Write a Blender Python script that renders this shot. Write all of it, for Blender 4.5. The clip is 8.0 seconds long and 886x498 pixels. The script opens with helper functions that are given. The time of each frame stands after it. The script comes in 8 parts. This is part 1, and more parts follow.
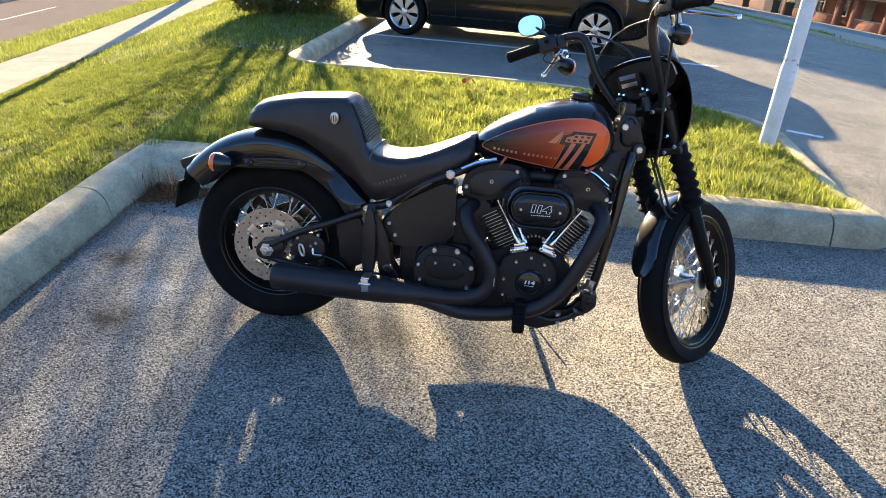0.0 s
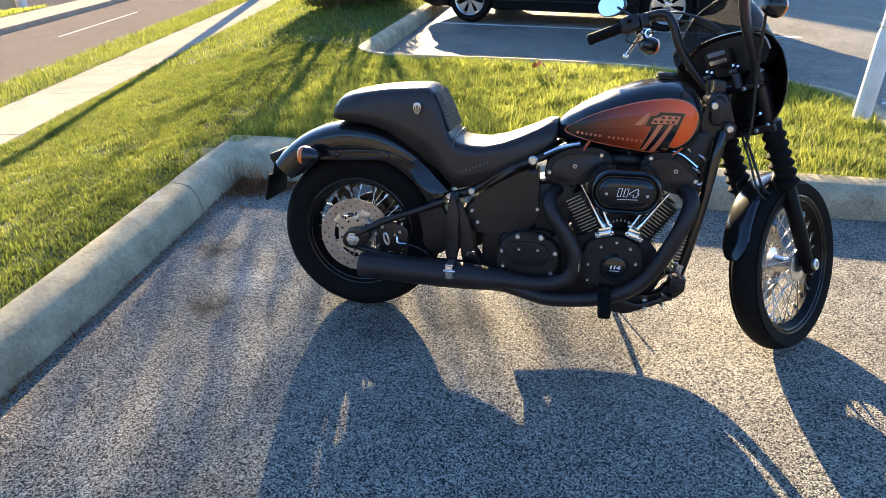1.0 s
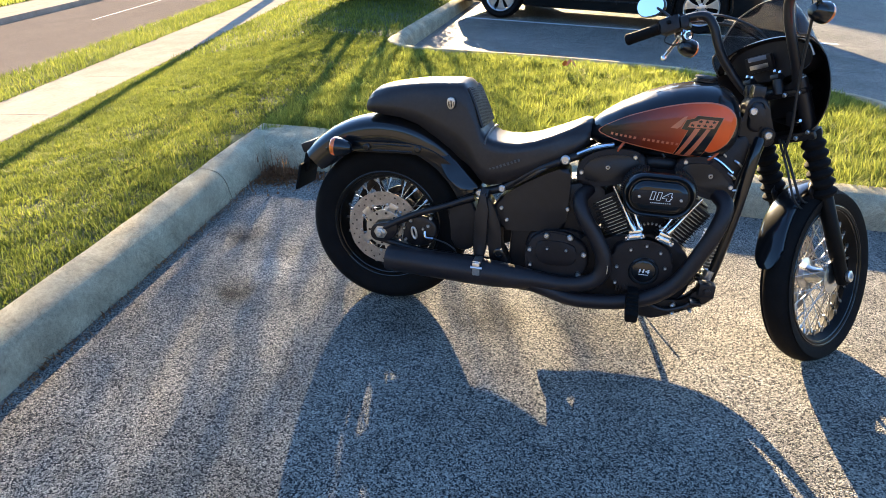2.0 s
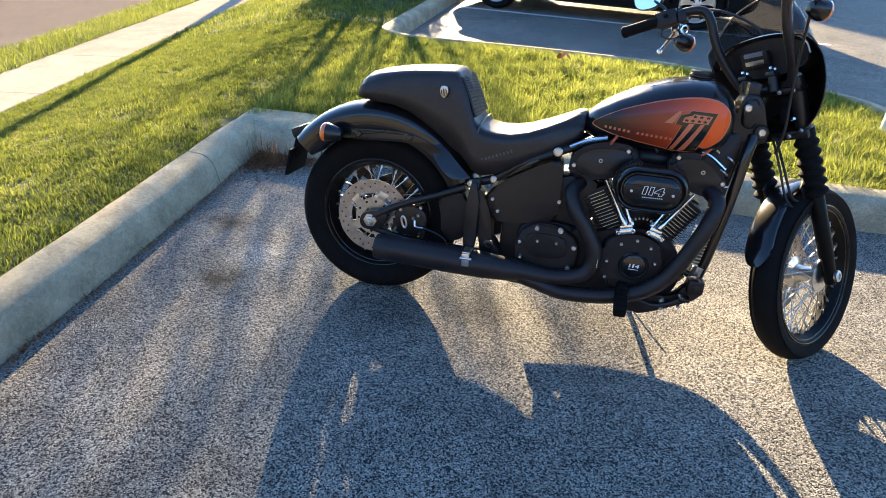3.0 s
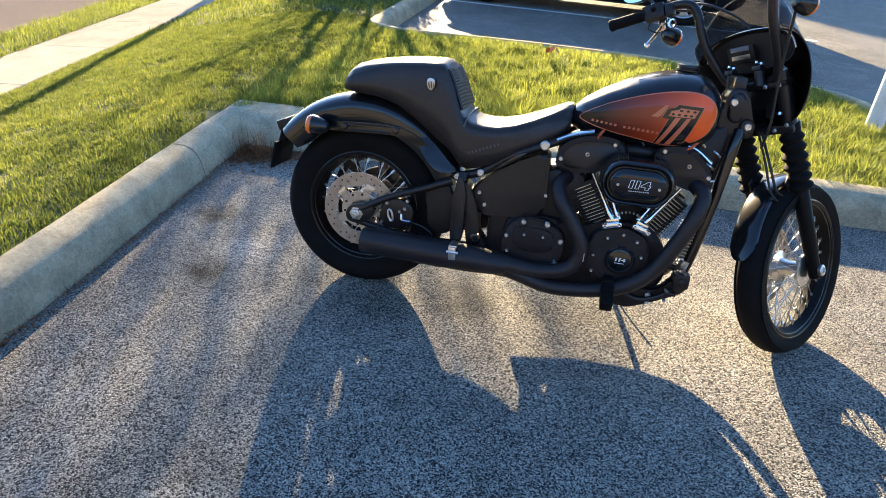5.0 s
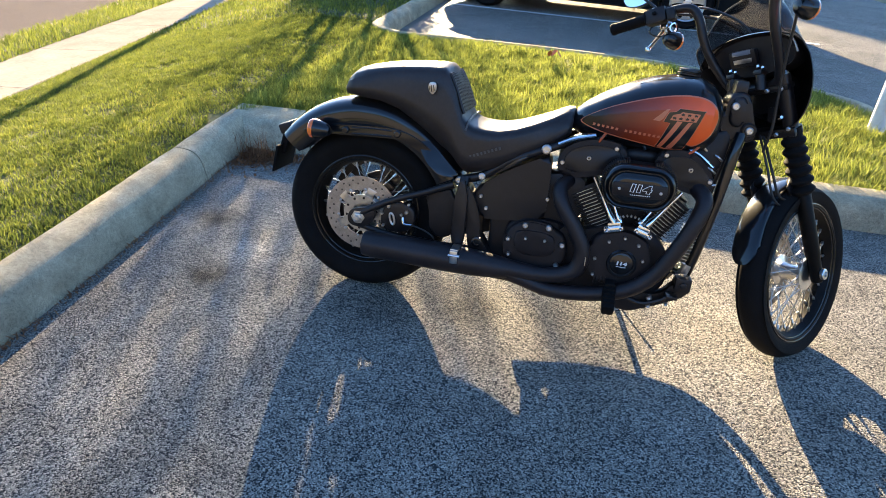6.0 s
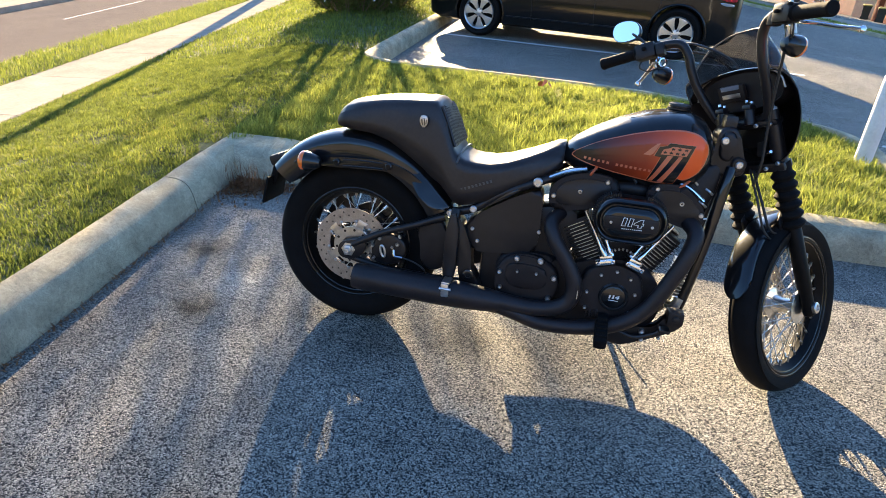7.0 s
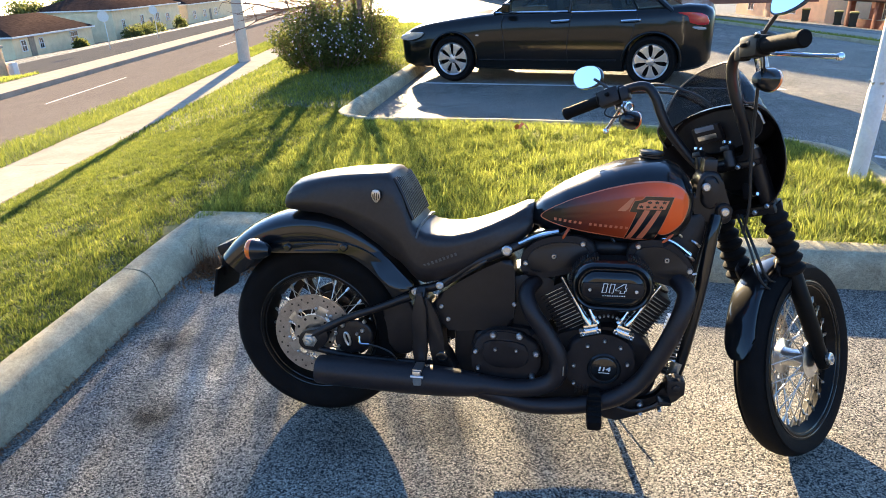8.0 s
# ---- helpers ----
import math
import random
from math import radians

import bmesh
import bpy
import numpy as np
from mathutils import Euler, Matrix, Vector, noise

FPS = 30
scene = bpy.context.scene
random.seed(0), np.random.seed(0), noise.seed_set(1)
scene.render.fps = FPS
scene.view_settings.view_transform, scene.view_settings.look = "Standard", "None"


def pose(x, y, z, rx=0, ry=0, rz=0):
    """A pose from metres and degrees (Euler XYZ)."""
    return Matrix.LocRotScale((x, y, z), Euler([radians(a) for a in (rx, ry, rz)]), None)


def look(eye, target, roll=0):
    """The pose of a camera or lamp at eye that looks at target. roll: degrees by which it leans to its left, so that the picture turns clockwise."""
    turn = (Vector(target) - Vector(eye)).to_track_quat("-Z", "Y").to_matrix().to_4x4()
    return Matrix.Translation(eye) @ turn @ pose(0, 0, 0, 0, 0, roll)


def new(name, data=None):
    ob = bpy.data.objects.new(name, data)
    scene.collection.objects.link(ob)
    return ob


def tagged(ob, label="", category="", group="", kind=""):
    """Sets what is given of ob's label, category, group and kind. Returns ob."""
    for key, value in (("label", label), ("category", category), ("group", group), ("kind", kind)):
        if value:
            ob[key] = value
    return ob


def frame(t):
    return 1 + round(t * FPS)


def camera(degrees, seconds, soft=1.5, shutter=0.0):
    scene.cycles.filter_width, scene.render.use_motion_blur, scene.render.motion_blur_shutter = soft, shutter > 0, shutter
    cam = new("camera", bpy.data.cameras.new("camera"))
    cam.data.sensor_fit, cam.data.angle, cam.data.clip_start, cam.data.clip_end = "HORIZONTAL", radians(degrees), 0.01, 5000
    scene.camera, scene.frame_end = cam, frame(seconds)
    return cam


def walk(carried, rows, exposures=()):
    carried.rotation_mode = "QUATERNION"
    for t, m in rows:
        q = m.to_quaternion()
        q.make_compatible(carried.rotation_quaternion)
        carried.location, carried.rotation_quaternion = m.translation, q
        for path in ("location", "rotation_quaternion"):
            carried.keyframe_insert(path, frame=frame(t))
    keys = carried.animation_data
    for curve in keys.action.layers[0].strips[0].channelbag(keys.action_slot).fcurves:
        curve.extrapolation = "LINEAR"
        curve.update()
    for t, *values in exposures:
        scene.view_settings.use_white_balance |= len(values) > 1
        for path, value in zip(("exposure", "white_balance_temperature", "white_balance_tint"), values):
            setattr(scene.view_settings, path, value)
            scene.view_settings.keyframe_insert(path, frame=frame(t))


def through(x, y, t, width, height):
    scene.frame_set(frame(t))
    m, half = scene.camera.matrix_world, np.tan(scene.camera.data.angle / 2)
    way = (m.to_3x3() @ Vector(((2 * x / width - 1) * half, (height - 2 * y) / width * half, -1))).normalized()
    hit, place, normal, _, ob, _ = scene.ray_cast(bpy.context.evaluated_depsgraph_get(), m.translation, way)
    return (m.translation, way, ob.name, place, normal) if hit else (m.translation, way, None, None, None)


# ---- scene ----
cam = camera(69.8, 8.0, soft=0.6)
PATH = [
    (0, (0.849, -2.149, 1.448), (0.691, -0.368, 0.552), 3.4),
    (0.5, (0.881, -2.14, 1.46), (0.701, -0.371, 0.542), 1.5),
    (0.7, (0.814, -2.158, 1.439), (0.578, -0.395, 0.525), 0.8),
    (1, (0.787, -2.177, 1.453), (0.43, -0.446, 0.518), -0.6),
    (1.5, (0.76, -2.186, 1.456), (0.355, -0.469, 0.515), 0.0),
    (3, (0.747, -2.165, 1.441), (0.373, -0.458, 0.468), 2.8),
    (3.5, (0.749, -2.162, 1.436), (0.391, -0.457, 0.453), 3.2),
    (4, (0.753, -2.155, 1.435), (0.413, -0.451, 0.445), 3.4),
    (4.5, (0.755, -2.156, 1.433), (0.419, -0.45, 0.445), 3.5),
    (6, (0.757, -2.155, 1.437), (0.411, -0.446, 0.458), 3.4),
    (6.5, (0.76, -2.146, 1.44), (0.429, -0.421, 0.484), 3.5),
    (7, (0.751, -2.127, 1.453), (0.419, -0.376, 0.545), 3.8),
    (7.2, (0.728, -2.117, 1.458), (0.354, -0.369, 0.561), 3.2),
    (7.5, (0.724, -2.112, 1.469), (0.279, -0.376, 0.581), 1.2),
    (7.7, (0.732, -2.027, 1.460), (0.31, -0.286, 0.572), 0.2),
    (7.9, (0.788, -1.917, 1.470), (0.416, -0.143, 0.628), -0.8),
    (8, (0.827, -1.865, 1.483), (0.474, -0.064, 0.689), -1.9),
]
walk(cam, [(t, look(eye, target, roll)) for t, eye, target, roll in PATH], exposures=[(0.0, 2.83, 6500, 11)])

# ---- light: a low, warm sun ahead of the camera and a clear sky ----
SUN_AZ, SUN_EL = radians(17.4), radians(14.6)      # azimuth from +y towards -x
sun_dir = Vector((-math.sin(SUN_AZ) * math.cos(SUN_EL), math.cos(SUN_AZ) * math.cos(SUN_EL), math.sin(SUN_EL)))
sun = new("sun", bpy.data.lights.new("sun", "SUN"))
sun.data.energy, sun.data.angle, sun.data.color = 5.0, radians(0.55), (1.0, 0.77, 0.46)
sun.matrix_world = look((0, 0, 0), -sun_dir)
world = bpy.data.worlds.new("sky")
scene.world = world
world.use_nodes = True
wt = world.node_tree
sky = wt.nodes.new("ShaderNodeTexSky")
sky.sky_type, sky.sun_disc = "NISHITA", False
sky.sun_elevation, sky.sun_rotation = SUN_EL, -SUN_AZ
sky.air_density, sky.dust_density, sky.ozone_density = 1.0, 0.5, 5.0
wt.links.new(sky.outputs[0], wt.nodes["Background"].inputs[0])
wt.nodes["Background"].inputs[1].default_value = 0.080


# ---- materials ----
def mat(name, base, rough=0.5, metal=0.0, coat=0.0, vary=0.0, scale=20.0, bump=0.0, bscale=200.0, second=None, noise_detail=4.0,
        spec=0.5, random_tint=0.0, rvary=0.0, trans=0.0, emit=0.0, coat_rough=0.04, pores=0.0):
    """Principled surface with two scales of colour variation, fine relief and, if wanted, a tint by object or island."""
    m = bpy.data.materials.new(name)
    m.use_nodes = True
    nt, b = m.node_tree, m.node_tree.nodes["Principled BSDF"]
    c = (*base, 1.0)
    b.inputs["Base Color"].default_value = c
    b.inputs["Roughness"].default_value, b.inputs["Metallic"].default_value = rough, metal
    b.inputs["Coat Weight"].default_value, b.inputs["Coat Roughness"].default_value = coat, coat_rough
    b.inputs["Specular IOR Level"].default_value = spec
    b.inputs["Transmission Weight"].default_value = trans
    if emit:
        b.inputs["Emission Color"].default_value, b.inputs["Emission Strength"].default_value = c, emit
    tc = nt.nodes.new("ShaderNodeTexCoord")
    colour = None
    if vary or second:
        n1, n2 = nt.nodes.new("ShaderNodeTexNoise"), nt.nodes.new("ShaderNodeTexNoise")
        n1.inputs["Scale"].default_value, n2.inputs["Scale"].default_value = scale, scale * 9
        n1.inputs["Detail"].default_value, n2.inputs["Detail"].default_value = noise_detail, 2.0
        for q in (n1, n2):
            nt.links.new(tc.outputs["Object"], q.inputs["Vector"])
        mixn = nt.nodes.new("ShaderNodeMix")
        mixn.data_type = "FLOAT"
        mixn.inputs[0].default_value = 0.4
        nt.links.new(n1.outputs["Fac"], mixn.inputs[2]), nt.links.new(n2.outputs["Fac"], mixn.inputs[3])
        ramp = nt.nodes.new("ShaderNodeValToRGB")
        lo = [max(0, v * (1 - vary)) for v in base]
        hi = list(second) if second else [min(1, v * (1 + vary)) for v in base]
        ramp.color_ramp.elements[0].position, ramp.color_ramp.elements[1].position = 0.33, 0.67
        ramp.color_ramp.elements[0].color, ramp.color_ramp.elements[1].color = (*lo, 1), (*hi, 1)
        nt.links.new(mixn.outputs[0], ramp.inputs[0])
        colour = ramp.outputs[0]
        if rvary:
            mr = nt.nodes.new("ShaderNodeMapRange")
            mr.inputs[3].default_value, mr.inputs[4].default_value = max(0.02, rough - rvary), min(1, rough + rvary)
            nt.links.new(mixn.outputs[0], mr.inputs[0]), nt.links.new(mr.outputs[0], b.inputs["Roughness"])
    if random_tint:
        oi, hs, mr = nt.nodes.new("ShaderNodeObjectInfo"), nt.nodes.new("ShaderNodeHueSaturation"), nt.nodes.new("ShaderNodeMapRange")
        mr.inputs[3].default_value, mr.inputs[4].default_value = 1 - random_tint, 1 + random_tint
        nt.links.new(oi.outputs["Random"], mr.inputs[0]), nt.links.new(mr.outputs[0], hs.inputs["Value"])
        hs.inputs["Color"].default_value = c
        if colour:
            nt.links.new(colour, hs.inputs["Color"])
        colour = hs.outputs[0]
    if pores:            # fine dark pits in cast surfaces
        n4, mr, hs = nt.nodes.new("ShaderNodeTexNoise"), nt.nodes.new("ShaderNodeMapRange"), nt.nodes.new("ShaderNodeHueSaturation")
        n4.inputs["Scale"].default_value, n4.inputs["Detail"].default_value = pores, 2.0
        mr.inputs[1].default_value, mr.inputs[2].default_value, mr.inputs[3].default_value, mr.inputs[4].default_value = 0.36, 0.54, 0.50, 1.12
        nt.links.new(tc.outputs["Object"], n4.inputs["Vector"]), nt.links.new(n4.outputs["Fac"], mr.inputs[0]), nt.links.new(mr.outputs[0], hs.inputs["Value"])
        hs.inputs["Color"].default_value = c
        if colour:
            nt.links.new(colour, hs.inputs["Color"])
        colour = hs.outputs[0]
    if colour:
        nt.links.new(colour, b.inputs["Base Color"])
    if bump:
        n3, bp = nt.nodes.new("ShaderNodeTexNoise"), nt.nodes.new("ShaderNodeBump")
        n3.inputs["Scale"].default_value, n3.inputs["Detail"].default_value = bscale, 3.0
        bp.inputs["Strength"].default_value, bp.inputs["Distance"].default_value = bump, 0.6 / bscale
        nt.links.new(tc.outputs["Object"], n3.inputs["Vector"])
        nt.links.new(n3.outputs["Fac"], bp.inputs["Height"]), nt.links.new(bp.outputs[0], b.inputs["Normal"])
    return m


def asphalt(name, dark, light, chip=210.0, stains=0.5, spots=(), gloss=0.05):
    """Worn asphalt: pale stone chips in a dark binder, oil stains and lighter worn patches."""
    m = bpy.data.materials.new(name)
    m.use_nodes = True
    nt, b = m.node_tree, m.node_tree.nodes["Principled BSDF"]
    N, L = nt.nodes.new, nt.links.new
    tc = N("ShaderNodeTexCoord")
    vo, vo2, n1, n2, n3 = N("ShaderNodeTexVoronoi"), N("ShaderNodeTexVoronoi"), N("ShaderNodeTexNoise"), N("ShaderNodeTexNoise"), N("ShaderNodeTexNoise")
    vo.inputs["Scale"].default_value, vo2.inputs["Scale"].default_value = chip, chip * 0.55
    n1.inputs["Scale"].default_value, n1.inputs["Detail"].default_value = 1.1, 5
    n2.inputs["Scale"].default_value, n2.inputs["Detail"].default_value = 7.0, 6
    n3.inputs["Scale"].default_value, n3.inputs["Detail"].default_value = 60.0, 4
    for q in (vo, vo2, n1, n2, n3):
        L(tc.outputs["Object"], q.inputs["Vector"])
    sep = N("ShaderNodeSeparateColor")
    L(vo.outputs["Color"], sep.inputs[0])
    ramp = N("ShaderNodeValToRGB")
    e = ramp.color_ramp.elements
    e[0].position, e[0].color = 0.25, (*dark, 1)
    e[1].position, e[1].color = 0.95, (*light, 1)
    for at_, k in ((0.40, 0.32), (0.72, 0.55)):
        e.new(at_).color = (*[a * (1 - k) + c * k for a, c in zip(dark, light)], 1)
    L(sep.outputs[0], ramp.inputs[0])
    # larger patches, darker oil and lighter wear
    mr = N("ShaderNodeMapRange")
    mr.inputs[1].default_value, mr.inputs[2].default_value = 0.3, 0.7
    mr.inputs[3].default_value, mr.inputs[4].default_value = 1 - stains * 0.6, 1 + stains * 0.5
    ad = N("ShaderNodeMix")
    ad.data_type = "FLOAT"
    ad.inputs[0].default_value = 0.45
    L(n1.outputs["Fac"], ad.inputs[2]), L(n2.outputs["Fac"], ad.inputs[3]), L(ad.outputs[0], mr.inputs[0])
    hs = N("ShaderNodeHueSaturation")
    value = mr.outputs[0]
    for sx, sy, rad, gain in spots:          # oil drips, scuffs and plain darker patches of their own shape
        off, ln, fall, mul = N("ShaderNodeVectorMath"), N("ShaderNodeVectorMath"), N("ShaderNodeMapRange"), N("ShaderNodeMath")
        wob, mixv = N("ShaderNodeTexNoise"), N("ShaderNodeMath")
        wob.inputs["Scale"].default_value, wob.inputs["Detail"].default_value = 9.0, 5.0
        L(tc.outputs["Object"], wob.inputs["Vector"])
        off.operation, ln.operation, mul.operation, mixv.operation = "SUBTRACT", "LENGTH", "MULTIPLY", "MULTIPLY_ADD"
        off.inputs[1].default_value = (sx, sy, 0)
        mixv.inputs[1].default_value = rad * 1.6
        L(tc.outputs["Object"], off.inputs[0]), L(off.outputs[0], ln.inputs[0])
        L(wob.outputs["Fac"], mixv.inputs[0]), L(ln.outputs["Value"], mixv.inputs[2])
        fall.inputs[1].default_value, fall.inputs[2].default_value = rad * 0.9, rad * 1.9
        fall.inputs[3].default_value, fall.inputs[4].default_value = gain, 1.0
        L(mixv.outputs[0], fall.inputs[0]), L(value, mul.inputs[0]), L(fall.outputs[0], mul.inputs[1])
        value = mul.outputs[0]
    L(ramp.outputs[0], hs.inputs["Color"]), L(value, hs.inputs["Value"])
    L(hs.outputs[0], b.inputs["Base Color"])
    b.inputs["Roughness"].default_value = 0.62
    b.inputs["Specular IOR Level"].default_value = gloss
    # relief: each chip stands out of the binder
    h1, h2 = N("ShaderNodeMath"), N("ShaderNodeMath")
    h1.operation, h2.operation = "MULTIPLY_ADD", "MULTIPLY_ADD"
    h1.inputs[1].default_value, h2.inputs[1].default_value = -1.0, 0.8
    h1.inputs[2].default_value = 1.0
    L(vo.outputs["Distance"], h1.inputs[0]), L(n3.outputs["Fac"], h2.inputs[0]), L(h1.outputs[0], h2.inputs[2])
    bp = N("ShaderNodeBump")
    bp.inputs["Strength"].default_value, bp.inputs["Distance"].default_value = 1.0, 0.0027
    L(h2.outputs[0], bp.inputs["Height"]), L(bp.outputs[0], b.inputs["Normal"])
    return m


M = dict(
    asphalt=asphalt("asphalt", (0.026, 0.028, 0.030), (0.425, 0.398, 0.338), 245.0, 0.62, [(-0.86, 0.30, 0.13, 0.26), (-0.64, -0.17, 0.12, 0.20), (-0.56, 0.04, 0.16, 1.55), (-0.30, 0.55, 0.12, 0.6), (0.45, 0.75, 0.2, 0.6), (0.46, -0.05, 0.18, 0.5), (0.12, -0.22, 0.22, 0.65)]),
    road=asphalt("road_asphalt", (0.135, 0.115, 0.102), (0.235, 0.203, 0.178), 120.0, 0.2, gloss=0.0),
    # darker copy of the road: tree shade is put into its colour
    side_road=asphalt("shaded_road_asphalt", (0.070, 0.068, 0.068), (0.15, 0.142, 0.135), 90.0, 0.3, gloss=0.0),
    concrete=mat("kerb_concrete", (0.43, 0.372, 0.252), 0.9, spec=0.08, vary=0.34, scale=7.0, bump=1.0, bscale=210.0, random_tint=0.06, pores=330.0),
    slab=mat("pavement_concrete", (0.385, 0.335, 0.272), 0.9, spec=0.0, vary=0.16, scale=3.0, bump=0.35, bscale=180.0, random_tint=0.05),
    soil=mat("soil", (0.052, 0.050, 0.022), 0.95, vary=0.5, scale=14.0, bump=0.9, bscale=60.0, second=(0.11, 0.13, 0.03)),
    paint_line=mat("worn_white_paint", (0.62, 0.62, 0.60), 0.75, vary=0.3, scale=18.0, bump=0.5, bscale=220.0),
    gloss=mat("black_gloss_paint", (0.006, 0.006, 0.007), 0.30, coat=1.0, vary=0.3, scale=3.0, spec=0.12, coat_rough=0.05),
    satin=mat("black_satin_metal", (0.0128, 0.0094, 0.0092), 0.36, spec=0.42, vary=0.35, scale=30.0, bump=0.08, bscale=400.0, rvary=0.1),
    wrinkle=mat("black_wrinkle_paint", (0.0160, 0.0114, 0.0112), 0.52, spec=0.32, vary=0.3, scale=25.0, bump=0.5, bscale=900.0, rvary=0.08),
    heat=mat("black_ceramic_exhaust", (0.0155, 0.0112, 0.0122), 0.46, spec=0.40, vary=0.4, scale=14.0, bump=0.12, bscale=500.0, rvary=0.12),
    rubber=mat("tyre_rubber", (0.0065, 0.0058, 0.0056), 0.78, spec=0.13, vary=0.35, scale=22.0, bump=0.25, bscale=300.0, rvary=0.1),
    rim=mat("black_rim_paint", (0.005, 0.0048, 0.0047), 0.42, spec=0.12, vary=0.3, scale=30.0),
    plastic=mat("black_plastic", (0.0128, 0.0094, 0.0092), 0.45, spec=0.36, vary=0.3, scale=40.0, bump=0.2, bscale=700.0),
    leather=mat("black_vinyl", (0.0225, 0.0160, 0.0142), 0.37, vary=0.35, scale=9.0, bump=0.08, bscale=420.0, rvary=0.08, spec=0.42),
    chrome=mat("chrome", (0.80, 0.80, 0.82), 0.10, metal=1.0, vary=0.06, scale=30.0),
    steel=mat("brushed_steel", (0.55, 0.53, 0.50), 0.32, metal=1.0, vary=0.15, scale=60.0, rvary=0.08),
    disc=mat("brake_disc_steel", (0.42, 0.37, 0.32), 0.38, metal=0.85, vary=0.25, scale=35.0, rvary=0.1),
    alu=mat("cast_aluminium", (0.66, 0.66, 0.66), 0.30, metal=1.0, vary=0.12, scale=40.0, rvary=0.06),
    orange_line=mat("pale_orange_pinstripe", (0.62, 0.165, 0.075), 0.35, coat=0.6, vary=0.05),
    amber=mat("amber_lens", (0.85, 0.16, 0.015), 0.15, coat=1.0, vary=0.1, scale=60.0),
    print_silver=mat("silver_print", (0.80, 0.81, 0.83), 0.40, metal=0.2, vary=0.05),
    print_grey=mat("grey_emboss", (0.075, 0.072, 0.068), 0.5, vary=0.1),
    wire=mat("cable_sheath", (0.012, 0.012, 0.012), 0.45, vary=0.2, scale=80.0),
    orange_wire=mat("orange_plug_lead", (0.55, 0.10, 0.03), 0.45, vary=0.2, scale=60.0),
    mirror=mat("mirror_glass", (0.86, 0.88, 0.90), 0.02, metal=1.0),
    gauge=mat("gauge_glass", (0.16, 0.18, 0.22), 0.08, coat=1.0),
)


# ---- mesh helpers ----
def obj(name, bm, material, parent=None, label="", angle=35.0, m=None, kind=""):
    if m is not None:
        bmesh.ops.transform(bm, matrix=m, verts=bm.verts)
    bmesh.ops.recalc_face_normals(bm, faces=bm.faces)
    me = bpy.data.meshes.new(name)
    bm.to_mesh(me)
    bm.free()
    me.shade_smooth()
    me.set_sharp_from_angle(angle=radians(angle))
    me.materials.append(material)
    ob = new(name, me)
    if parent:
        ob.parent = parent
    if label:
        ob["label"] = label
    if kind:
        ob["kind"] = kind
    return ob




def empty(name, m=None):
    ob = new(name)
    ob.empty_display_size = 0.1
    if m is not None:
        ob.matrix_world = m
    return ob


def box(bm, c, s, bevel=0.0, rot=None, seg=2):
    """A box of size s round c, with rounded edges."""
    mm = Matrix.Translation(c) @ (rot or Matrix()) @ Matrix.Diagonal((*s, 1))
    r = bmesh.ops.create_cube(bm, size=1.0, matrix=mm)
    if bevel:
        es = {e for v in r["verts"] for e in v.link_edges}
        bmesh.ops.bevel(bm, geom=list(es), offset=bevel, segments=seg, profile=0.6, affect="EDGES", clamp_overlap=True)


def basis(d):
    d = Vector(d).normalized()
    a = Vector((0, 0, 1)) if abs(d.z) < 0.9 else Vector((1, 0, 0))
    u = d.cross(a).normalized()
    return d, u, d.cross(u).normalized()


def lathe(bm, c, axis, prof, seg=24, cap=True):
    """A body of revolution: prof is rows of (distance along the axis, radius)."""
    d, u, v = basis(axis)
    c = Vector(c)
    rings = []
    for s, r in prof:
        rings.append([bm.verts.new(c + d * s + (u * math.cos(2 * math.pi * i / seg) + v * math.sin(2 * math.pi * i / seg)) * r) for i in range(seg)])
    for a, b in zip(rings, rings[1:]):
        for i in range(seg):
            j = (i + 1) % seg
            bm.faces.new((a[i], a[j], b[j], b[i]))
    if cap:
        bm.faces.new(rings[0][::-1]), bm.faces.new(rings[-1])
    return rings


def ring(bm, c, axis, prof, seg=48):
    """A closed profile of (along, radius) turned round an axis: tyres, rims, discs."""
    d, u, v = basis(axis)
    c = Vector(c)
    cols = []
    for i in range(seg):
        a = 2 * math.pi * i / seg
        e = u * math.cos(a) + v * math.sin(a)
        cols.append([bm.verts.new(c + d * s + e * r) for s, r in prof])
    for i in range(seg):
        p, q = cols[i], cols[(i + 1) % seg]
        for k in range(len(prof)):
            l = (k + 1) % len(prof)
            bm.faces.new((p[k], p[l], q[l], q[k]))


def rod(bm, p, q, r, seg=10, r2=None):
    p, q = Vector(p), Vector(q)
    lathe(bm, p, q - p, [(0, r), ((q - p).length, r if r2 is None else r2)], seg)


def smooth_path(pts, per=6):
    """A Catmull-Rom curve through the points."""
    P = [Vector(p) for p in pts]
    P = [P[0] * 2 - P[1]] + P + [P[-1] * 2 - P[-2]]
    out = []
    for i in range(1, len(P) - 2):
        a, b, c, d = P[i - 1:i + 3]
        for k in range(per):
            t = k / per
            out.append(0.5 * ((2 * b) + (c - a) * t + (2 * a - 5 * b + 4 * c - d) * t * t + (3 * b - a - 3 * c + d) * t ** 3))
    out.append(P[-2])
    return out


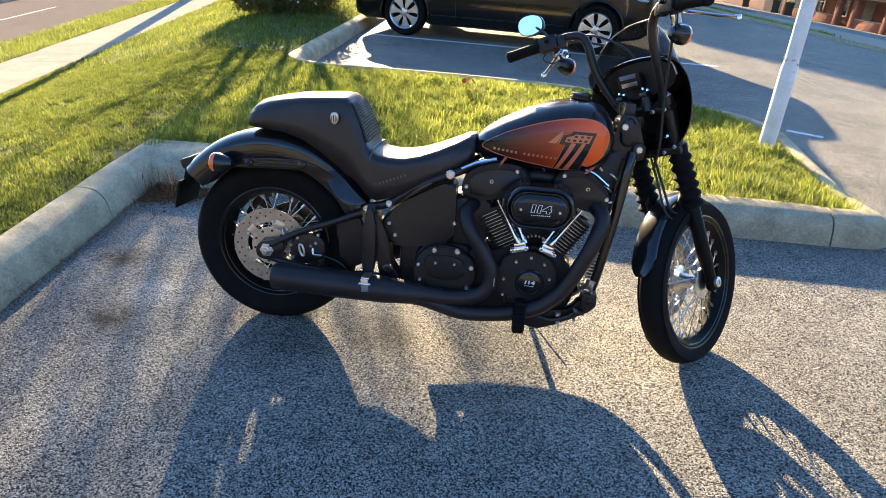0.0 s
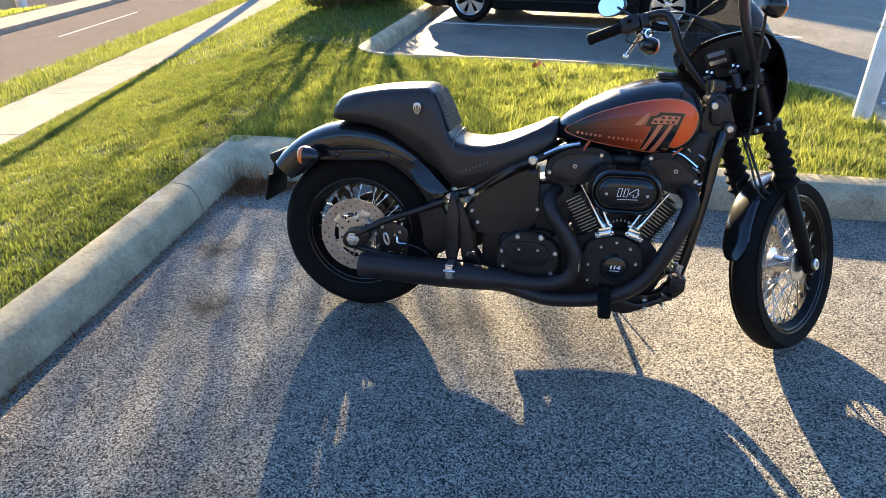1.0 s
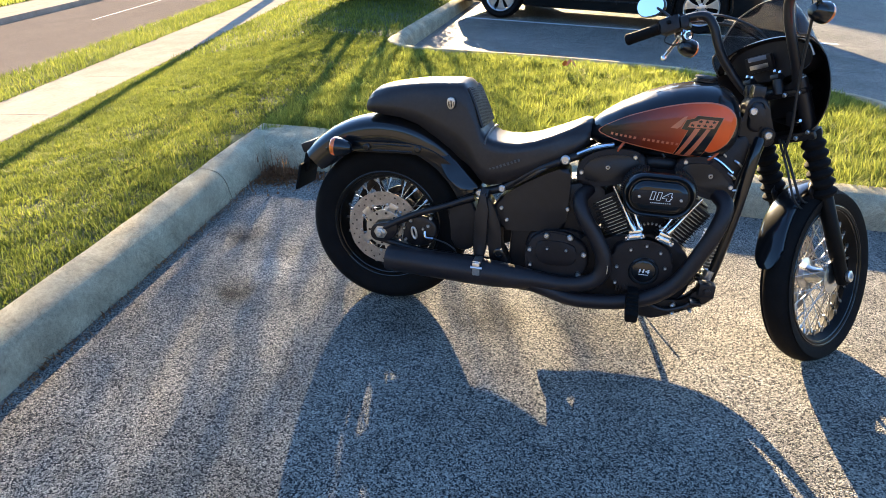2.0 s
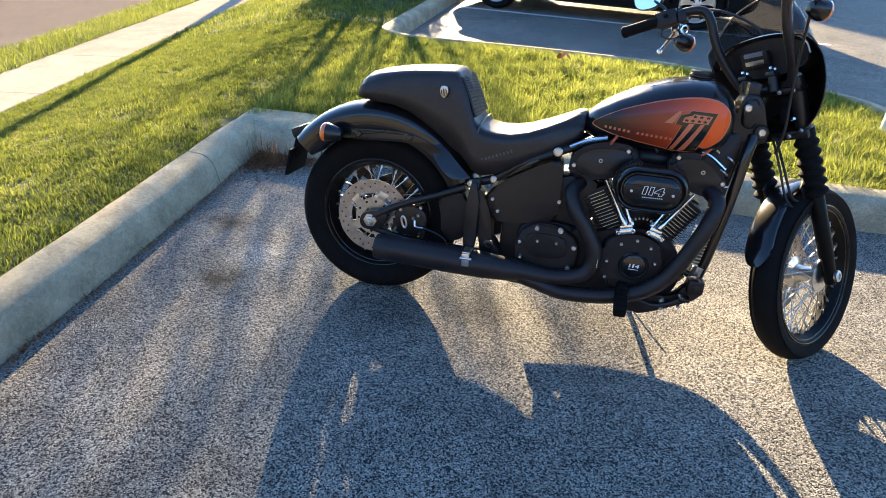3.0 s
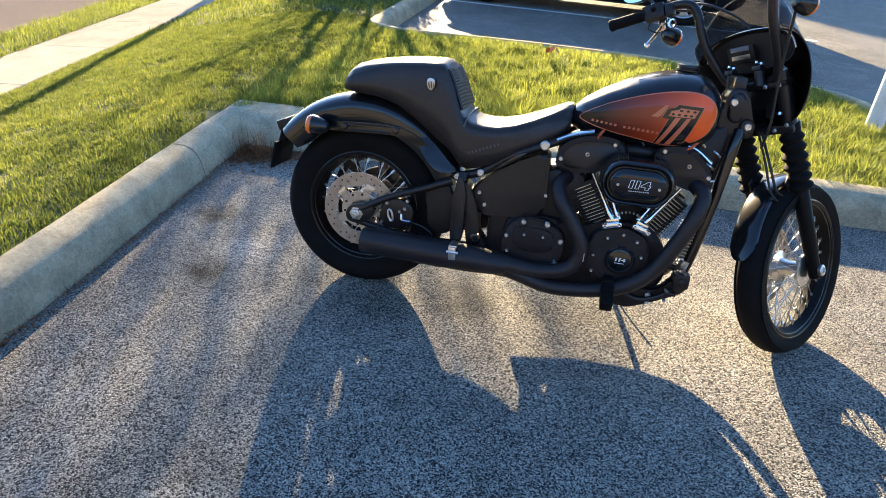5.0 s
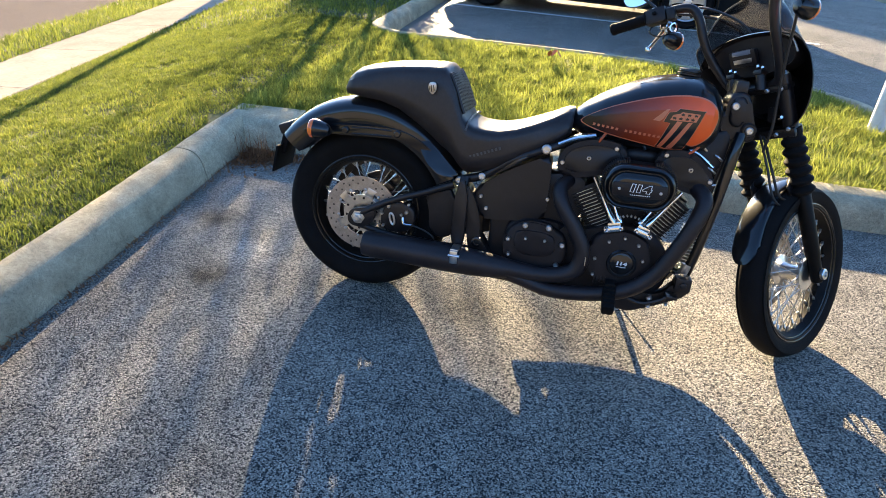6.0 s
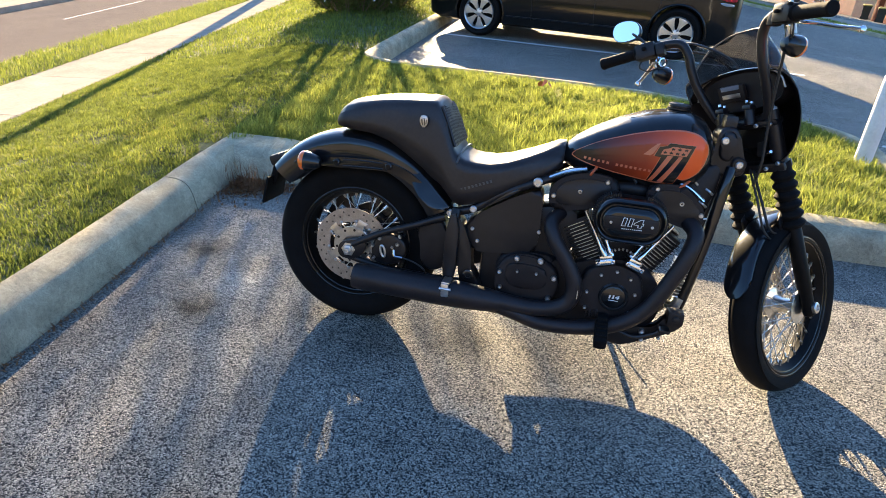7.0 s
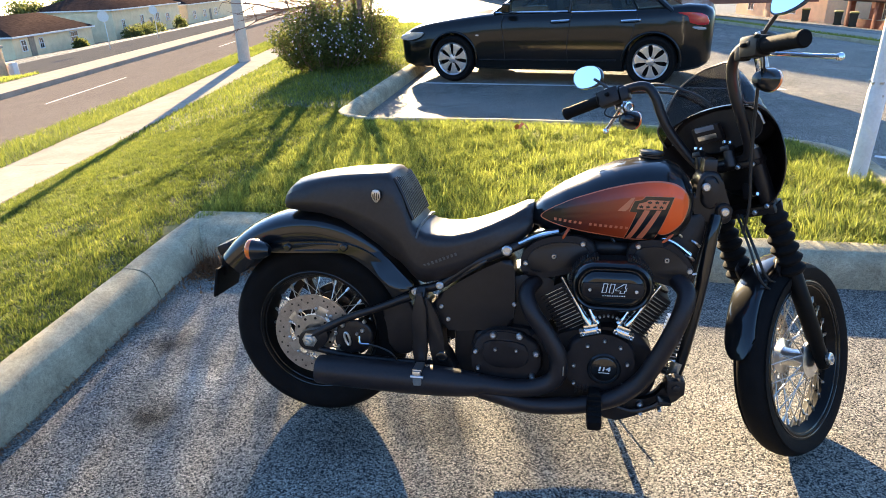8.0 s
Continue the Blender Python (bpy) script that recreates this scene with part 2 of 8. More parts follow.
def tube(bm, pts, r, seg=12, per=6, radii=None, flat=1.0):
    """A tube along a smooth path; radii gives a radius for each control point."""
    path = smooth_path(pts, per)
    n = len(path)
    rr = [r] * n
    if radii:
        rr = [float(np.interp(i / per, range(len(radii)), radii)) for i in range(n)]
    t = (path[1] - path[0]).normalized()
    u = basis(t)[1]
    rings = []
    for i, p in enumerate(path):
        t = (path[min(i + 1, n - 1)] - path[max(i - 1, 0)]).normalized()
        u = (u - t * u.dot(t)).normalized()
        v = t.cross(u)
        rings.append([bm.verts.new(p + (u * math.cos(2 * math.pi * k / seg) + v * math.sin(2 * math.pi * k / seg) * flat) * rr[i]) for k in range(seg)])
    for a, b in zip(rings, rings[1:]):
        for k in range(seg):
            l = (k + 1) % seg
            bm.faces.new((a[k], a[l], b[l], b[k]))
    bm.faces.new(rings[0][::-1]), bm.faces.new(rings[-1])


def loft(bm, rings, cap=True, closed=True):
    vs = [[bm.verts.new(p) for p in r] for r in rings]
    for a, b in zip(vs, vs[1:]):
        n = len(a)
        for k in range(n if closed else n - 1):
            l = (k + 1) % n
            bm.faces.new((a[k], a[l], b[l], b[k]))
    if cap and closed:
        bm.faces.new(vs[0][::-1]), bm.faces.new(vs[-1])
    return vs


def plate(bm, pts, y0, y1, bevel=0.0, seg=2):
    """A plate cut to the outline pts (x, z) between two values of y, with rounded edges."""
    lo, hi = [bm.verts.new((x, y0, z)) for x, z in pts], [bm.verts.new((x, y1, z)) for x, z in pts]
    n = len(pts)
    f = [bm.faces.new(lo), bm.faces.new(hi[::-1])]
    for i in range(n):
        j = (i + 1) % n
        f.append(bm.faces.new((lo[j], lo[i], hi[i], hi[j])))
    if bevel:
        es = {e for q in f[:2] for e in q.edges}
        bmesh.ops.bevel(bm, geom=list(es), offset=bevel, segments=seg, profile=0.55, affect="EDGES", clamp_overlap=True)


def rounded(pts, k=3):
    """A smooth closed outline through 2D control points (Chaikin)."""
    for _ in range(k):
        out = []
        for (ax, ay), (bx, by) in zip(pts, pts[1:] + pts[:1]):
            out += [(ax * 0.75 + bx * 0.25, ay * 0.75 + by * 0.25), (ax * 0.25 + bx * 0.75, ay * 0.25 + by * 0.75)]
        pts = out
    return pts


def bolt(bm, x, y, z, r=0.009, d=(0, -1, 0), h=0.006):
    lathe(bm, (x, y, z), d, [(-0.004, r), (h * 0.6, r), (h, r * 0.75), (h, r * 0.45), (h * 0.4, r * 0.42)], 10)


# ---- ground: level lot, falling away to the street on one side and to the yards on the other ----
STREET = 0.19          # the street and its pavement lie along (-0.19, 1)
YARDS = 0.27


def ground_z(x, y):
    u, w = x + STREET * y, x + YARDS * y
    z = float(np.interp(u, [-150, -90, -41, -17, -11.3, -8, -5.95, -4.6, -3.65, -1.45], [-12, -9, -4.9, -1.8, -1.2, -0.85, -0.62, -0.42, -0.36, 0.0]))
    if u > -1.45:
        z = float(np.interp(w, [6, 11.4, 16.5, 34.5, 39, 60, 150], [0, -0.59, -1.04, -2.9, -3.4, -5, -8]))
    return z


def sheet(name, xs, ys, zf, material, keep=None, **tags):
    bm = bmesh.new()
    g = {}
    for i, x in enumerate(xs):
        for j, y in enumerate(ys):
            g[i, j] = bm.verts.new((x, y, zf(x, y)))
    for i in range(len(xs) - 1):
        for j in range(len(ys) - 1):
            cx, cy = (xs[i] + xs[i + 1]) / 2, (ys[j] + ys[j + 1]) / 2
            if keep is None or keep(cx, cy):
                bm.faces.new((g[i, j], g[i + 1, j], g[i + 1, j + 1], g[i, j + 1]))
    bmesh.ops.delete(bm, geom=[v for v in bm.verts if not v.link_faces], context="VERTS")
    ob = obj(name, bm, material, angle=60)
    return tagged(ob, kind="structure", **tags)


def strip(name, u0, u1, y0, y1, lift, material, slope=STREET, step=2.0, side=0.0, **tags):
    """A band that follows the street between two offsets, laid on the ground."""
    bm = bmesh.new()
    n = max(1, int((y1 - y0) / step))
    rows = []
    for j in range(n + 1):
        y = y0 + (y1 - y0) * j / n
        rows.append([bm.verts.new((u - slope * y, y, ground_z(u - slope * y, y) + lift)) for u in np.linspace(u0, u1, 5)])
    for a, b in zip(rows, rows[1:]):
        for k in range(4):
            bm.faces.new((a[k], a[k + 1], b[k + 1], b[k]))
    if side:
        r = bmesh.ops.extrude_face_region(bm, geom=bm.faces[:])
        bmesh.ops.translate(bm, verts=[v for v in r["geom"] if isinstance(v, bmesh.types.BMVert)], vec=(0, 0, -side))
    ob = obj(name, bm, material, angle=40)
    return tagged(ob, kind="structure", **tags)


gx = sorted(set([-150, -110, -90, -70, -55, -41, -33, -25] + [round(v * 0.5, 2) for v in range(-40, 61)] + [35, 40, 60, 90, 150]))
gy = sorted(set([-60, -30, -22, -16] + [v for v in range(-10, 44)] + [50, 60, 80, 110, 150, 220, 400]))
sheet("ground", gx, gy, lambda x, y: ground_z(x, y) - (0.03 if x + STREET * y < -1.3 else 0.0), M["asphalt"], label="pale grey worn asphalt of a parking lot with oil stains", category="ground")


def fade_paint():
    """Orange metallic paint that fades to near black towards the rear of the tank, dark reflection included."""
    m = bpy.data.materials.new("orange_fade_and_reflection")
    m.use_nodes = True
    nt, b = m.node_tree, m.node_tree.nodes["Principled BSDF"]
    tc, sx, ramp = nt.nodes.new("ShaderNodeTexCoord"), nt.nodes.new("ShaderNodeSeparateXYZ"), nt.nodes.new("ShaderNodeValToRGB")
    mr, ns = nt.nodes.new("ShaderNodeMapRange"), nt.nodes.new("ShaderNodeTexNoise")
    ns.inputs["Scale"].default_value = 900.0
    nt.links.new(tc.outputs["Object"], sx.inputs[0]), nt.links.new(tc.outputs["Object"], ns.inputs["Vector"])
    mr.inputs[1].default_value, mr.inputs[2].default_value = 0.84, 1.15
    nt.links.new(sx.outputs[0], mr.inputs[0]), nt.links.new(mr.outputs[0], ramp.inputs[0])
    # the dark rear of this ramp holds reflection as well as paint
    e = ramp.color_ramp.elements
    e[0].color, e[1].color = (0.022, 0.008, 0.006, 1), (0.95, 0.115, 0.016, 1)
    e.new(0.55).color = (0.34, 0.046, 0.013, 1)
    nt.links.new(ramp.outputs[0], b.inputs["Base Color"])
    b.inputs["Roughness"].default_value, b.inputs["Coat Weight"].default_value, b.inputs["Coat Roughness"].default_value = 0.38, 0.45, 0.05
    b.inputs["Specular IOR Level"].default_value = 0.25
    return m


M["orange"] = fade_paint()

# ---- kerbs: cast concrete stones along the edge of the turf ----
KERB_A = [(-0.17, -9.0), (-0.60, -5.0), (-0.98, -1.5), (-1.10, 0.0), (-1.208, 1.215)]
KERB_B = [(-1.208, 1.215), (-0.60, 1.218), (0.5, 1.22), (2.5, 1.225), (2.87, 1.232), (3.015, 1.272), (3.075, 1.42), (3.088, 1.75), (3.13, 2.4), (3.19, 3.15), (3.17, 3.42), (3.03, 3.72), (2.62, 3.98), (1.5, 4.32),
          (0.2, 4.48), (-0.9, 4.5), (-1.2, 4.55), (-1.38, 4.75), (-1.42, 5.2), (-1.48, 8.2), (-1.58, 14.0), (-1.6, 16.0)]
def kerb_drop(x, y):
    """The kerb sinks to a low flush edge along the end of the island."""
    if x > 2.6:
        return -float(np.interp(y, [1.36, 1.80, 3.40, 3.98], [0.0, 0.050, 0.050, 0.03]))
    return -float(np.interp(x, [1.4, 2.6], [0.0, 0.03])) * (y > 3.0)


path_a, path_b = ([v.to_2d() for v in smooth_path([(x, y, 0) for x, y in q], 8)] for q in (KERB_A, KERB_B))
kerb_path = path_a + path_b[1:]
# the two runs meet in a sharp mitre
n_a, n_b = ((lambda t: Vector((-t.y, t.x)))((q - p).normalized()) for p, q in ((path_a[-2], path_a[-1]), (path_b[0], path_b[1])))
MITRE = n_a * 1.1 + n_b * 2.1
KERB_PROFILE = [(0.0, -0.06), (0.004, 0.0), (0.020, 0.076), (0.028, 0.103), (0.039, 0.124), (0.054, 0.141), (0.074, 0.153), (0.098, 0.161), (0.130, 0.165), (0.166, 0.167), (0.177, 0.160), (0.177, -0.06)]
KERB_WIDE = lambda x, y: 1.0 + float(np.interp(x, [-1.3, -0.4, 1.0, 2.4, 2.8], [1.1, 0.85, 0.45, 0.25, 0.0])) * (1.212 < y < 1.6)


def offset_path(path, d):
    out = []
    for i, p in enumerate(path):
        t = (path[min(i + 1, len(path) - 1)] - path[max(i - 1, 0)]).normalized()
        out.append(p + Vector((-t.y, t.x)) * d)
    return out


def kerb_stones(path, profile, lengths, parent, zf=lambda x, y: 0.0, first=None, last=None):
    """Cuts the path into stones with narrow joints between them."""
    acc = [0.0]
    for a, b in zip(path, path[1:]):
        acc.append(acc[-1] + (b - a).length)
    px, py = [p.x for p in path], [p.y for p in path]
    at = lambda s: Vector((float(np.interp(s, acc, px)), float(np.interp(s, acc, py))))
    s, k = 0.0, 0
    while s < acc[-1] - 0.2:
        e = min(s + lengths[k % len(lengths)], acc[-1])
        n = max(2, int((e - s) / 0.12))
        pts = [at(s + 0.005 + (e - s - 0.010) * i / n) for i in range(n + 1)]
        bm = bmesh.new()
        rings = []
        for i, p in enumerate(pts):
            t = (at(acc[-1] * 0 + min(acc[-1], s + (e - s) * i / n + 0.05)) - at(max(0, s + (e - s) * i / n - 0.05))).normalized()
            nrm = Vector((-t.y, t.x))
            end, wide = min(i, n - i), KERB_WIDE(p.x, p.y)
            if first is not None and s == 0.0 and i == 0:
                p, nrm, wide = path[0], first, 1.0
            if last is not None and e == acc[-1] and i == n:
                p, nrm, wide = path[-1], last, 1.0
            rings.append([Vector((*(p + nrm * (o * wide + 0.0012 * math.sin(i * 1.7 + o * 40))), zf(p.x, p.y) + z - (0.004 if end == 0 and z > 0.1 else 0))) for o, z in profile])
        loft(bm, rings)
        obj("kerb_stone", bm, M["concrete"], parent, angle=62)
        s, k = e, k + 1


kerb = tagged(empty("kerb"), label="pale rounded concrete kerb round the grass island", category="kerb", kind="structure")
kerb_stones(path_a, KERB_PROFILE, [4.02, 2.75, 3.0, 3.0], kerb, last=MITRE)
kerb_stones(path_b, KERB_PROFILE, [0.42, 3.48, 2.2, 2.2, 3.0], kerb, kerb_drop, first=MITRE)

# ---- turf and soil ----
PAVE0, PAVE1, ROAD0, ROAD1 = -3.65, -4.62, -5.95, -11.3
turf_edge = [p + (q - p) * KERB_WIDE(p.x, p.y) for p, q in zip(kerb_path, offset_path(kerb_path, 0.125))]
TURF = [(p.x, p.y) for p in turf_edge] + [(PAVE0 - STREET * 16, 16.0), (PAVE0 + STREET * 9, -9.0)]


def inside(poly, x, y):
    r = False
    for (ax, ay), (bx, by) in zip(poly, poly[1:] + poly[:1]):
        if (ay > y) != (by > y) and x < (bx - ax) * (y - ay) / (by - ay) + ax:
            r = not r
    return r


def turf_z(x, y):
    u = x + STREET * y
    lift = float(np.interp(u, [PAVE0, -1.45], [0.035, 0.136]))
    lift -= float(np.interp(x, [2.70, 3.00], [0.0, 0.080])) * float(np.interp(y, [1.35, 1.8], [0.0, 1.0])) * (u > -1)
    return ground_z(x, y) + lift + 0.012 * noise.noise((x * 1.3, y * 1.3, 0.0))


sheet("turf_soil", list(np.arange(-7.0, 3.4, 0.13)), list(np.arange(-5.0 - 31 * 0.13, 16.1, 0.13)), turf_z, M["soil"], lambda x, y: inside(TURF, x, y), label="brown soil and thatch under the lawn", category="soil")
strip("verge_soil", ROAD0, PAVE1, -10, 40, 0.03, M["soil"], label="soil of the narrow grass verge beside the street", category="soil")


def grass_material(name, a, b, c, fine=11.0, through=0.55):
    """Blades that let light through; the colour drifts by blade, by tuft and by patch."""
    m = bpy.data.materials.new(name)
    m.use_nodes = True
    nt = m.node_tree
    N, L = nt.nodes.new, nt.links.new
    p = nt.nodes["Principled BSDF"]
    geo, ramp, tr, mx, tc = N("ShaderNodeNewGeometry"), N("ShaderNodeValToRGB"), N("ShaderNodeBsdfTranslucent"), N("ShaderNodeMixShader"), N("ShaderNodeTexCoord")
    total = None
    for source, share in ((1.1, 0.40), (fine, 0.38), (None, 0.32)):
        if source:
            ns = N("ShaderNodeTexNoise")
            ns.inputs["Scale"].default_value, ns.inputs["Detail"].default_value = source, 3.0
            L(tc.outputs["Object"], ns.inputs["Vector"])
            value = ns.outputs["Fac"]
        else:
            value = geo.outputs["Random Per Island"]
        ad = N("ShaderNodeMath")
        ad.operation = "MULTIPLY_ADD"
        ad.inputs[1].default_value, ad.inputs[2].default_value = share, 0.0
        L(value, ad.inputs[0])
        if total:
            L(total, ad.inputs[2])
        total = ad.outputs[0]
    e = ramp.color_ramp.elements
    e[0].position, e[0].color, e[1].position, e[1].color = 0.30, (*a, 1), 0.72, (*b, 1)
    e.new(0.90).color = (*c, 1)
    L(total, ramp.inputs[0])
    L(ramp.outputs[0], p.inputs["Base Color"]), L(ramp.outputs[0], tr.inputs["Color"])
    p.inputs["Roughness"].default_value, p.inputs["Specular IOR Level"].default_value = 0.6, 0.1
    mx.inputs[0].default_value = through
    out = nt.nodes["Material Output"]
    L(p.outputs[0], mx.inputs[1]), L(tr.outputs[0], mx.inputs[2]), L(mx.outputs[0], out.inputs["Surface"])
    return m


M["grass"] = grass_material("lawn_grass", (0.060, 0.096, 0.022), (0.375, 0.398, 0.076), (0.66, 0.57, 0.19), 7.0)
M["lawn_green"] = grass_material("mown_lawn_grass", (0.040, 0.066, 0.018), (0.235, 0.265, 0.048), (0.50, 0.40, 0.12))
M["leaf"] = grass_material("shrub_leaf", (0.060, 0.076, 0.026), (0.20, 0.21, 0.060), (0.36, 0.33, 0.13), 3.0)
M["dry"] = grass_material("dry_weed", (0.17, 0.075, 0.040), (0.34, 0.175, 0.085), (0.46, 0.31, 0.17))


def blades(name, pts, rng, hmin, hmax, width, material, lean=0.5, **tags):
    """One mesh of many bent grass blades rooted at pts (n, 3)."""
    n = len(pts)
    swirl = 2.2 * np.sin(pts[:, 0] * 7.1 + 1.3 * np.sin(pts[:, 1] * 5.3)) + 2.0 * np.sin(pts[:, 1] * 8.3 + 1.7 * np.sin(pts[:, 0] * 4.1))
    a, h = swirl + rng.normal(0, 1.5, n), rng.uniform(hmin, hmax, n) * rng.uniform(0.7, 1.15, n)
    h = h * (1 + 0.28 * np.sin(pts[:, 0] * 23 + 2 * np.sin(pts[:, 1] * 17)) * np.sin(pts[:, 1] * 21 + 2 * np.sin(pts[:, 0] * 19)))
    w = width * rng.uniform(0.7, 1.3, n)
    b = a + rng.uniform(-0.6, 0.6, n) + np.pi / 2
    d = np.stack([np.cos(b), np.sin(b), np.zeros(n)], 1)
    s = np.stack([np.cos(a), np.sin(a), np.zeros(n)], 1) * (w / 2)[:, None]
    bend = (h * rng.uniform(0.05, lean, n))[:, None]
    up = np.array([0, 0, 1.0])
    v = np.stack([pts - s, pts + s, pts + d * bend * 0.3 + up * (h * 0.55)[:, None] - s * 0.8, pts + d * bend * 0.3 + up * (h * 0.55)[:, None] + s * 0.8, pts + d * bend + up * h[:, None]], 1).reshape(-1, 3)
    k = np.arange(n)[:, None] * 5
    f = np.concatenate([k + [0, 1, 3], k + [0, 3, 2], k + [2, 3, 4]], 1).reshape(-1)
    me = bpy.data.meshes.new(name)
    me.vertices.add(len(v)), me.loops.add(len(f)), me.polygons.add(len(f) // 3)
    me.vertices.foreach_set("co", v.ravel())
    me.loops.foreach_set("vertex_index", f)
    me.polygons.foreach_set("loop_start", np.arange(0, len(f), 3))
    me.update(calc_edges=True)
    me.materials.append(material)
    ob = new(name, me)
    return tagged(ob, kind="stuff", **tags)


def scatter(poly, box_, count, rng, zf, test=None):
    x0, y0, x1, y1 = box_
    out = []
    while len(out) < count:
        xs, ys = rng.uniform(x0, x1, 20000), rng.uniform(y0, y1, 20000)
        ok = np.zeros(20000, bool)
        for (ax, ay), (bx, by) in zip(poly, poly[1:] + poly[:1]):
            if ay != by:
                ok ^= ((ay > ys) != (by > ys)) & (xs < (bx - ax) * (ys - ay) / (by - ay) + ax)
        for x, y in zip(xs[ok], ys[ok]):
            if test is None or test(x, y):
                out.append((x, y, zf(x, y)))
    return np.array(out[:count])


rng = np.random.default_rng(4)
GRASS_POLY = [tuple(p + (q - p) * KERB_WIDE(p.x, p.y)) for p, q in zip(kerb_path, offset_path(kerb_path, 0.156))] + [(PAVE0 + 0.02 - STREET * 16, 16.0), (PAVE0 + 0.02 + STREET * 9, -9.0)]
clump = lambda x, y: noise.noise((x * 2.2, y * 2.2, 3.0)) + rng.uniform(-0.9, 0.9) > -0.35
fine_z = lambda x, y: turf_z(x, y) - 0.006
tuft = lambda x, y: noise.noise((x * 5.0, y * 5.0, 9.0)) + 0.6 * noise.noise((x * 14, y * 14, 2.0)) + rng.uniform(-0.5, 0.5) > 0.05
far_edge = lambda x: float(np.interp(x, [-1.2, 0.2, 1.5, 2.62, 3.1], [4.55, 4.48, 4.32, 3.98, 3.45]))
short_island, tall_island = (lambda x, y: y < far_edge(x) - 0.20 and clump(x, y)), (lambda x, y: y < far_edge(x) - 0.42 and x < 2.95 and tuft(x, y))
ISLAND, NEAR, BACK_LAWN = (-1.4, 1.3, 3.3, 4.5), (-4.6, -1.5, -1.0, 5.0), (-6.8, 5.0, -1.3, 15.9)
blades("lawn", scatter(GRASS_POLY, ISLAND, 70000, rng, fine_z, short_island), rng, 0.030, 0.065, 0.0052, M["grass"], 1.3, label="bright backlit green lawn grass on the parking island", category="grass")
blades("lawn", scatter(GRASS_POLY, ISLAND, 56000, rng, fine_z, tall_island), rng, 0.045, 0.095, 0.0056, M["grass"], 1.25, label="taller yellow-green tufts in the lawn of the parking island", category="grass")
blades("lawn", scatter(GRASS_POLY, NEAR, 170000, rng, fine_z, clump), rng, 0.016, 0.034, 0.0054, M["lawn_green"], 1.1, label="green lawn grass between the kerb and the pavement", category="grass")
blades("lawn", scatter(GRASS_POLY, NEAR, 70000, rng, fine_z, tuft), rng, 0.024, 0.046, 0.0056, M["lawn_green"], 1.1, label="taller tufts in the lawn between kerb and pavement", category="grass")
blades("lawn", scatter(GRASS_POLY, BACK_LAWN, 62000, rng, fine_z, clump), rng, 0.025, 0.075, 0.0095, M["lawn_green"], 1.2, label="green lawn grass round the flowering shrub", category="grass")
VERGE = [(ROAD0 + 0.06 - STREET * -6, -6), (PAVE1 + 0.03 - STREET * -6, -6), (PAVE1 + 0.03 - STREET * 30, 30), (ROAD0 + 0.06 - STREET * 30, 30)]
blades("verge_grass", scatter(VERGE, (-12, 0, -4.2, 24), 36000, rng, lambda x, y: ground_z(x, y) + 0.03), rng, 0.04, 0.10, 0.009, M["lawn_green"], 1.2, label="sunlit grass verge between pavement and street", category="grass")

rear_rng = np.random.default_rng(21)
blades("lawn", scatter(GRASS_POLY, (-4.4, -8.9, 0.2, -1.5), 80000, rear_rng, fine_z), rear_rng, 0.018, 0.045, 0.0095, M["lawn_green"], 1.1, label="green lawn grass beside the kerb of the lot", category="grass")
rear_verge = [(ROAD0 + 0.06 + STREET * 9.5, -9.5), (PAVE1 - 0.03 + STREET * 9.5, -9.5), (PAVE1 - 0.03, 0.0), (ROAD0 + 0.06, 0.0)]
blades("verge_grass", scatter(rear_verge, (-6.0, -9.5, -2.5, 0.0), 24000, rear_rng, lambda x, y: ground_z(x, y) + 0.03), rear_rng, 0.04, 0.09, 0.010, M["lawn_green"], 1.2, label="grass verge between pavement and street", category="grass")

# ---- pavement slabs, street, painted lines ----
pavement = tagged(empty("pavement"), label="pale concrete pavement beside the lawn", category="pavement", kind="structure")
y = -5.0 - 3 * 1.52
while y < 34:
    bm = bmesh.new()
    rings = []
    for yy in (y + 0.006, y + 0.5, y + 1.0, y + 1.514):
        x0, x1 = PAVE1 - STREET * yy, PAVE0 - STREET * yy
        zz = [ground_z(x0, yy) + 0.05, ground_z(x1, yy) + 0.05]
        rings.append([Vector((x0, yy, zz[0] - 0.12)), Vector((x0, yy, zz[0] - 0.008)), Vector((x0 + 0.01, yy, zz[0])), Vector((x1 - 0.01, yy, zz[1])), Vector((x1, yy, zz[1] - 0.008)), Vector((x1, yy, zz[1] - 0.12))])
    loft(bm, rings)
    obj("slab", bm, M["slab"], pavement)
    y += 1.52
strip("road", ROAD1, ROAD0, -20, 160, 0.004, M["road"], label="pale worn asphalt street with a dashed centre line", category="road")
for j in range(6):
    strip("lane_line", -8.51, -8.44, -1.5 + 12 * j, 2.4 + 12 * j, 0.009, M["paint_line"], step=1.0, label="worn white dash of the street's centre line", category="road marking")
strip("street_kerb", ROAD1 - 0.30, ROAD1, -20, 160, 0.15, M["slab"], side=0.22, label="low concrete kerb on the far side of the street", category="kerb")
strip("street_kerb", ROAD0, ROAD0 + 0.14, -20, 60, 0.035, M["concrete"], side=0.10, label="low concrete kerb between verge and street", category="kerb")


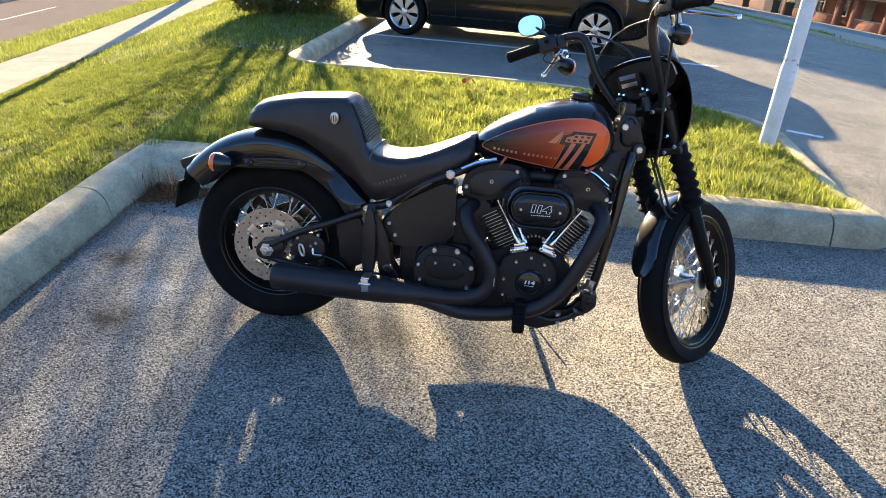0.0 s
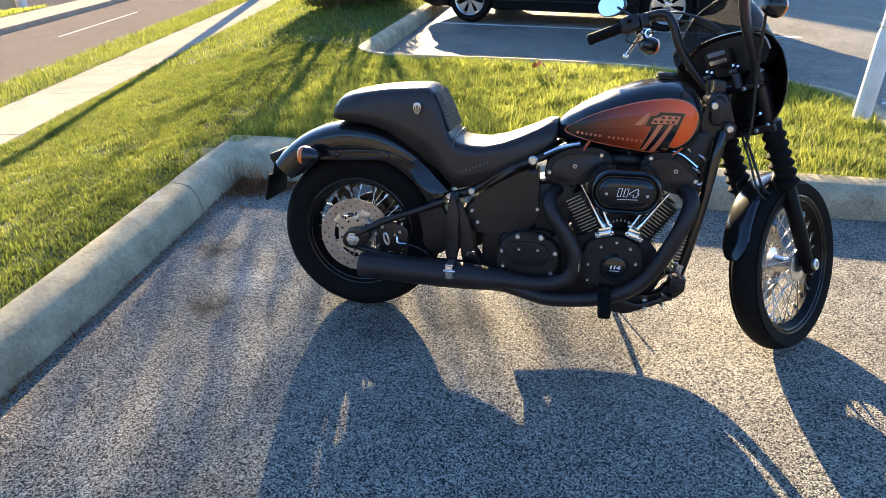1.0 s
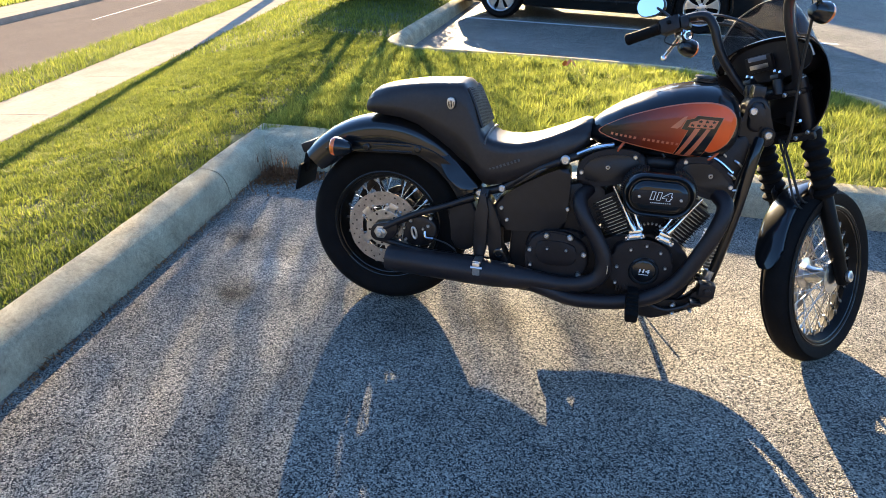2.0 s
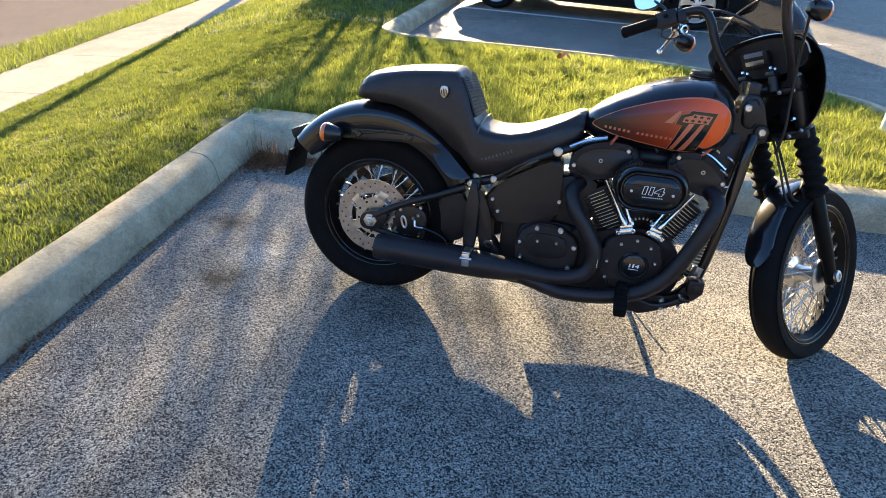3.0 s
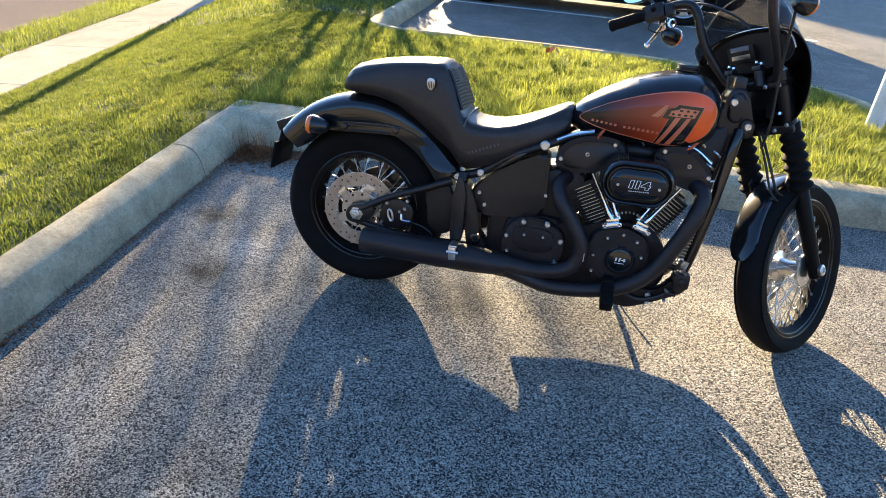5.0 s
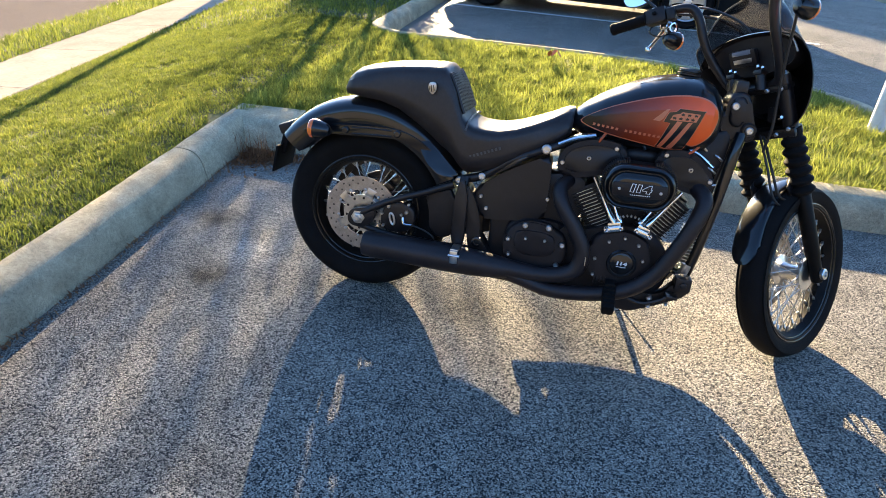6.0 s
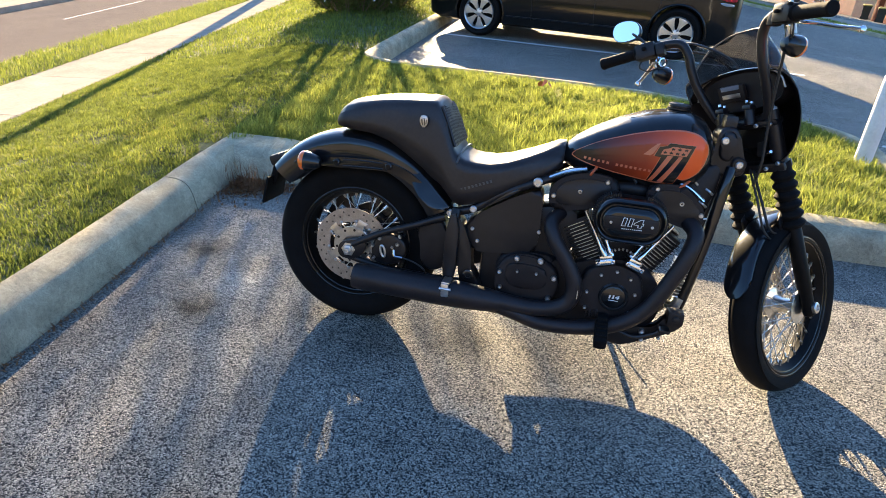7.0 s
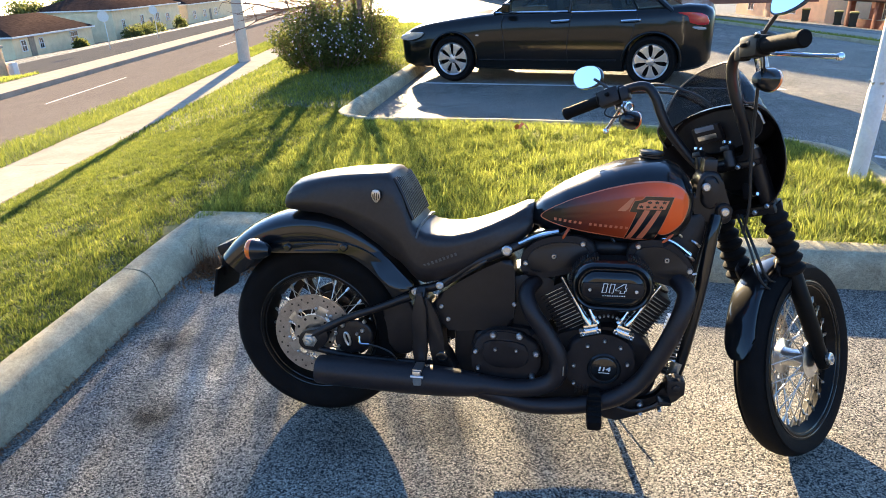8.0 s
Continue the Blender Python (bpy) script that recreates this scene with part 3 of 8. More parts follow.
def painted(p, q, w, z=0.004, label="worn white painted parking stall line"):
    p, q = Vector((*p, 0)), Vector((*q, 0))
    t = (q - p).normalized()
    s = Vector((-t.y, t.x, 0)) * w / 2
    bm = bmesh.new()
    n = 12
    rows = [[bm.verts.new(p + (q - p) * i / n + s * k + Vector((0, 0, z + ground_z(*(p + (q - p) * i / n).to_2d())))) for k in (-1, 1)] for i in range(n + 1)]
    for a, b in zip(rows, rows[1:]):
        bm.faces.new((a[0], a[1], b[1], b[0]))
    tagged(obj("stall_line", bm, M["paint_line"]), label, "road marking", kind="structure")


painted((-1.35, 7.62), (3.6, 7.0), 0.10)
painted((3.36, 3.77), (3.62, 3.62), 0.07)

# ---- the motorcycle: built upright (x ahead, -y its right side), then leaned on its side stand ----
LEAN_ANGLE, STEER, AXLE_X, LEG = 8.2, 50.6, 1.600, 0.084
bike = tagged(empty("motorcycle", pose(0, 0, 0, -LEAN_ANGLE, 0, 0)), "black cruiser motorcycle with orange tank panel leaning on its side stand", "motorcycle")
RAKE, FRONT_DROP = radians(23.3), 0.032          # the turned fork sets the wheel a little lower
fork_dir = Vector((-math.sin(RAKE), 0, math.cos(RAKE)))
steer_base = Vector((AXLE_X + 0.172, 0, 0))
STEERED = Matrix.Translation(steer_base + Vector((0, 0.063, -FRONT_DROP))) @ Matrix.Rotation(radians(STEER), 4, fork_dir) @ Matrix.Translation(-steer_base)
UPPER = Matrix.Translation((1.298, 0.060, 0.985)) @ Matrix.Rotation(radians(46.0), 4, fork_dir) @ Matrix.Translation((-1.32, 0, -1.0))     # fairing and dash
TILT = Matrix.Translation((1.609, 0.085, 0.312)) @ Matrix.Rotation(radians(6.0), 4, Vector((0.636, 0.772, 0))) @ Matrix.Translation((-1.609, -0.085, -0.294))
LEANED = Matrix.Rotation(radians(-LEAN_ANGLE), 4, "X")
ROLLING = LEANED.inverted() @ Matrix.Translation((-0.004, -0.016, -0.012)) @ TILT @ LEANED @ STEERED      # the wheel sits a little straighter than the fork
BARS = Matrix.Translation((1.308, 0.060, 0.985)) @ Matrix.Rotation(radians(42.5), 4, fork_dir) @ Matrix.Translation((-1.32, 0, -1.0))


def P(name, bm, material, parent=bike, label="", angle=35.0, m=None):
    return obj(name, bm, material, parent, label, angle, m)


# -- wheels --
def tyre_profile(R, w, r_in):
    return [(w * 0.36, r_in), (w * 0.42, r_in + 0.012), (w * 0.49, (R + r_in) / 2 - 0.005), (w * 0.5, (R + r_in) / 2 + 0.012), (w * 0.44, R - 0.024), (w * 0.33, R - 0.009), (w * 0.17, R - 0.002),
            (0, R), (-w * 0.17, R - 0.002), (-w * 0.33, R - 0.009), (-w * 0.44, R - 0.024), (-w * 0.5, (R + r_in) / 2 + 0.012), (-w * 0.49, (R + r_in) / 2 - 0.005), (-w * 0.42, r_in + 0.012), (-w * 0.36, r_in)]


def wheel(name, c, R, w, r_rim, hub_r, hub_w, spokes, m, label, waist=0.52):
    c = Vector(c)
    bm = bmesh.new()
    ring(bm, c, (0, 1, 0), [(w * 0.38, r_rim + 0.012), (w * 0.40, r_rim + 0.012), (w * 0.40, r_rim - 0.003), (w * 0.30, r_rim - 0.012), (w * 0.10, r_rim - 0.026), (-w * 0.10, r_rim - 0.026), (-w * 0.30, r_rim - 0.012),
                            (-w * 0.40, r_rim - 0.003), (-w * 0.40, r_rim + 0.012), (-w * 0.38, r_rim + 0.012), (-w * 0.2, r_rim - 0.008), (w * 0.2, r_rim - 0.008)], 72)
    whl = P(name, bm, M["rim"], bike, label, m=m)
    bm = bmesh.new()
    ring(bm, c, (0, 1, 0), tyre_profile(R, w, r_rim + 0.004), 96)
    P("tyre", bm, M["rubber"], whl, "black road tyre with grooved tread", m=m)
    for yy, rr in ((-w * 0.395, r_rim + 0.006), (-w * 0.335, r_rim - 0.007), (w * 0.395, r_rim + 0.006)):
        bm = bmesh.new()
        ring(bm, c, (0, 1, 0), [(yy + 0.0028 * math.cos(a), rr + 0.0028 * math.sin(a)) for a in np.linspace(0, 2 * math.pi, 8, endpoint=False)], 72)
        P("rim_bead", bm, M["gloss"], whl, "raised gloss black rim edge", m=m)
    bm = bmesh.new()
    lathe(bm, c - Vector((0, hub_w / 2, 0)), (0, 1, 0), [(0, hub_r * 0.5), (0, hub_r * 0.8), (0.003, hub_r), (0.014, hub_r), (0.022, hub_r * (waist + 0.08)), (hub_w / 2, hub_r * waist), (hub_w - 0.022, hub_r * (waist + 0.08)), (hub_w - 0.014, hub_r), (hub_w, hub_r), (hub_w, hub_r * 0.5)], 32)
    P("hub", bm, M["alu"], whl, "polished aluminium hub", m=m)
    for i in range(spokes):
        side, lead = (1 if i % 2 else -1), (1 if (i // 2) % 2 else -1)
        a = 2 * math.pi * i / spokes
        b = a + lead * 0.42
        p = c + Vector((math.cos(b) * hub_r * 0.9, side * (hub_w / 2 - 0.006), math.sin(b) * hub_r * 0.9))
        q = c + Vector((math.cos(a) * (r_rim - 0.018), side * w * 0.08, math.sin(a) * (r_rim - 0.018)))
        bm = bmesh.new()
        rod(bm, p, q, 0.0019, 6)
        rod(bm, q - (q - p).normalized() * 0.026, q, 0.0052, 6)
        P("spoke", bm, M["steel"], whl, m=m)
    return whl


def brake_disc(c, r, y, whl, m=None):
    bm = bmesh.new()
    ring(bm, (c[0], y, c[2]), (0, 1, 0), [(0.0025, r), (0.0025, r * 0.63), (-0.0025, r * 0.63), (-0.0025, r)], 64)
    d = P("brake_disc", bm, M["disc"], whl, "worn steel brake disc with drilled holes", m=m)
    for k, (rad, num, off) in enumerate(((0.90, 20, 0), (0.80, 20, 0.16))):
        for i in range(num):
            if k and i % 4 == 0:
                continue
            a = 2 * math.pi * i / num + off
            bm2 = bmesh.new()
            lathe(bm2, (c[0] + math.cos(a) * r * rad, y, c[2] + math.sin(a) * r * rad), (0, -1, 0), [(-0.0032, 0.0036), (0.0032, 0.0036)], 8)
            P("vent_hole", bm2, M["satin"], whl, m=m)
    bm = bmesh.new()
    for i in range(5):
        a0 = 2 * math.pi * i / 5
        pts = [(c[0] + math.cos(a0 + a) * r * q, c[2] + math.sin(a0 + a) * r * q) for a, q in ((-0.42, 0.36), (-0.20, 0.62), (-0.26, 0.74), (0.10, 0.74), (0.12, 0.60), (0.40, 0.36))]
        plate(bm, pts, y - 0.004, y + 0.004, 0.001)
    ring(bm, (c[0], y, c[2]), (0, 1, 0), [(0.006, r * 0.50), (0.006, r * 0.26), (-0.006, r * 0.26), (-0.006, r * 0.50)], 40)
    for i in range(10):
        a = 2 * math.pi * i / 10 + 0.2
        bm2 = bmesh.new()
        lathe(bm2, (c[0] + math.cos(a) * r * 0.655, y - 0.003, c[2] + math.sin(a) * r * 0.655), (0, -1, 0), [(0, 0.0060), (0.004, 0.0060), (0.006, 0.0035)], 10)
        P("rivet", bm2, M["steel"], whl, m=m)
        bm2 = bmesh.new()
        lathe(bm2, (c[0] + math.cos(a) * r * 0.42, y - 0.0055, c[2] + math.sin(a) * r * 0.42), (0, -1, 0), [(0, 0.0052), (0.0012, 0.0052)], 8)
        P("carrier_hole", bm2, M["satin"], whl, m=m)
    P("disc_carrier", bm, M["steel"], whl, "machined steel disc carrier with five arms", m=m)
    return d


REAR, FRONT = (0, 0, 0.323), (AXLE_X, 0, 0.331)
rear_wheel = wheel("rear_wheel", REAR, 0.323, 0.15, 0.212, 0.062, 0.15, 40, None, "satin black rear wheel rim with wire spokes")
brake_disc(REAR, 0.146, -0.092, rear_wheel)
front_wheel = wheel("front_wheel", FRONT, 0.316, 0.098, 0.245, 0.058, 0.108, 48, ROLLING, "satin black front wheel rim with chrome wire spokes", 0.46)
brake_disc(FRONT, 0.150, 0.078, front_wheel, ROLLING)


# -- rear fender: a deep steel guard with a raised bead --
def fender(c, a0, a1, sect, n=48):
    """A mudguard: sect is rows of (y, radius), swept through angles seen from the right side."""
    bm = bmesh.new()
    inner = [(yy * 0.97, rr - 0.006) for yy, rr in reversed(sect)]
    full = list(sect) + inner
    rings = []
    for i in range(n + 1):
        a = a0 + (a1 - a0) * i / n
        rings.append([Vector((c[0] + math.cos(a) * rr, yy, c[2] + math.sin(a) * rr)) for yy, rr in full])
    loft(bm, rings)
    return bm


half = [(0.112, 0.336), (0.113, 0.370), (0.112, 0.396), (0.109, 0.404), (0.101, 0.414), (0.085, 0.425), (0.06, 0.434), (0.03, 0.439)]
SECT_R = [(0.112, 0.318)] + half + [(0, 0.44)] + [(-a, r) for a, r in reversed(half)]
# unseen strip, added to stop light passing between tyre and fender
bm = fender((0, 0, 0.323), radians(139), radians(40), [(0.104, 0.334), (-0.104, 0.334)])
P("fender_liner", bm, M["plastic"], label="dark strip added inside the rear fender to stop light")
P("rear_fender", fender((0, 0, 0.323), radians(140), radians(26), SECT_R), M["gloss"], label="gloss black rear fender", angle=70)
bm = bmesh.new()
plate(bm, rounded([(-0.240, 0.628), (-0.15, 0.652), (-0.064, 0.662), (0.03, 0.668), (0.125, 0.668), (0.20, 0.650), (0.29, 0.592), (0.375, 0.535), (0.355, 0.528), (0.25, 0.580), (0.18, 0.622), (0.125, 0.634), (0.03, 0.630), (-0.064, 0.624), (-0.15, 0.622), (-0.225, 0.612)], 2), -0.124, -0.110, 0.004)
tube(bm, [(-0.040, -0.125, 0.655), (0.03, -0.125, 0.661), (0.112, -0.125, 0.661)], 0.0028, 6)
tube(bm, [(-0.040, -0.125, 0.634), (0.03, -0.125, 0.638), (0.112, -0.125, 0.641)], 0.0028, 6)
P("fender_strut", bm, M["gloss"], label="satin black fender support bar")
bm = bmesh.new()
plate(bm, rounded([(0.20, 0.655), (0.265, 0.635), (0.345, 0.565), (0.385, 0.535), (0.30, 0.522), (0.235, 0.585)], 2), -0.134, -0.122, 0.004)
for v in bm.verts:
    v.co.y += (v.co.z - 0.585) * 0.42
P("fender_bracket", bm, M["gloss"], label="gloss black fender end bracket")
for x, z in ((-0.064, 0.644), (0.134, 0.653)):
    bm = bmesh.new()
    lathe(bm, (x, -0.122, z), (0, -1, 0), [(0, 0.013), (0.010, 0.013), (0.013, 0.009)], 16)
    P("strut_bolt", bm, M["gloss"])

# tail light, plate holder, indicators
bm = bmesh.new()
box(bm, (-0.338, 0, 0.606), (0.05, 0.12, 0.042), 0.012, Matrix.Rotation(radians(-22), 4, "Y"))
P("tail_lamp", bm, M["plastic"], label="black plastic tail lamp housing")
bm = bmesh.new()
box(bm, (-0.366, 0, 0.488), (0.010, 0.175, 0.108), 0.004, Matrix.Rotation(radians(11), 4, "Y"))
box(bm, (-0.347, 0, 0.555), (0.03, 0.08, 0.11), 0.008, Matrix.Rotation(radians(14), 4, "Y"))
P("plate_holder", bm, M["rubber"], label="black number plate holder under the tail")


def indicator(name, c, d, stem, m=None, size=1.0):
    """A bullet turn signal: black shell, amber lens, short stem."""
    c, d = Vector(c), Vector(d).normalized()
    bm = bmesh.new()
    lathe(bm, c, d, [(-0.045 * size, 0.006), (-0.043 * size, 0.016 * size), (-0.03 * size, 0.026 * size), (-0.005 * size, 0.034 * size), (0.014 * size, 0.036 * size), (0.016 * size, 0.033 * size)], 24)
    rod(bm, c, stem, 0.010)
    sh = P(name, bm, M["gloss"], label="black bullet turn signal with amber lens", m=m)
    bm = bmesh.new()
    lathe(bm, c + d * 0.014 * size, d, [(0, 0.0355 * size), (0.010 * size, 0.0352 * size), (0.018 * size, 0.030 * size), (0.024 * size, 0.018 * size), (0.026 * size, 0.002)], 24)
    P("lens", bm, M["amber"], sh, "amber lens", m=m)


indicator("turn_signal", (-0.155, -0.165, 0.643), (-1, -0.05, 0.05), (-0.155, -0.11, 0.645))
indicator("turn_signal", (-0.155, 0.165, 0.643), (-1, 0.05, 0.05), (-0.155, 0.11, 0.645))


# -- seat: one moulded body, high tail, scooped rider's place --
def seat_ring(x, top, bot, wt, wb, crown=0.012):
    r = 0.03
    pts = []
    for s in (-1, 1):
        side = [(wb, bot), (wb + 0.004, bot + (top - bot) * 0.35), (wt + (wb - wt) * 0.25, top - (top - bot) * 0.28), (wt, top - 0.022), (wt - 0.010, top - 0.007), (wt - 0.028, top)]
        pts.append([Vector((x, s * a, z)) for a, z in side])
    mid = [Vector((x, y_, top + crown * (1 - (y_ / (wt - 0.028)) ** 2))) for y_ in np.linspace(-(wt - 0.04), wt - 0.04, 7)]
    return pts[0] + mid + pts[1][::-1]


SEAT = [  # x, top, bottom, half width at top, half width at the lower edge
    (-0.082, 0.800, 0.785, 0.070, 0.080), (-0.072, 0.830, 0.776, 0.088, 0.098), (-0.045, 0.851, 0.772, 0.098, 0.106), (0.0, 0.866, 0.768, 0.103, 0.112), (0.06, 0.879, 0.764, 0.108, 0.117), (0.13, 0.890, 0.745, 0.112, 0.122),
    (0.20, 0.896, 0.706, 0.116, 0.128), (0.26, 0.900, 0.667, 0.119, 0.133), (0.288, 0.899, 0.644, 0.121, 0.136), (0.304, 0.886, 0.633, 0.122, 0.138), (0.320, 0.858, 0.624, 0.125, 0.139), (0.335, 0.830, 0.613, 0.128, 0.141),
    (0.350, 0.786, 0.598, 0.132, 0.143), (0.366, 0.748, 0.580, 0.137, 0.145), (0.385, 0.724, 0.562, 0.141, 0.146), (0.41, 0.712, 0.553, 0.144, 0.147), (0.45, 0.707, 0.562, 0.145, 0.147), (0.50, 0.708, 0.580, 0.143, 0.144), (0.56, 0.722, 0.612, 0.135, 0.138),
    (0.62, 0.745, 0.642, 0.120, 0.126), (0.68, 0.772, 0.675, 0.100, 0.110), (0.725, 0.794, 0.705, 0.082, 0.095), (0.748, 0.796, 0.725, 0.070, 0.082)]
bm = bmesh.new()
loft(bm, [seat_ring(*s) for s in SEAT])
seat = P("seat", bm, M["leather"], label="black vinyl step-up seat with pleated backrest", angle=85)
for k in range(-6, 7):
    yy = k * 0.017
    bm = bmesh.new()
    tube(bm, [(0.303, yy, 0.882), (0.313, yy, 0.871), (0.335, yy * 1.05, 0.830), (0.352, yy * 1.08, 0.790), (0.368, yy * 1.1, 0.752)], 0.0072, 6, 4)
    P("pleat", bm, M["leather"], seat)
bm = bmesh.new()
tube(bm, [(0.385, -0.146, 0.700), (0.390, -0.125, 0.728), (0.392, -0.06, 0.737), (0.392, 0.06, 0.737), (0.390, 0.125, 0.728)], 0.004, 6)
P("piping", bm, M["print_grey"], seat, "seat piping")
bm = bmesh.new()
plate(bm, rounded([(0.240, 0.848), (0.254, 0.853), (0.268, 0.848), (0.269, 0.824), (0.254, 0.806), (0.239, 0.824)], 1), -0.142, -0.133, 0.002)
P("seat_badge", bm, M["steel"], seat, "small silver shield badge")
bm = bmesh.new()
for dx, h_ in ((-0.009, 0.015), (-0.003, 0.024), (0.003, 0.024), (0.009, 0.015)):
    box(bm, (0.254 + dx, -0.1425, 0.830), (0.0028, 0.003, h_), 0.0008)
P("badge_mark", bm, M["satin"], seat)
bm = bmesh.new()
for i in range(9):
    x_ = 0.412 + i * 0.0125
    box(bm, (x_, -0.1490, 0.612 + i * 0.0052), (0.0070, 0.0034, 0.0095), 0.001, Matrix.Rotation(radians(-22), 4, "Y"))
P("seat_print", bm, M["print_grey"], seat, "row of plain grey bars embossed on the seat side")

# -- fuel tank: a teardrop given by its top and bottom line and its width --
TX = [0.735, 0.75, 0.78, 0.84, 0.92, 1.00, 1.08, 1.14, 1.185, 1.215, 1.232]
TT = [0.785, 0.807, 0.836, 0.877, 0.918, 0.948, 0.963, 0.961, 0.941, 0.906, 0.855]
TB = [0.755, 0.738, 0.724, 0.710, 0.700, 0.694, 0.692, 0.698, 0.714, 0.748, 0.800]
TW = [0.030, 0.052, 0.080, 0.113, 0.140, 0.152, 0.155, 0.150, 0.138, 0.112, 0.060]
POW = 2.5


def tank_at(x):
    t, b, w = (float(np.interp(x, TX, q)) for q in (TT, TB, TW))
    return (t + b) / 2 - 0.008, (t - b) / 2, w


def tank_y(x, z, out=0.0):
    zc, h, w = tank_at(x)
    k = min(0.995, abs((z - zc) / h))
    return -(w * (1 - k ** POW) ** (1 / POW)) - out


bm = bmesh.new()
rings = []
for x in np.interp(np.linspace(0, 10, 61), range(11), TX):
    zc, h, w = tank_at(x)
    r_ = []
    for k in range(40):
        a = 2 * math.pi * k / 40
        c_, s_ = math.cos(a), math.sin(a)
        r_.append(Vector((x, w * math.copysign(abs(c_) ** (2 / POW), c_), zc + h * math.copysign(abs(s_) ** (2 / POW), s_))))
    rings.append(r_)
loft(bm, rings)
for _ in range(3):
    bmesh.ops.smooth_vert(bm, verts=bm.verts, factor=0.5, use_axis_x=True, use_axis_y=True, use_axis_z=True)
tank = P("fuel_tank", bm, M["gloss"], label="gloss black teardrop fuel tank", angle=60)
bm = bmesh.new()
lathe(bm, (1.102, 0.0, 0.953), (0.06, 0, 1), [(0, 0.038), (0.005, 0.038), (0.007, 0.033), (0.010, 0.033), (0.012, 0.037), (0.018, 0.036), (0.021, 0.030), (0.021, 0.012), (0.019, 0.006)], 32)
P("filler_cap", bm, M["satin"], tank, "black screw-on filler cap")


def decal(name, pts, out, material, parent, label=""):
    """A thin painted shape (x, z) wrapped on the right flank of the tank."""
    bm = bmesh.new()
    bm.faces.new([bm.verts.new((x, 0, z)) for x, z in pts])
    bmesh.ops.triangulate(bm, faces=bm.faces[:])
    for _ in range(6):
        es = [e for e in bm.edges if e.calc_length() > 0.018]
        if not es:
            break
        bmesh.ops.subdivide_edges(bm, edges=es, cuts=1)
        bmesh.ops.triangulate(bm, faces=[f for f in bm.faces if len(f.verts) > 3])
    for v in bm.verts:
        v.co.y = tank_y(v.co.x, v.co.z, out)
    return P(name, bm, material, parent, label, angle=80)


PANEL = rounded([(0.768, 0.775), (0.815, 0.808), (0.88, 0.842), (0.99, 0.880), (1.09, 0.898), (1.155, 0.892), (1.192, 0.866), (1.203, 0.832), (1.190, 0.785), (1.163, 0.752), (1.135, 0.738), (1.116, 0.748), (1.100, 0.724), (1.05, 0.720), (1.00, 0.728), (0.93, 0.737), (0.85, 0.748), (0.79, 0.763)], 2)
mid_ = (1.0, 0.81)
decal("tank_pinstripe", [(mid_[0] + (x - mid_[0]) * 1.018, mid_[1] + (z - mid_[1]) * 1.05) for x, z in PANEL], 0.0012, M["orange_line"], tank, "thin pale orange outline of the tank panel")
decal("tank_panel", PANEL, 0.0020, M["orange"], tank, "orange painted panel on the tank flank")
ONE = [(1.033, 0.811), (1.045, 0.842), (1.067, 0.847), (1.076, 0.857), (1.156, 0.855), (1.142, 0.816), (1.111, 0.722), (1.024, 0.722), (1.056, 0.809)]
decal("tank_numeral", [(1.090 + (x - 1.090) * 1.05, 0.790 + (z - 0.790) * 1.02) for x, z in ONE], 0.0026, M["orange_line"], tank, "pale edge round the black numeral one")
decal("tank_numeral", ONE, 0.0034, M["gloss"], tank, "black numeral one with orange stripes")
for q in ([(1.0735, 0.817), (1.0907, 0.817), (1.0435, 0.7238), (1.0290, 0.7238)], [(1.1090, 0.817), (1.1226, 0.817), (1.0765, 0.7238), (1.0580, 0.7238)],
          [(1.051, 0.819), (1.0575, 0.836), (1.078, 0.842), (1.0845, 0.8476), (1.143, 0.8453), (1.1325, 0.819)]):
    decal("numeral_stripe", q, 0.0042, M["orange_line"], tank)
for cx, cz in ((1.0876, 0.8400), (1.108, 0.8400), (1.129, 0.8398), (1.064, 0.8268), (1.083, 0.8268), (1.103, 0.8266), (1.121, 0.8264)):
    decal("numeral_star", [(cx + math.cos(t_) * r_, cz + math.sin(t_) * r_) for t_, r_ in ((math.pi / 2 + k * math.pi / 5, 0.0062 if k % 2 == 0 else 0.0026) for k in range(10))], 0.0050, M["gloss"], tank)
# a reflection in the gloss paint, laid on as a pale decal
decal("tank_flash", [(0.998, 0.812), (1.036, 0.851), (1.046, 0.853), (1.030, 0.820), (1.020, 0.811)], 0.0028, M["orange_line"], tank, "pale orange reflection painted on the tank flank")
for i in range(15):
    cx, cz = 0.813 + i * 0.0150, 0.770 - i * 0.00075
    if i != 6:
        decal("tank_bar", [(cx, cz - 0.0042), (cx + 0.0080, cz - 0.0046), (cx + 0.0090, cz + 0.0038), (cx + 0.001, cz + 0.0042)], 0.0028, M["orange_line"], tank)

# -- frame: backbone rails, down tubes, neck --
for sgn in (-1, 1):
    bm = bmesh.new()
    tube(bm, [(1.300, sgn * 0.050, 0.785), (1.287, sgn * 0.07, 0.715), (1.258, sgn * 0.085, 0.480), (1.220, sgn * 0.09, 0.270), (1.175, sgn * 0.09, 0.185), (1.05, sgn * 0.09, 0.150), (0.80, sgn * 0.09, 0.145), (0.52, sgn * 0.09, 0.160)], 0.0185, 14)
    P("down_tube", bm, M["gloss"], label="gloss black frame down tube")
    bm = bmesh.new()
    tube(bm, [(0.365, sgn * 0.125, 0.515), (0.46, sgn * 0.130, 0.545), (0.555, sgn * 0.125, 0.612), (0.672, sgn * 0.110, 0.665), (0.80, sgn * 0.07, 0.715), (1.0, sgn * 0.045, 0.78), (1.25, sgn * 0.035, 0.84)], 0.0155, 12)
    P("frame_rail", bm, M["satin"], label="satin black frame rail under the seat")
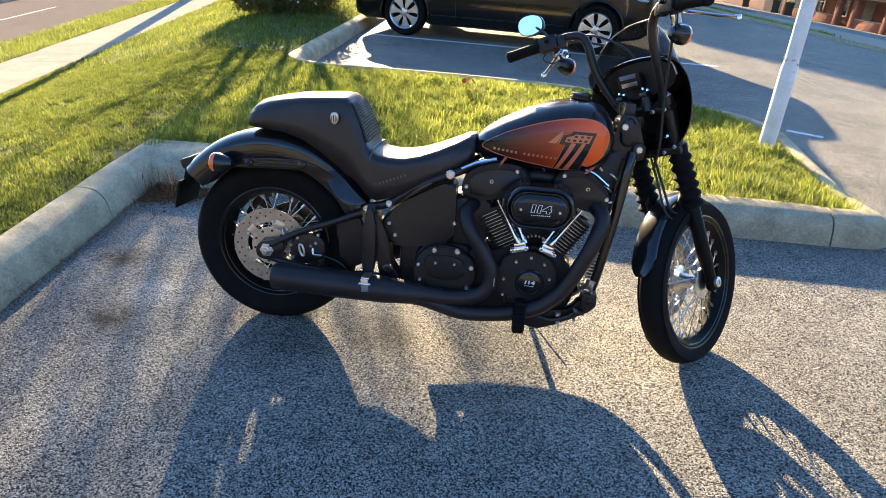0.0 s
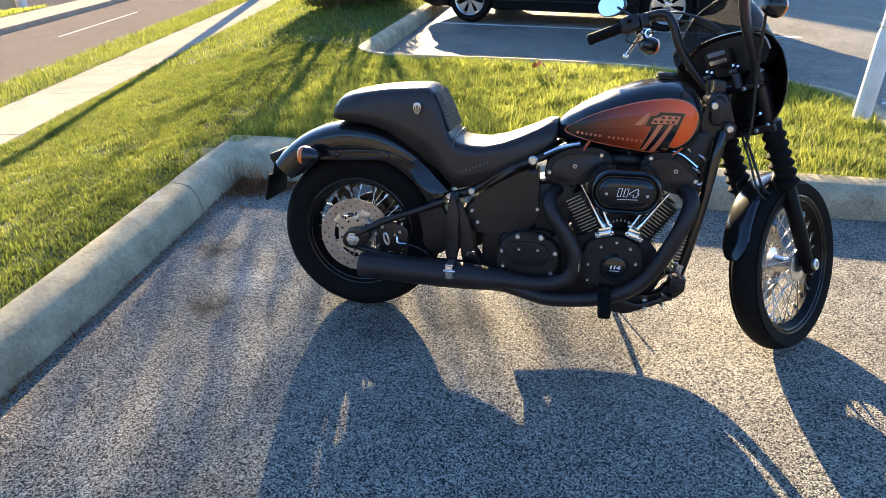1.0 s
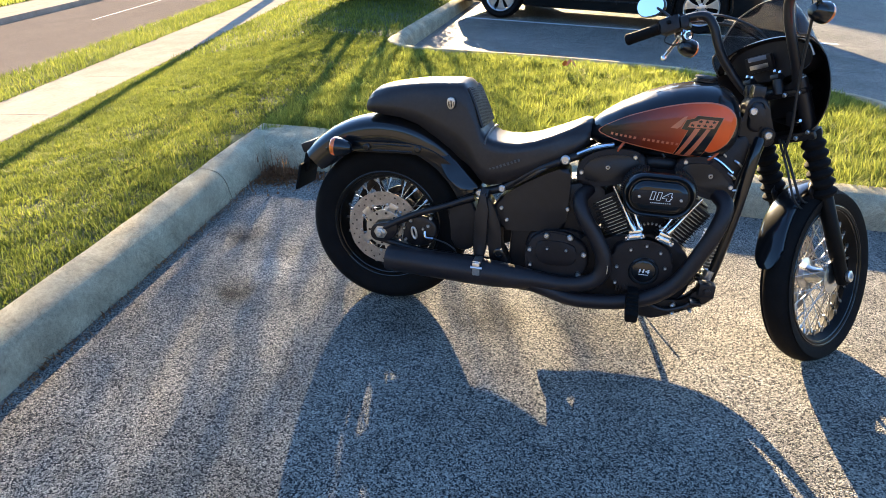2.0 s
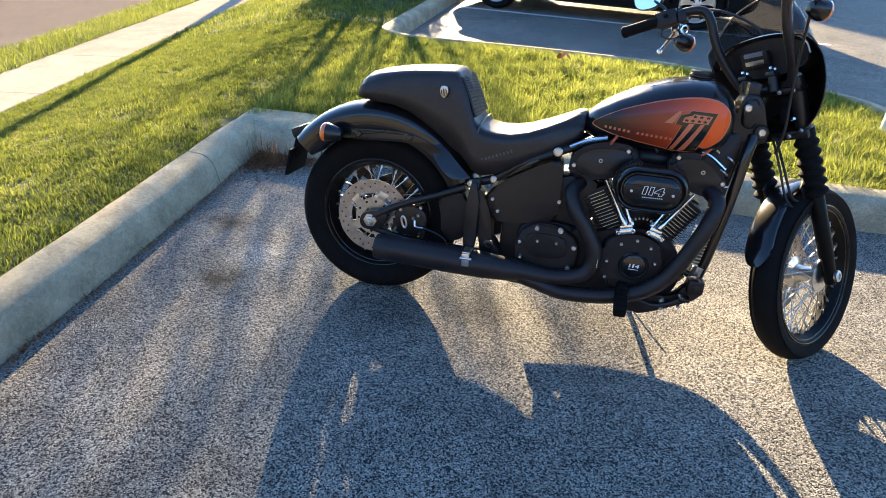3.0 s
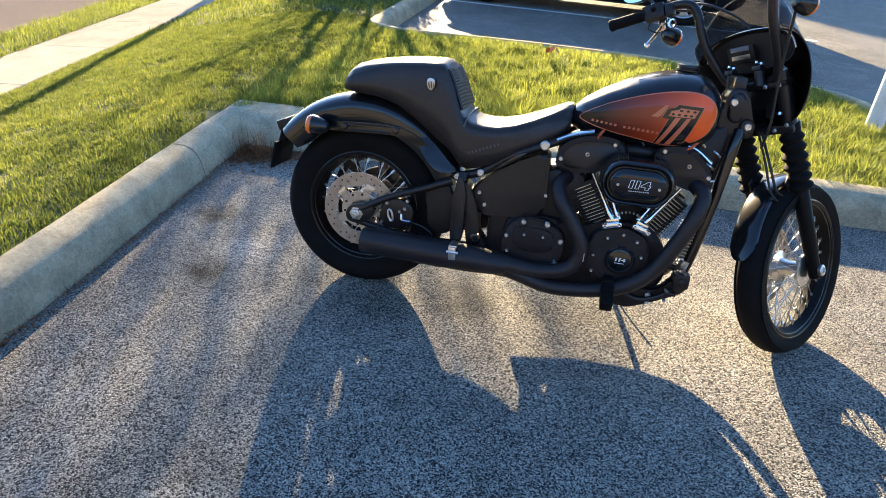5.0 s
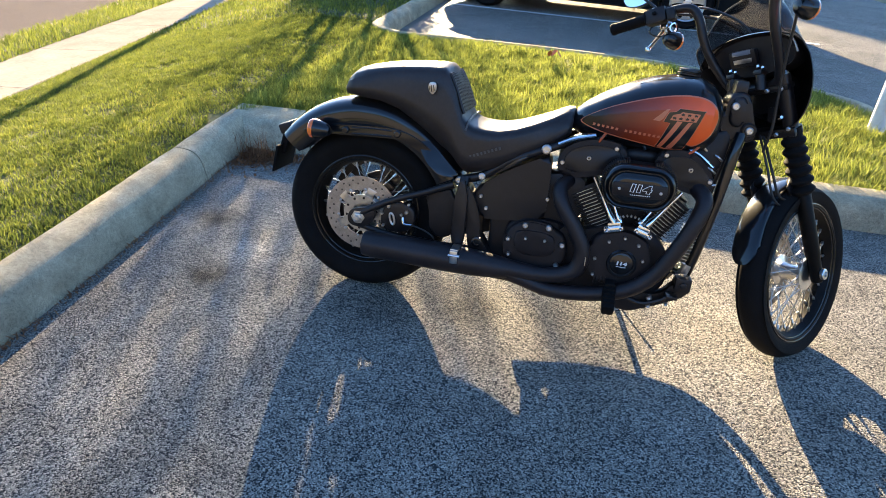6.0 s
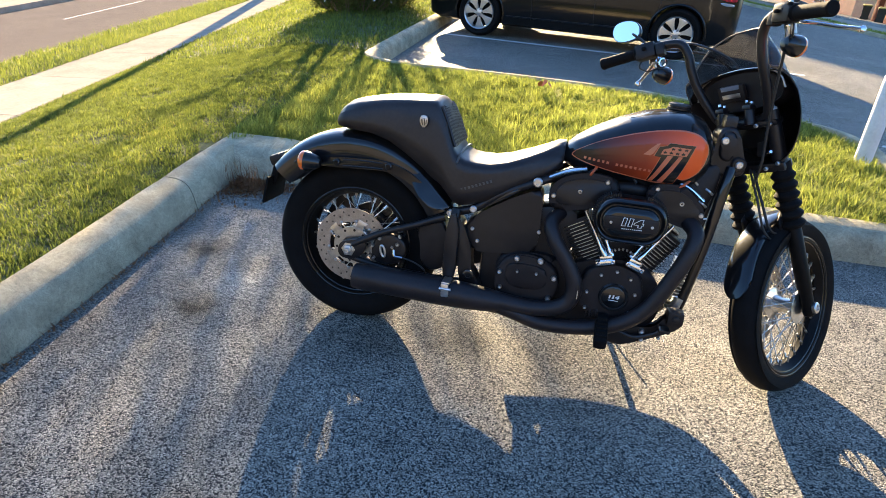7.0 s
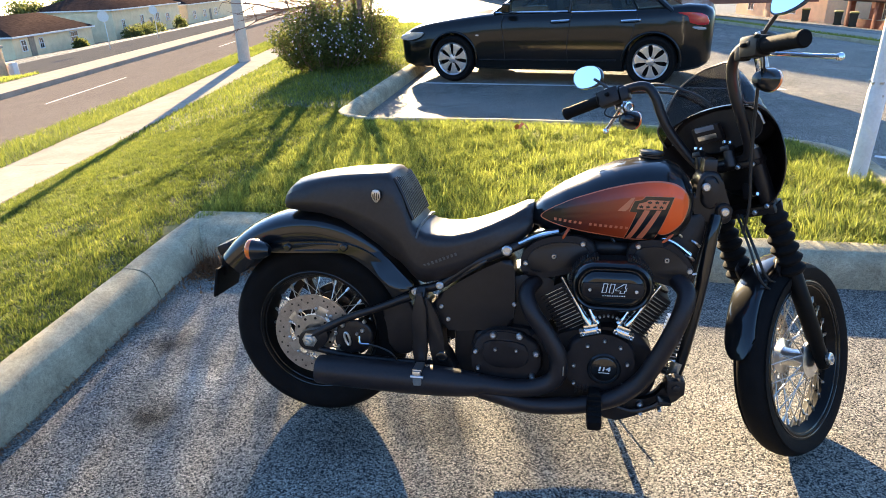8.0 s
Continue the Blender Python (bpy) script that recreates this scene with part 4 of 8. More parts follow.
for x, z, r in ((0.672, 0.667, 0.0175), (0.46, 0.545, 0.0135), (0.378, 0.520, 0.0135)):
    bm = bmesh.new()
    bolt(bm, x, -0.142 if x < 0.6 else -0.126, z, r, h=0.010)
    P("frame_bolt", bm, M["alu"], label="bright socket bolt")
bm = bmesh.new()
plate(bm, rounded([(0.50, 0.560), (0.455, 0.553), (0.360, 0.522), (0.350, 0.505), (0.455, 0.530), (0.56, 0.592), (0.62, 0.632), (0.60, 0.640)], 1), -0.139, -0.110, 0.004)
P("rail_cover", bm, M["gloss"], label="gloss black rail cover")
bm = bmesh.new()
plate(bm, rounded([(1.232, 0.800), (1.234, 0.880), (1.248, 0.918), (1.300, 0.920), (1.318, 0.860), (1.340, 0.805), (1.348, 0.772), (1.320, 0.752), (1.270, 0.765), (1.236, 0.770)], 2), -0.050, 0.050, 0.012, 3)
plate(bm, rounded([(1.246, 0.815), (1.248, 0.885), (1.258, 0.905), (1.290, 0.905), (1.303, 0.850), (1.290, 0.800)], 2), -0.064, -0.040, 0.012, 3)
box(bm, (1.272, 0, 0.925), (0.042, 0.07, 0.06), 0.012)
lathe(bm, (1.318, -0.064, 0.800), (0, 1, 0), [(0, 0.020), (0.004, 0.024), (0.05, 0.026)], 20)
neck = P("neck_cover", bm, M["satin"], label="gloss black steering neck cover")
for x, z in ((1.258, 0.874), (1.318, 0.800)):
    bm = bmesh.new()
    bolt(bm, x, -0.066, z, 0.013, h=0.008)
    P("neck_bolt", bm, M["alu"], neck, "bright neck bolt")

# -- swing arm, rear axle, caliper, belt side --
for sgn in (-1, 1):
    bm = bmesh.new()
    y_ = sgn * 0.128
    tube(bm, [(-0.015, y_, 0.322), (0.13, y_, 0.402), (0.25, y_, 0.450), (0.36, y_, 0.498)], 0.0135, 12, radii=[0.016, 0.0135, 0.013, 0.015])
    tube(bm, [(-0.005, y_, 0.290), (0.12, y_ * 0.92, 0.262), (0.30, y_ * 0.85, 0.250), (0.45, y_ * 0.8, 0.25)], 0.012, 12)
    plate(bm, rounded([(-0.046, 0.302), (-0.036, 0.344), (0.0, 0.356), (0.06, 0.366), (0.070, 0.330), (0.04, 0.286), (-0.02, 0.278)], 2), y_ - 0.012, y_ + 0.012, 0.004)
    P("swing_arm", bm, M["satin"], label="satin black swing arm")
bm = bmesh.new()
lathe(bm, (0.0, -0.138, 0.320), (0, -1, 0), [(0, 0.027), (0.004, 0.027), (0.005, 0.020), (0.016, 0.020), (0.018, 0.015), (0.018, 0.012), (0.030, 0.012), (0.031, 0.008), (0.024, 0.007)], 6)
P("axle_nut", bm, M["steel"], label="steel rear axle nut")
bm = bmesh.new()
plate(bm, rounded([(0.085, 0.275), (0.09, 0.375), (0.14, 0.405), (0.215, 0.385), (0.225, 0.325), (0.19, 0.278)], 2), -0.128, -0.075, 0.010, 3)
caliper = P("brake_caliper", bm, M["satin"], label="black rear brake caliper")
bm = bmesh.new()
loop = [(0.133 + 0.0085 * math.cos(a) - 0.005 * math.sin(a), -0.131, 0.330 + 0.022 * math.sin(a)) for a in np.linspace(0, 2 * math.pi, 15)]
tube(bm, loop, 0.0046, 8, 2)
P("caliper_slot", bm, M["alu"], caliper, "bright rim of the long caliper slot")
for x, z, r in ((0.118, 0.378, 0.008), (0.092, 0.346, 0.006), (0.196, 0.395, 0.007), (0.188, 0.364, 0.008), (0.168, 0.350, 0.006), (0.100, 0.300, 0.006)):
    bm = bmesh.new()
    bolt(bm, x, -0.129, z, r, h=0.007)
    P("caliper_bolt", bm, M["steel"], caliper, "small bright caliper bolt")
bm = bmesh.new()
tube(bm, [(0.175, -0.13, 0.342), (0.182, -0.138, 0.320), (0.212, -0.138, 0.318)], 0.005, 8)
P("bleed_pipe", bm, M["chrome"], caliper, "short bright brake pipe")
bm = bmesh.new()
tube(bm, [(0.212, -0.136, 0.318), (0.26, -0.137, 0.306), (0.295, -0.135, 0.285), (0.305, -0.125, 0.255)], 0.003, 6)
P("brake_line", bm, M["wire"], label="thin black rear brake line")
bm = bmesh.new()
ring(bm, (0, 0.113, 0.323), (0, 1, 0), [(0.015, 0.186), (0.015, 0.158), (-0.015, 0.158), (-0.015, 0.186)], 48)
ring(bm, (0, 0.113, 0.323), (0, 1, 0), [(0.012, 0.088), (0.012, 0.030), (-0.012, 0.030), (-0.012, 0.088)], 32)
for i in range(7):
    a = 2 * math.pi * i / 7 + 0.5
    ca, sa = math.cos(a), math.sin(a)
    plate(bm, [(r_ * ca - h_ * sa, 0.323 + r_ * sa + h_ * ca) for r_, h_ in ((0.080, -0.024), (0.120, -0.014), (0.163, -0.030), (0.163, 0.030), (0.120, 0.014), (0.080, 0.024))], 0.105, 0.121, 0.002)
P("belt_pulley", bm, M["satin"], label="black rear belt pulley")
bm = bmesh.new()
plate(bm, rounded([(-0.10, 0.21), (-0.13, 0.30), (-0.08, 0.42), (0.06, 0.455), (0.40, 0.41), (0.52, 0.38), (0.52, 0.25), (0.30, 0.20)], 2), 0.135, 0.145, 0.003)
P("belt_guard", bm, M["plastic"], label="black plastic belt guard")
bm = bmesh.new()
plate(bm, rounded([(0.245, 0.440), (0.34, 0.490), (0.375, 0.430), (0.380, 0.300), (0.315, 0.268), (0.275, 0.300), (0.270, 0.390)], 2), -0.112, -0.02, 0.012, 3)
P("inner_guard", bm, M["plastic"], label="black plastic inner guard ahead of the rear wheel")
bm = bmesh.new()
plate(bm, rounded([(0.372, 0.250), (0.374, 0.520), (0.420, 0.535), (0.424, 0.250)], 1), -0.178, -0.160, 0.005)
tube(bm, [(0.400, -0.165, 0.51), (0.402, -0.150, 0.535)], 0.018, 10)
P("exhaust_hanger", bm, M["satin"], label="satin black exhaust hanger strap")
bm = bmesh.new()
box(bm, (0.402, -0.246, 0.262), (0.028, 0.012, 0.050), 0.005, Matrix.Rotation(radians(-4), 4, "Y"))
box(bm, (0.402, -0.215, 0.286), (0.030, 0.060, 0.010), 0.003)
rod(bm, (0.382, -0.250, 0.268), (0.424, -0.250, 0.268), 0.0050)
P("hanger_clamp", bm, M["alu"], label="bright aluminium hanger clamp")

# -- engine --
bm = bmesh.new()
plate(bm, rounded([(0.555, 0.360), (0.600, 0.410), (0.745, 0.415), (0.80, 0.385), (0.90, 0.42), (1.00, 0.44), (1.10, 0.42), (1.165, 0.30), (1.14, 0.20), (1.05, 0.155), (0.70, 0.150), (0.57, 0.20)], 2), -0.135, 0.14, 0.02, 3)
P("crankcase", bm, M["wrinkle"], label="black textured engine and gearbox case")
bm = bmesh.new()
plate(bm, rounded([(0.565, 0.350), (0.610, 0.405), (0.700, 0.408), (0.790, 0.375), (0.800, 0.270), (0.740, 0.230), (0.600, 0.228), (0.570, 0.26)], 2), -0.163, -0.12, 0.012, 3)
gear_cover = P("gearbox_cover", bm, M["wrinkle"], label="black gearbox side cover")
for x, z, r in ((0.638, 0.396, 0.011), (0.722, 0.398, 0.012), (0.582, 0.337, 0.009), (0.645, 0.348, 0.006), (0.713, 0.349, 0.006), (0.776, 0.342, 0.011), (0.590, 0.279, 0.007), (0.765, 0.262, 0.010)):
    bm = bmesh.new()
    bolt(bm, x, -0.168, z, r, h=0.010)
    P("cover_bolt", bm, M["alu"], gear_cover, "bright socket bolt")
bm = bmesh.new()
plate(bm, rounded([(0.880, 0.395), (0.935, 0.415), (0.988, 0.428), (1.045, 0.408), (1.082, 0.375), (1.080, 0.285), (1.062, 0.235), (1.0, 0.215), (0.915, 0.220), (0.875, 0.265), (0.868, 0.33)], 2), -0.172, -0.12, 0.012, 3)
cam_cover = P("cam_cover", bm, M["wrinkle"], label="black cam cover")
bm = bmesh.new()
lathe(bm, (0.988, -0.168, 0.308), (0, -1, 0), [(0, 0.052), (0.006, 0.052), (0.010, 0.048), (0.010, 0.042), (0.007, 0.040), (0.009, 0.036), (0.011, 0.0)], 40, cap=False)
P("timer_cover", bm, M["gloss"], cam_cover, "round gloss black timer cover")
for x, z in ((0.934, 0.384), (0.985, 0.404), (1.034, 0.384), (1.057, 0.330), (0.895, 0.315), (0.897, 0.255), (1.048, 0.258)):
    bm = bmesh.new()
    bolt(bm, x, -0.175, z, 0.0062, h=0.007)
    P("cover_bolt", bm, M["alu"], cam_cover, "bright socket bolt")


for pts, y0, y1 in (([(0.605, 0.395), (0.640, 0.412), (0.705, 0.412), (0.745, 0.395), (0.745, 0.378), (0.605, 0.376)], -0.158, -0.120), ([(0.600, 0.360), (0.625, 0.378), (0.735, 0.376), (0.752, 0.345), (0.748, 0.285), (0.610, 0.282)], -0.170, -0.150)):
    bm = bmesh.new()
    plate(bm, rounded(pts, 2), y0, y1, 0.006, 2)
    P("cover_boss", bm, M["wrinkle"], gear_cover, "raised boss on the gearbox cover")
for k in range(4):
    bm = bmesh.new()
    box(bm, (0.905 + 0.012 * k, -0.168, 0.232 + 0.002 * k), (0.005, 0.014, 0.030), 0.002)
    P("case_rib", bm, M["wrinkle"], cam_cover)

def writing(name, body, size, m, material, parent, label="", extrude=0.0006, grow=0.0006):
    """Raised characters in the built-in font."""
    cu = bpy.data.curves.new(name, "FONT")
    cu.body, cu.size, cu.extrude, cu.align_x, cu.align_y, cu.shear = body, size, extrude, "CENTER", "CENTER", 0.10
    cu.offset = grow
    tmp = bpy.data.objects.new(name, cu)
    scene.collection.objects.link(tmp)
    me = bpy.data.meshes.new_from_object(tmp.evaluated_get(bpy.context.evaluated_depsgraph_get()))
    bpy.data.objects.remove(tmp)
    me.transform(m)
    me.materials.clear()
    me.materials.append(material)
    ob = new(name, me)
    ob.parent = parent
    if label:
        ob["label"] = label
    return ob


for ch_, dx_ in (("1", -0.014), ("1", -0.002), ("4", 0.012)):
    writing("numeral", ch_, 0.017, pose(0.988 + dx_, -0.1810, 0.311, 90) @ Matrix.Diagonal((1.5, 1, 1, 1)), M["print_silver"], cam_cover, "silver numeral", grow=0.0010)
bm = bmesh.new()
box(bm, (0.988, -0.1800, 0.298), (0.034, 0.002, 0.0018))
P("print_bar", bm, M["print_silver"], cam_cover)


def cylinder(cx, cz, tilt, name):
    """A finned barrel: stacked plates round an axis tilted in the plane of the bike."""
    ax = Vector((math.sin(tilt), 0, math.cos(tilt)))
    base = Vector((cx, 0, cz))
    bm = bmesh.new()
    rot = Matrix.Rotation(tilt, 4, "Y")
    lathe(bm, base, ax, [(0, 0.050), (0.19, 0.050)], 24)
    box(bm, base + ax * 0.10, (0.098, 0.204, 0.165), 0.006, rot)
    body = P(name, bm, M["wrinkle"], label="black finned cylinder")
    side_ = rot @ Vector((1, 0, 0))
    for k in range(13):
        bm = bmesh.new()
        c = base + ax * (0.020 + 0.0124 * k)
        w = 0.112 - 0.0008 * k
        box(bm, c, (w, 0.222, 0.0040), 0.0015, rot, 1)
        f = P("fin", bm, M["satin"], body, m=None)
        bm = bmesh.new()
        box(bm, c + Vector((0, -0.1113, 0)) + side_ * w * ((0.02 - 0.006 * k) if tilt < 0 else (-0.02 + 0.006 * k)), (w * (0.56 + 0.05 * math.sin(k * 2.1)), 0.0018, 0.0021), 0, rot)
        P("fin_edge", bm, M["alu"], body, "bright machined fin edge")
    return body


cylinder(0.912, 0.392, radians(-30), "rear_cylinder")
cylinder(1.045, 0.390, radians(33), "front_cylinder")
ROCK_R = [(0.712, 0.618), (0.722, 0.668), (0.760, 0.700), (0.820, 0.722), (0.900, 0.722), (0.945, 0.700), (0.950, 0.645), (0.900, 0.612), (0.86, 0.598), (0.735, 0.570)]
ROCK_F = [(1.040, 0.690), (1.055, 0.712), (1.12, 0.722), (1.165, 0.712), (1.215, 0.665), (1.245, 0.622), (1.235, 0.575), (1.18, 0.572), (1.10, 0.596), (1.035, 0.640)]
for pts in (ROCK_R, ROCK_F):
    bm = bmesh.new()
    plate(bm, rounded(pts, 2), -0.125, 0.12, 0.022, 4)
    rock = P("rocker_cover", bm, M["wrinkle"], label="black textured rocker cover")
    mx_, mz_ = (sum(q[k] for q in pts) / len(pts) for k in (0, 1))
    bm = bmesh.new()
    plate(bm, rounded([(mx_ + (x - mx_) * 0.80, mz_ + (z - mz_) * 0.70) for x, z in pts], 2), -0.120, -0.1305, 0.004)
    P("rocker_lid", bm, M["satin"], rock, "black raised rocker lid")
    gasket = bmesh.new()
    lo = sorted(pts, key=lambda p: p[1])[:4]
    xs_ = sorted(lo)
    rod(gasket, (xs_[0][0], -0.118, xs_[0][1] - 0.004), (xs_[-1][0], -0.118, xs_[-1][1] - 0.004), 0.0035)
    P("gasket_edge", gasket, M["alu"], rock, "bright machined edge")
for x, z in ((0.732, 0.630), (0.819, 0.656), (0.905, 0.699), (1.068, 0.699), (1.154, 0.659), (1.222, 0.628)):
    bm = bmesh.new()
    bolt(bm, x, -0.127, z, 0.0085, h=0.008)
    P("rocker_bolt", bm, M["alu"], label="bright socket bolt")
# pushrod tubes and lifter blocks
for p, q, b0, b1 in (((0.846, -0.158, 0.600), (0.935, -0.165, 0.452), (0.905, 0.410), (0.975, 0.430)), ((1.140, -0.150, 0.585), (1.048, -0.165, 0.456), (1.004, 0.432), (1.074, 0.406))):
    for k in (0, 1):
        s_ = 0.024 * (k if p[0] < 1 else -k)
        a_, c_ = Vector(p) + Vector((s_ * 1.6, 0.012 * k, 0)), Vector(q) + Vector((s_, 0.012 * k, 0))
        bm = bmesh.new()
        d_ = (c_ - a_)
        lathe(bm, a_, d_, [(0, 0.0062), (d_.length * 0.42, 0.0062), (d_.length * 0.43, 0.0085), (d_.length * 0.80, 0.0085), (d_.length * 0.82, 0.0105), (d_.length, 0.0115)], 14)
        P("pushrod_tube", bm, M["chrome"], label="chrome pushrod tube")
    bm = bmesh.new()
    mx, mz = (b0[0] + b1[0]) / 2, (b0[1] + b1[1]) / 2
    rot = Matrix.Rotation(-math.atan2(b1[1] - b0[1], b1[0] - b0[0]), 4, "Y")
    box(bm, (mx, -0.163, mz + 0.010), (0.066, 0.036, 0.016), 0.004, rot)
    box(bm, (mx, -0.160, mz + 0.026), (0.044, 0.030, 0.018), 0.005, rot)
    for k in (-1, 1):
        bolt(bm, mx + k * 0.022, -0.182, mz + 0.010 + k * 0.3 * (b1[1] - b0[1]), 0.006)
    P("lifter_block", bm, M["chrome"], label="chrome lifter block")
# air cleaner: oval cover in a ribbed rim
AC = (0.990, 0.600)


def stadium(a, b, n=15):
    """A rounded bar: half length a, half height b, with full round ends."""
    out = []
    for sg in (1, -1):
        for k in range(n):
            t = -math.pi / 2 + math.pi * k / (n - 1)
            out.append((AC[0] + sg * ((a - b * 0.92) + b * 0.92 * math.cos(t)), AC[1] + sg * b * math.sin(t)))
    return out


bm = bmesh.new()
plate(bm, stadium(0.104, 0.066), -0.215, -0.12, 0.006)
P("filter_base", bm, M["plastic"], label="black air cleaner base")
ribs = stadium(0.122, 0.085, 34)
for k, (x, z) in enumerate(ribs):
    if z > AC[1] - 0.02:
        bm = bmesh.new()
        px, pz = ribs[k - 1]
        nx, nz = ribs[(k + 1) % len(ribs)]
        ang = math.atan2(nz - pz, nx - px) - math.pi / 2
        box(bm, (x - math.cos(ang) * 0.012, -0.192, z - math.sin(ang) * 0.012), (0.026, 0.05, 0.0050), 0.001, Matrix.Rotation(-ang, 4, "Y"), 1)
        P("filter_rib", bm, M["satin"])
bm = bmesh.new()
rings = []
for k, y_ in ((0.000, -0.205), (0.000, -0.232), (0.004, -0.242), (0.010, -0.247), (0.016, -0.244), (0.020, -0.238)):
    rings.append([Vector((x, y_, z)) for x, z in stadium(0.117 - k, 0.075 - k)])
loft(bm, rings)
cover = P("filter_cover", bm, M["gloss"], label="gloss black oval air cleaner cover")
bm = bmesh.new()
rings = []
for k, y_ in ((0.0, -0.236), (0.001, -0.248), (0.004, -0.254), (0.016, -0.262), (0.020, -0.263)):
    rings.append([Vector((x, y_, z)) for x, z in stadium(0.093 - k, 0.052 - k)])
loft(bm, rings)
P("cover_face", bm, M["gloss"], cover, "raised gloss black face of the air cleaner")
bm = bmesh.new()
plate(bm, rounded([(0.904, 0.617), (0.904, 0.583), (0.913, 0.575), (1.067, 0.577), (1.076, 0.585), (1.076, 0.619), (1.067, 0.624), (0.913, 0.622)], 1), -0.267, -0.255, 0.002)
P("cover_band", bm, M["plastic"], cover, "matt black band across the air cleaner cover")
for ch_, dx_ in (("1", -0.027), ("1", -0.007), ("4", 0.019)):
    writing("numeral", ch_, 0.033, pose(0.993 + dx_, -0.2685, 0.606, 90, 1.5) @ Matrix.Diagonal((1.45, 1, 1, 1)), M["print_silver"], cover, "outlined silver numeral", grow=0.0030)
    writing("numeral", ch_, 0.033, pose(0.993 + dx_, -0.2697, 0.606, 90, 1.5) @ Matrix.Diagonal((1.45, 1, 1, 1)), M["plastic"], cover, grow=0.0012)
bm = bmesh.new()
for i in range(10):
    box(bm, (0.964 + i * 0.0066, -0.2685, 0.584 + i * 0.0002), (0.0042, 0.0018, 0.0028))
P("print_bar", bm, M["print_silver"], cover, "row of tiny silver bars")
for x in (0.926, 1.056):
    bm = bmesh.new()
    bolt(bm, x, -0.268, 0.600, 0.0050, h=0.004)
    P("cover_screw", bm, M["alu"], cover)
bm = bmesh.new()
plate(bm, rounded([(0.905, 0.40), (0.890, 0.50), (0.905, 0.60), (1.06, 0.60), (1.075, 0.50), (1.06, 0.40)], 1), -0.095, 0.10, 0.01)
P("inner_case", bm, M["wrinkle"], label="black case between the cylinders")
bm = bmesh.new()
plate(bm, rounded([(0.92, 0.62), (0.925, 0.725), (1.06, 0.725), (1.065, 0.62)], 1), -0.07, 0.07, 0.012)
tube(bm, [(0.90, -0.05, 0.66), (0.99, -0.085, 0.68), (1.09, -0.05, 0.66)], 0.026, 12)
P("intake_manifold", bm, M["plastic"], label="black intake manifold under the tank")
for k in range(9):
    a = math.pi * (0.12 + 0.095 * k)
    bm = bmesh.new()
    box(bm, (0.992 + math.cos(a) * 0.046, -0.160, 0.448 + math.sin(a) * 0.034), (0.009, 0.012, 0.006), 0.002, Matrix.Rotation(-a, 4, "Y"), 1)
    P("cooling_lug", bm, M["steel"], cam_cover)

# side cover below the seat
bm = bmesh.new()
plate(bm, rounded([(0.425, 0.482), (0.50, 0.545), (0.60, 0.606), (0.688, 0.648), (0.700, 0.60), (0.702, 0.44), (0.690, 0.408), (0.60, 0.395), (0.485, 0.382), (0.445, 0.405)], 2), -0.130, -0.02, 0.02, 4)
side = P("side_cover", bm, M["satin"], label="satin black side cover under the seat")
for x, z in ((0.462, 0.469), (0.485, 0.426), (0.700, 0.491)):
    bm = bmesh.new()
    bolt(bm, x, -0.131, z, 0.0075, h=0.006)
    P("cover_bolt", bm, M["alu"], side, "bright socket bolt")
bm = bmesh.new()
plate(bm, rounded([(0.395, 0.515), (0.425, 0.500), (0.470, 0.400), (0.475, 0.300), (0.520, 0.260), (0.500, 0.235), (0.440, 0.24), (0.425, 0.33), (0.405, 0.43)], 2), -0.150, -0.08, 0.008)
P("frame_casting", bm, M["satin"], label="satin black forged frame casting")
bm = bmesh.new()
lathe(bm, (0.468, -0.150, 0.300), (0, -1, 0), [(0, 0.020), (0.012, 0.020), (0.014, 0.016), (0.014, 0.011), (0.008, 0.010)], 18)
P("pivot_cap", bm, M["gloss"], label="round black pivot cap")

bm = bmesh.new()
plate(bm, rounded([(0.50, 0.17), (0.50, 0.44), (0.62, 0.56), (0.78, 0.60), (0.84, 0.56), (0.82, 0.40), (0.66, 0.36), (0.62, 0.17)], 1), -0.105, 0.10, 0.02, 2)
P("oil_tank", bm, M["plastic"], label="black oil tank and battery tray inside the frame")

# -- exhaust: two headers into one silencer --
bm = bmesh.new()
tube(bm, [(0.765, -0.10, 0.565), (0.740, -0.155, 0.540), (0.760, -0.185, 0.488), (0.808, -0.192, 0.420), (0.846, -0.195, 0.345), (0.838, -0.195, 0.275), (0.785, -0.195, 0.240), (0.70, -0.195, 0.228), (0.60, -0.195, 0.232), (0.50, -0.195, 0.236)], 0.0275, 18, 8, radii=[0.024, 0.026, 0.0275, 0.0275, 0.029, 0.029, 0.0285, 0.029, 0.034, 0.040])
tube(bm, [(1.185, -0.10, 0.600), (1.212, -0.165, 0.570), (1.195, -0.195, 0.500), (1.158, -0.200, 0.405), (1.105, -0.200, 0.300), (1.04, -0.198, 0.235), (0.96, -0.196, 0.200), (0.86, -0.195, 0.180), (0.75, -0.195, 0.176), (0.66, -0.195, 0.198), (0.56, -0.195, 0.224)], 0.0275, 18, 8)
pipe = P("exhaust_header", bm, M["heat"], label="matt black two-into-one exhaust header")
bm = bmesh.new()
d_ = Vector((0.60, -0.195, 0.230)) - Vector((0.050, -0.205, 0.246))
L_ = d_.length
lathe(bm, (0.050, -0.205, 0.246), d_, [(0.02, 0.034), (0.0, 0.036), (0.0, 0.044), (0.006, 0.0475), (0.03, 0.048), (0.034, 0.0495), (0.30, 0.0515), (0.42, 0.049), (0.50, 0.043), (L_, 0.036)], 36, cap=False)
lathe(bm, (0.052, -0.205, 0.246), d_, [(0.03, 0.035), (0.0, 0.035)], 24, cap=False)
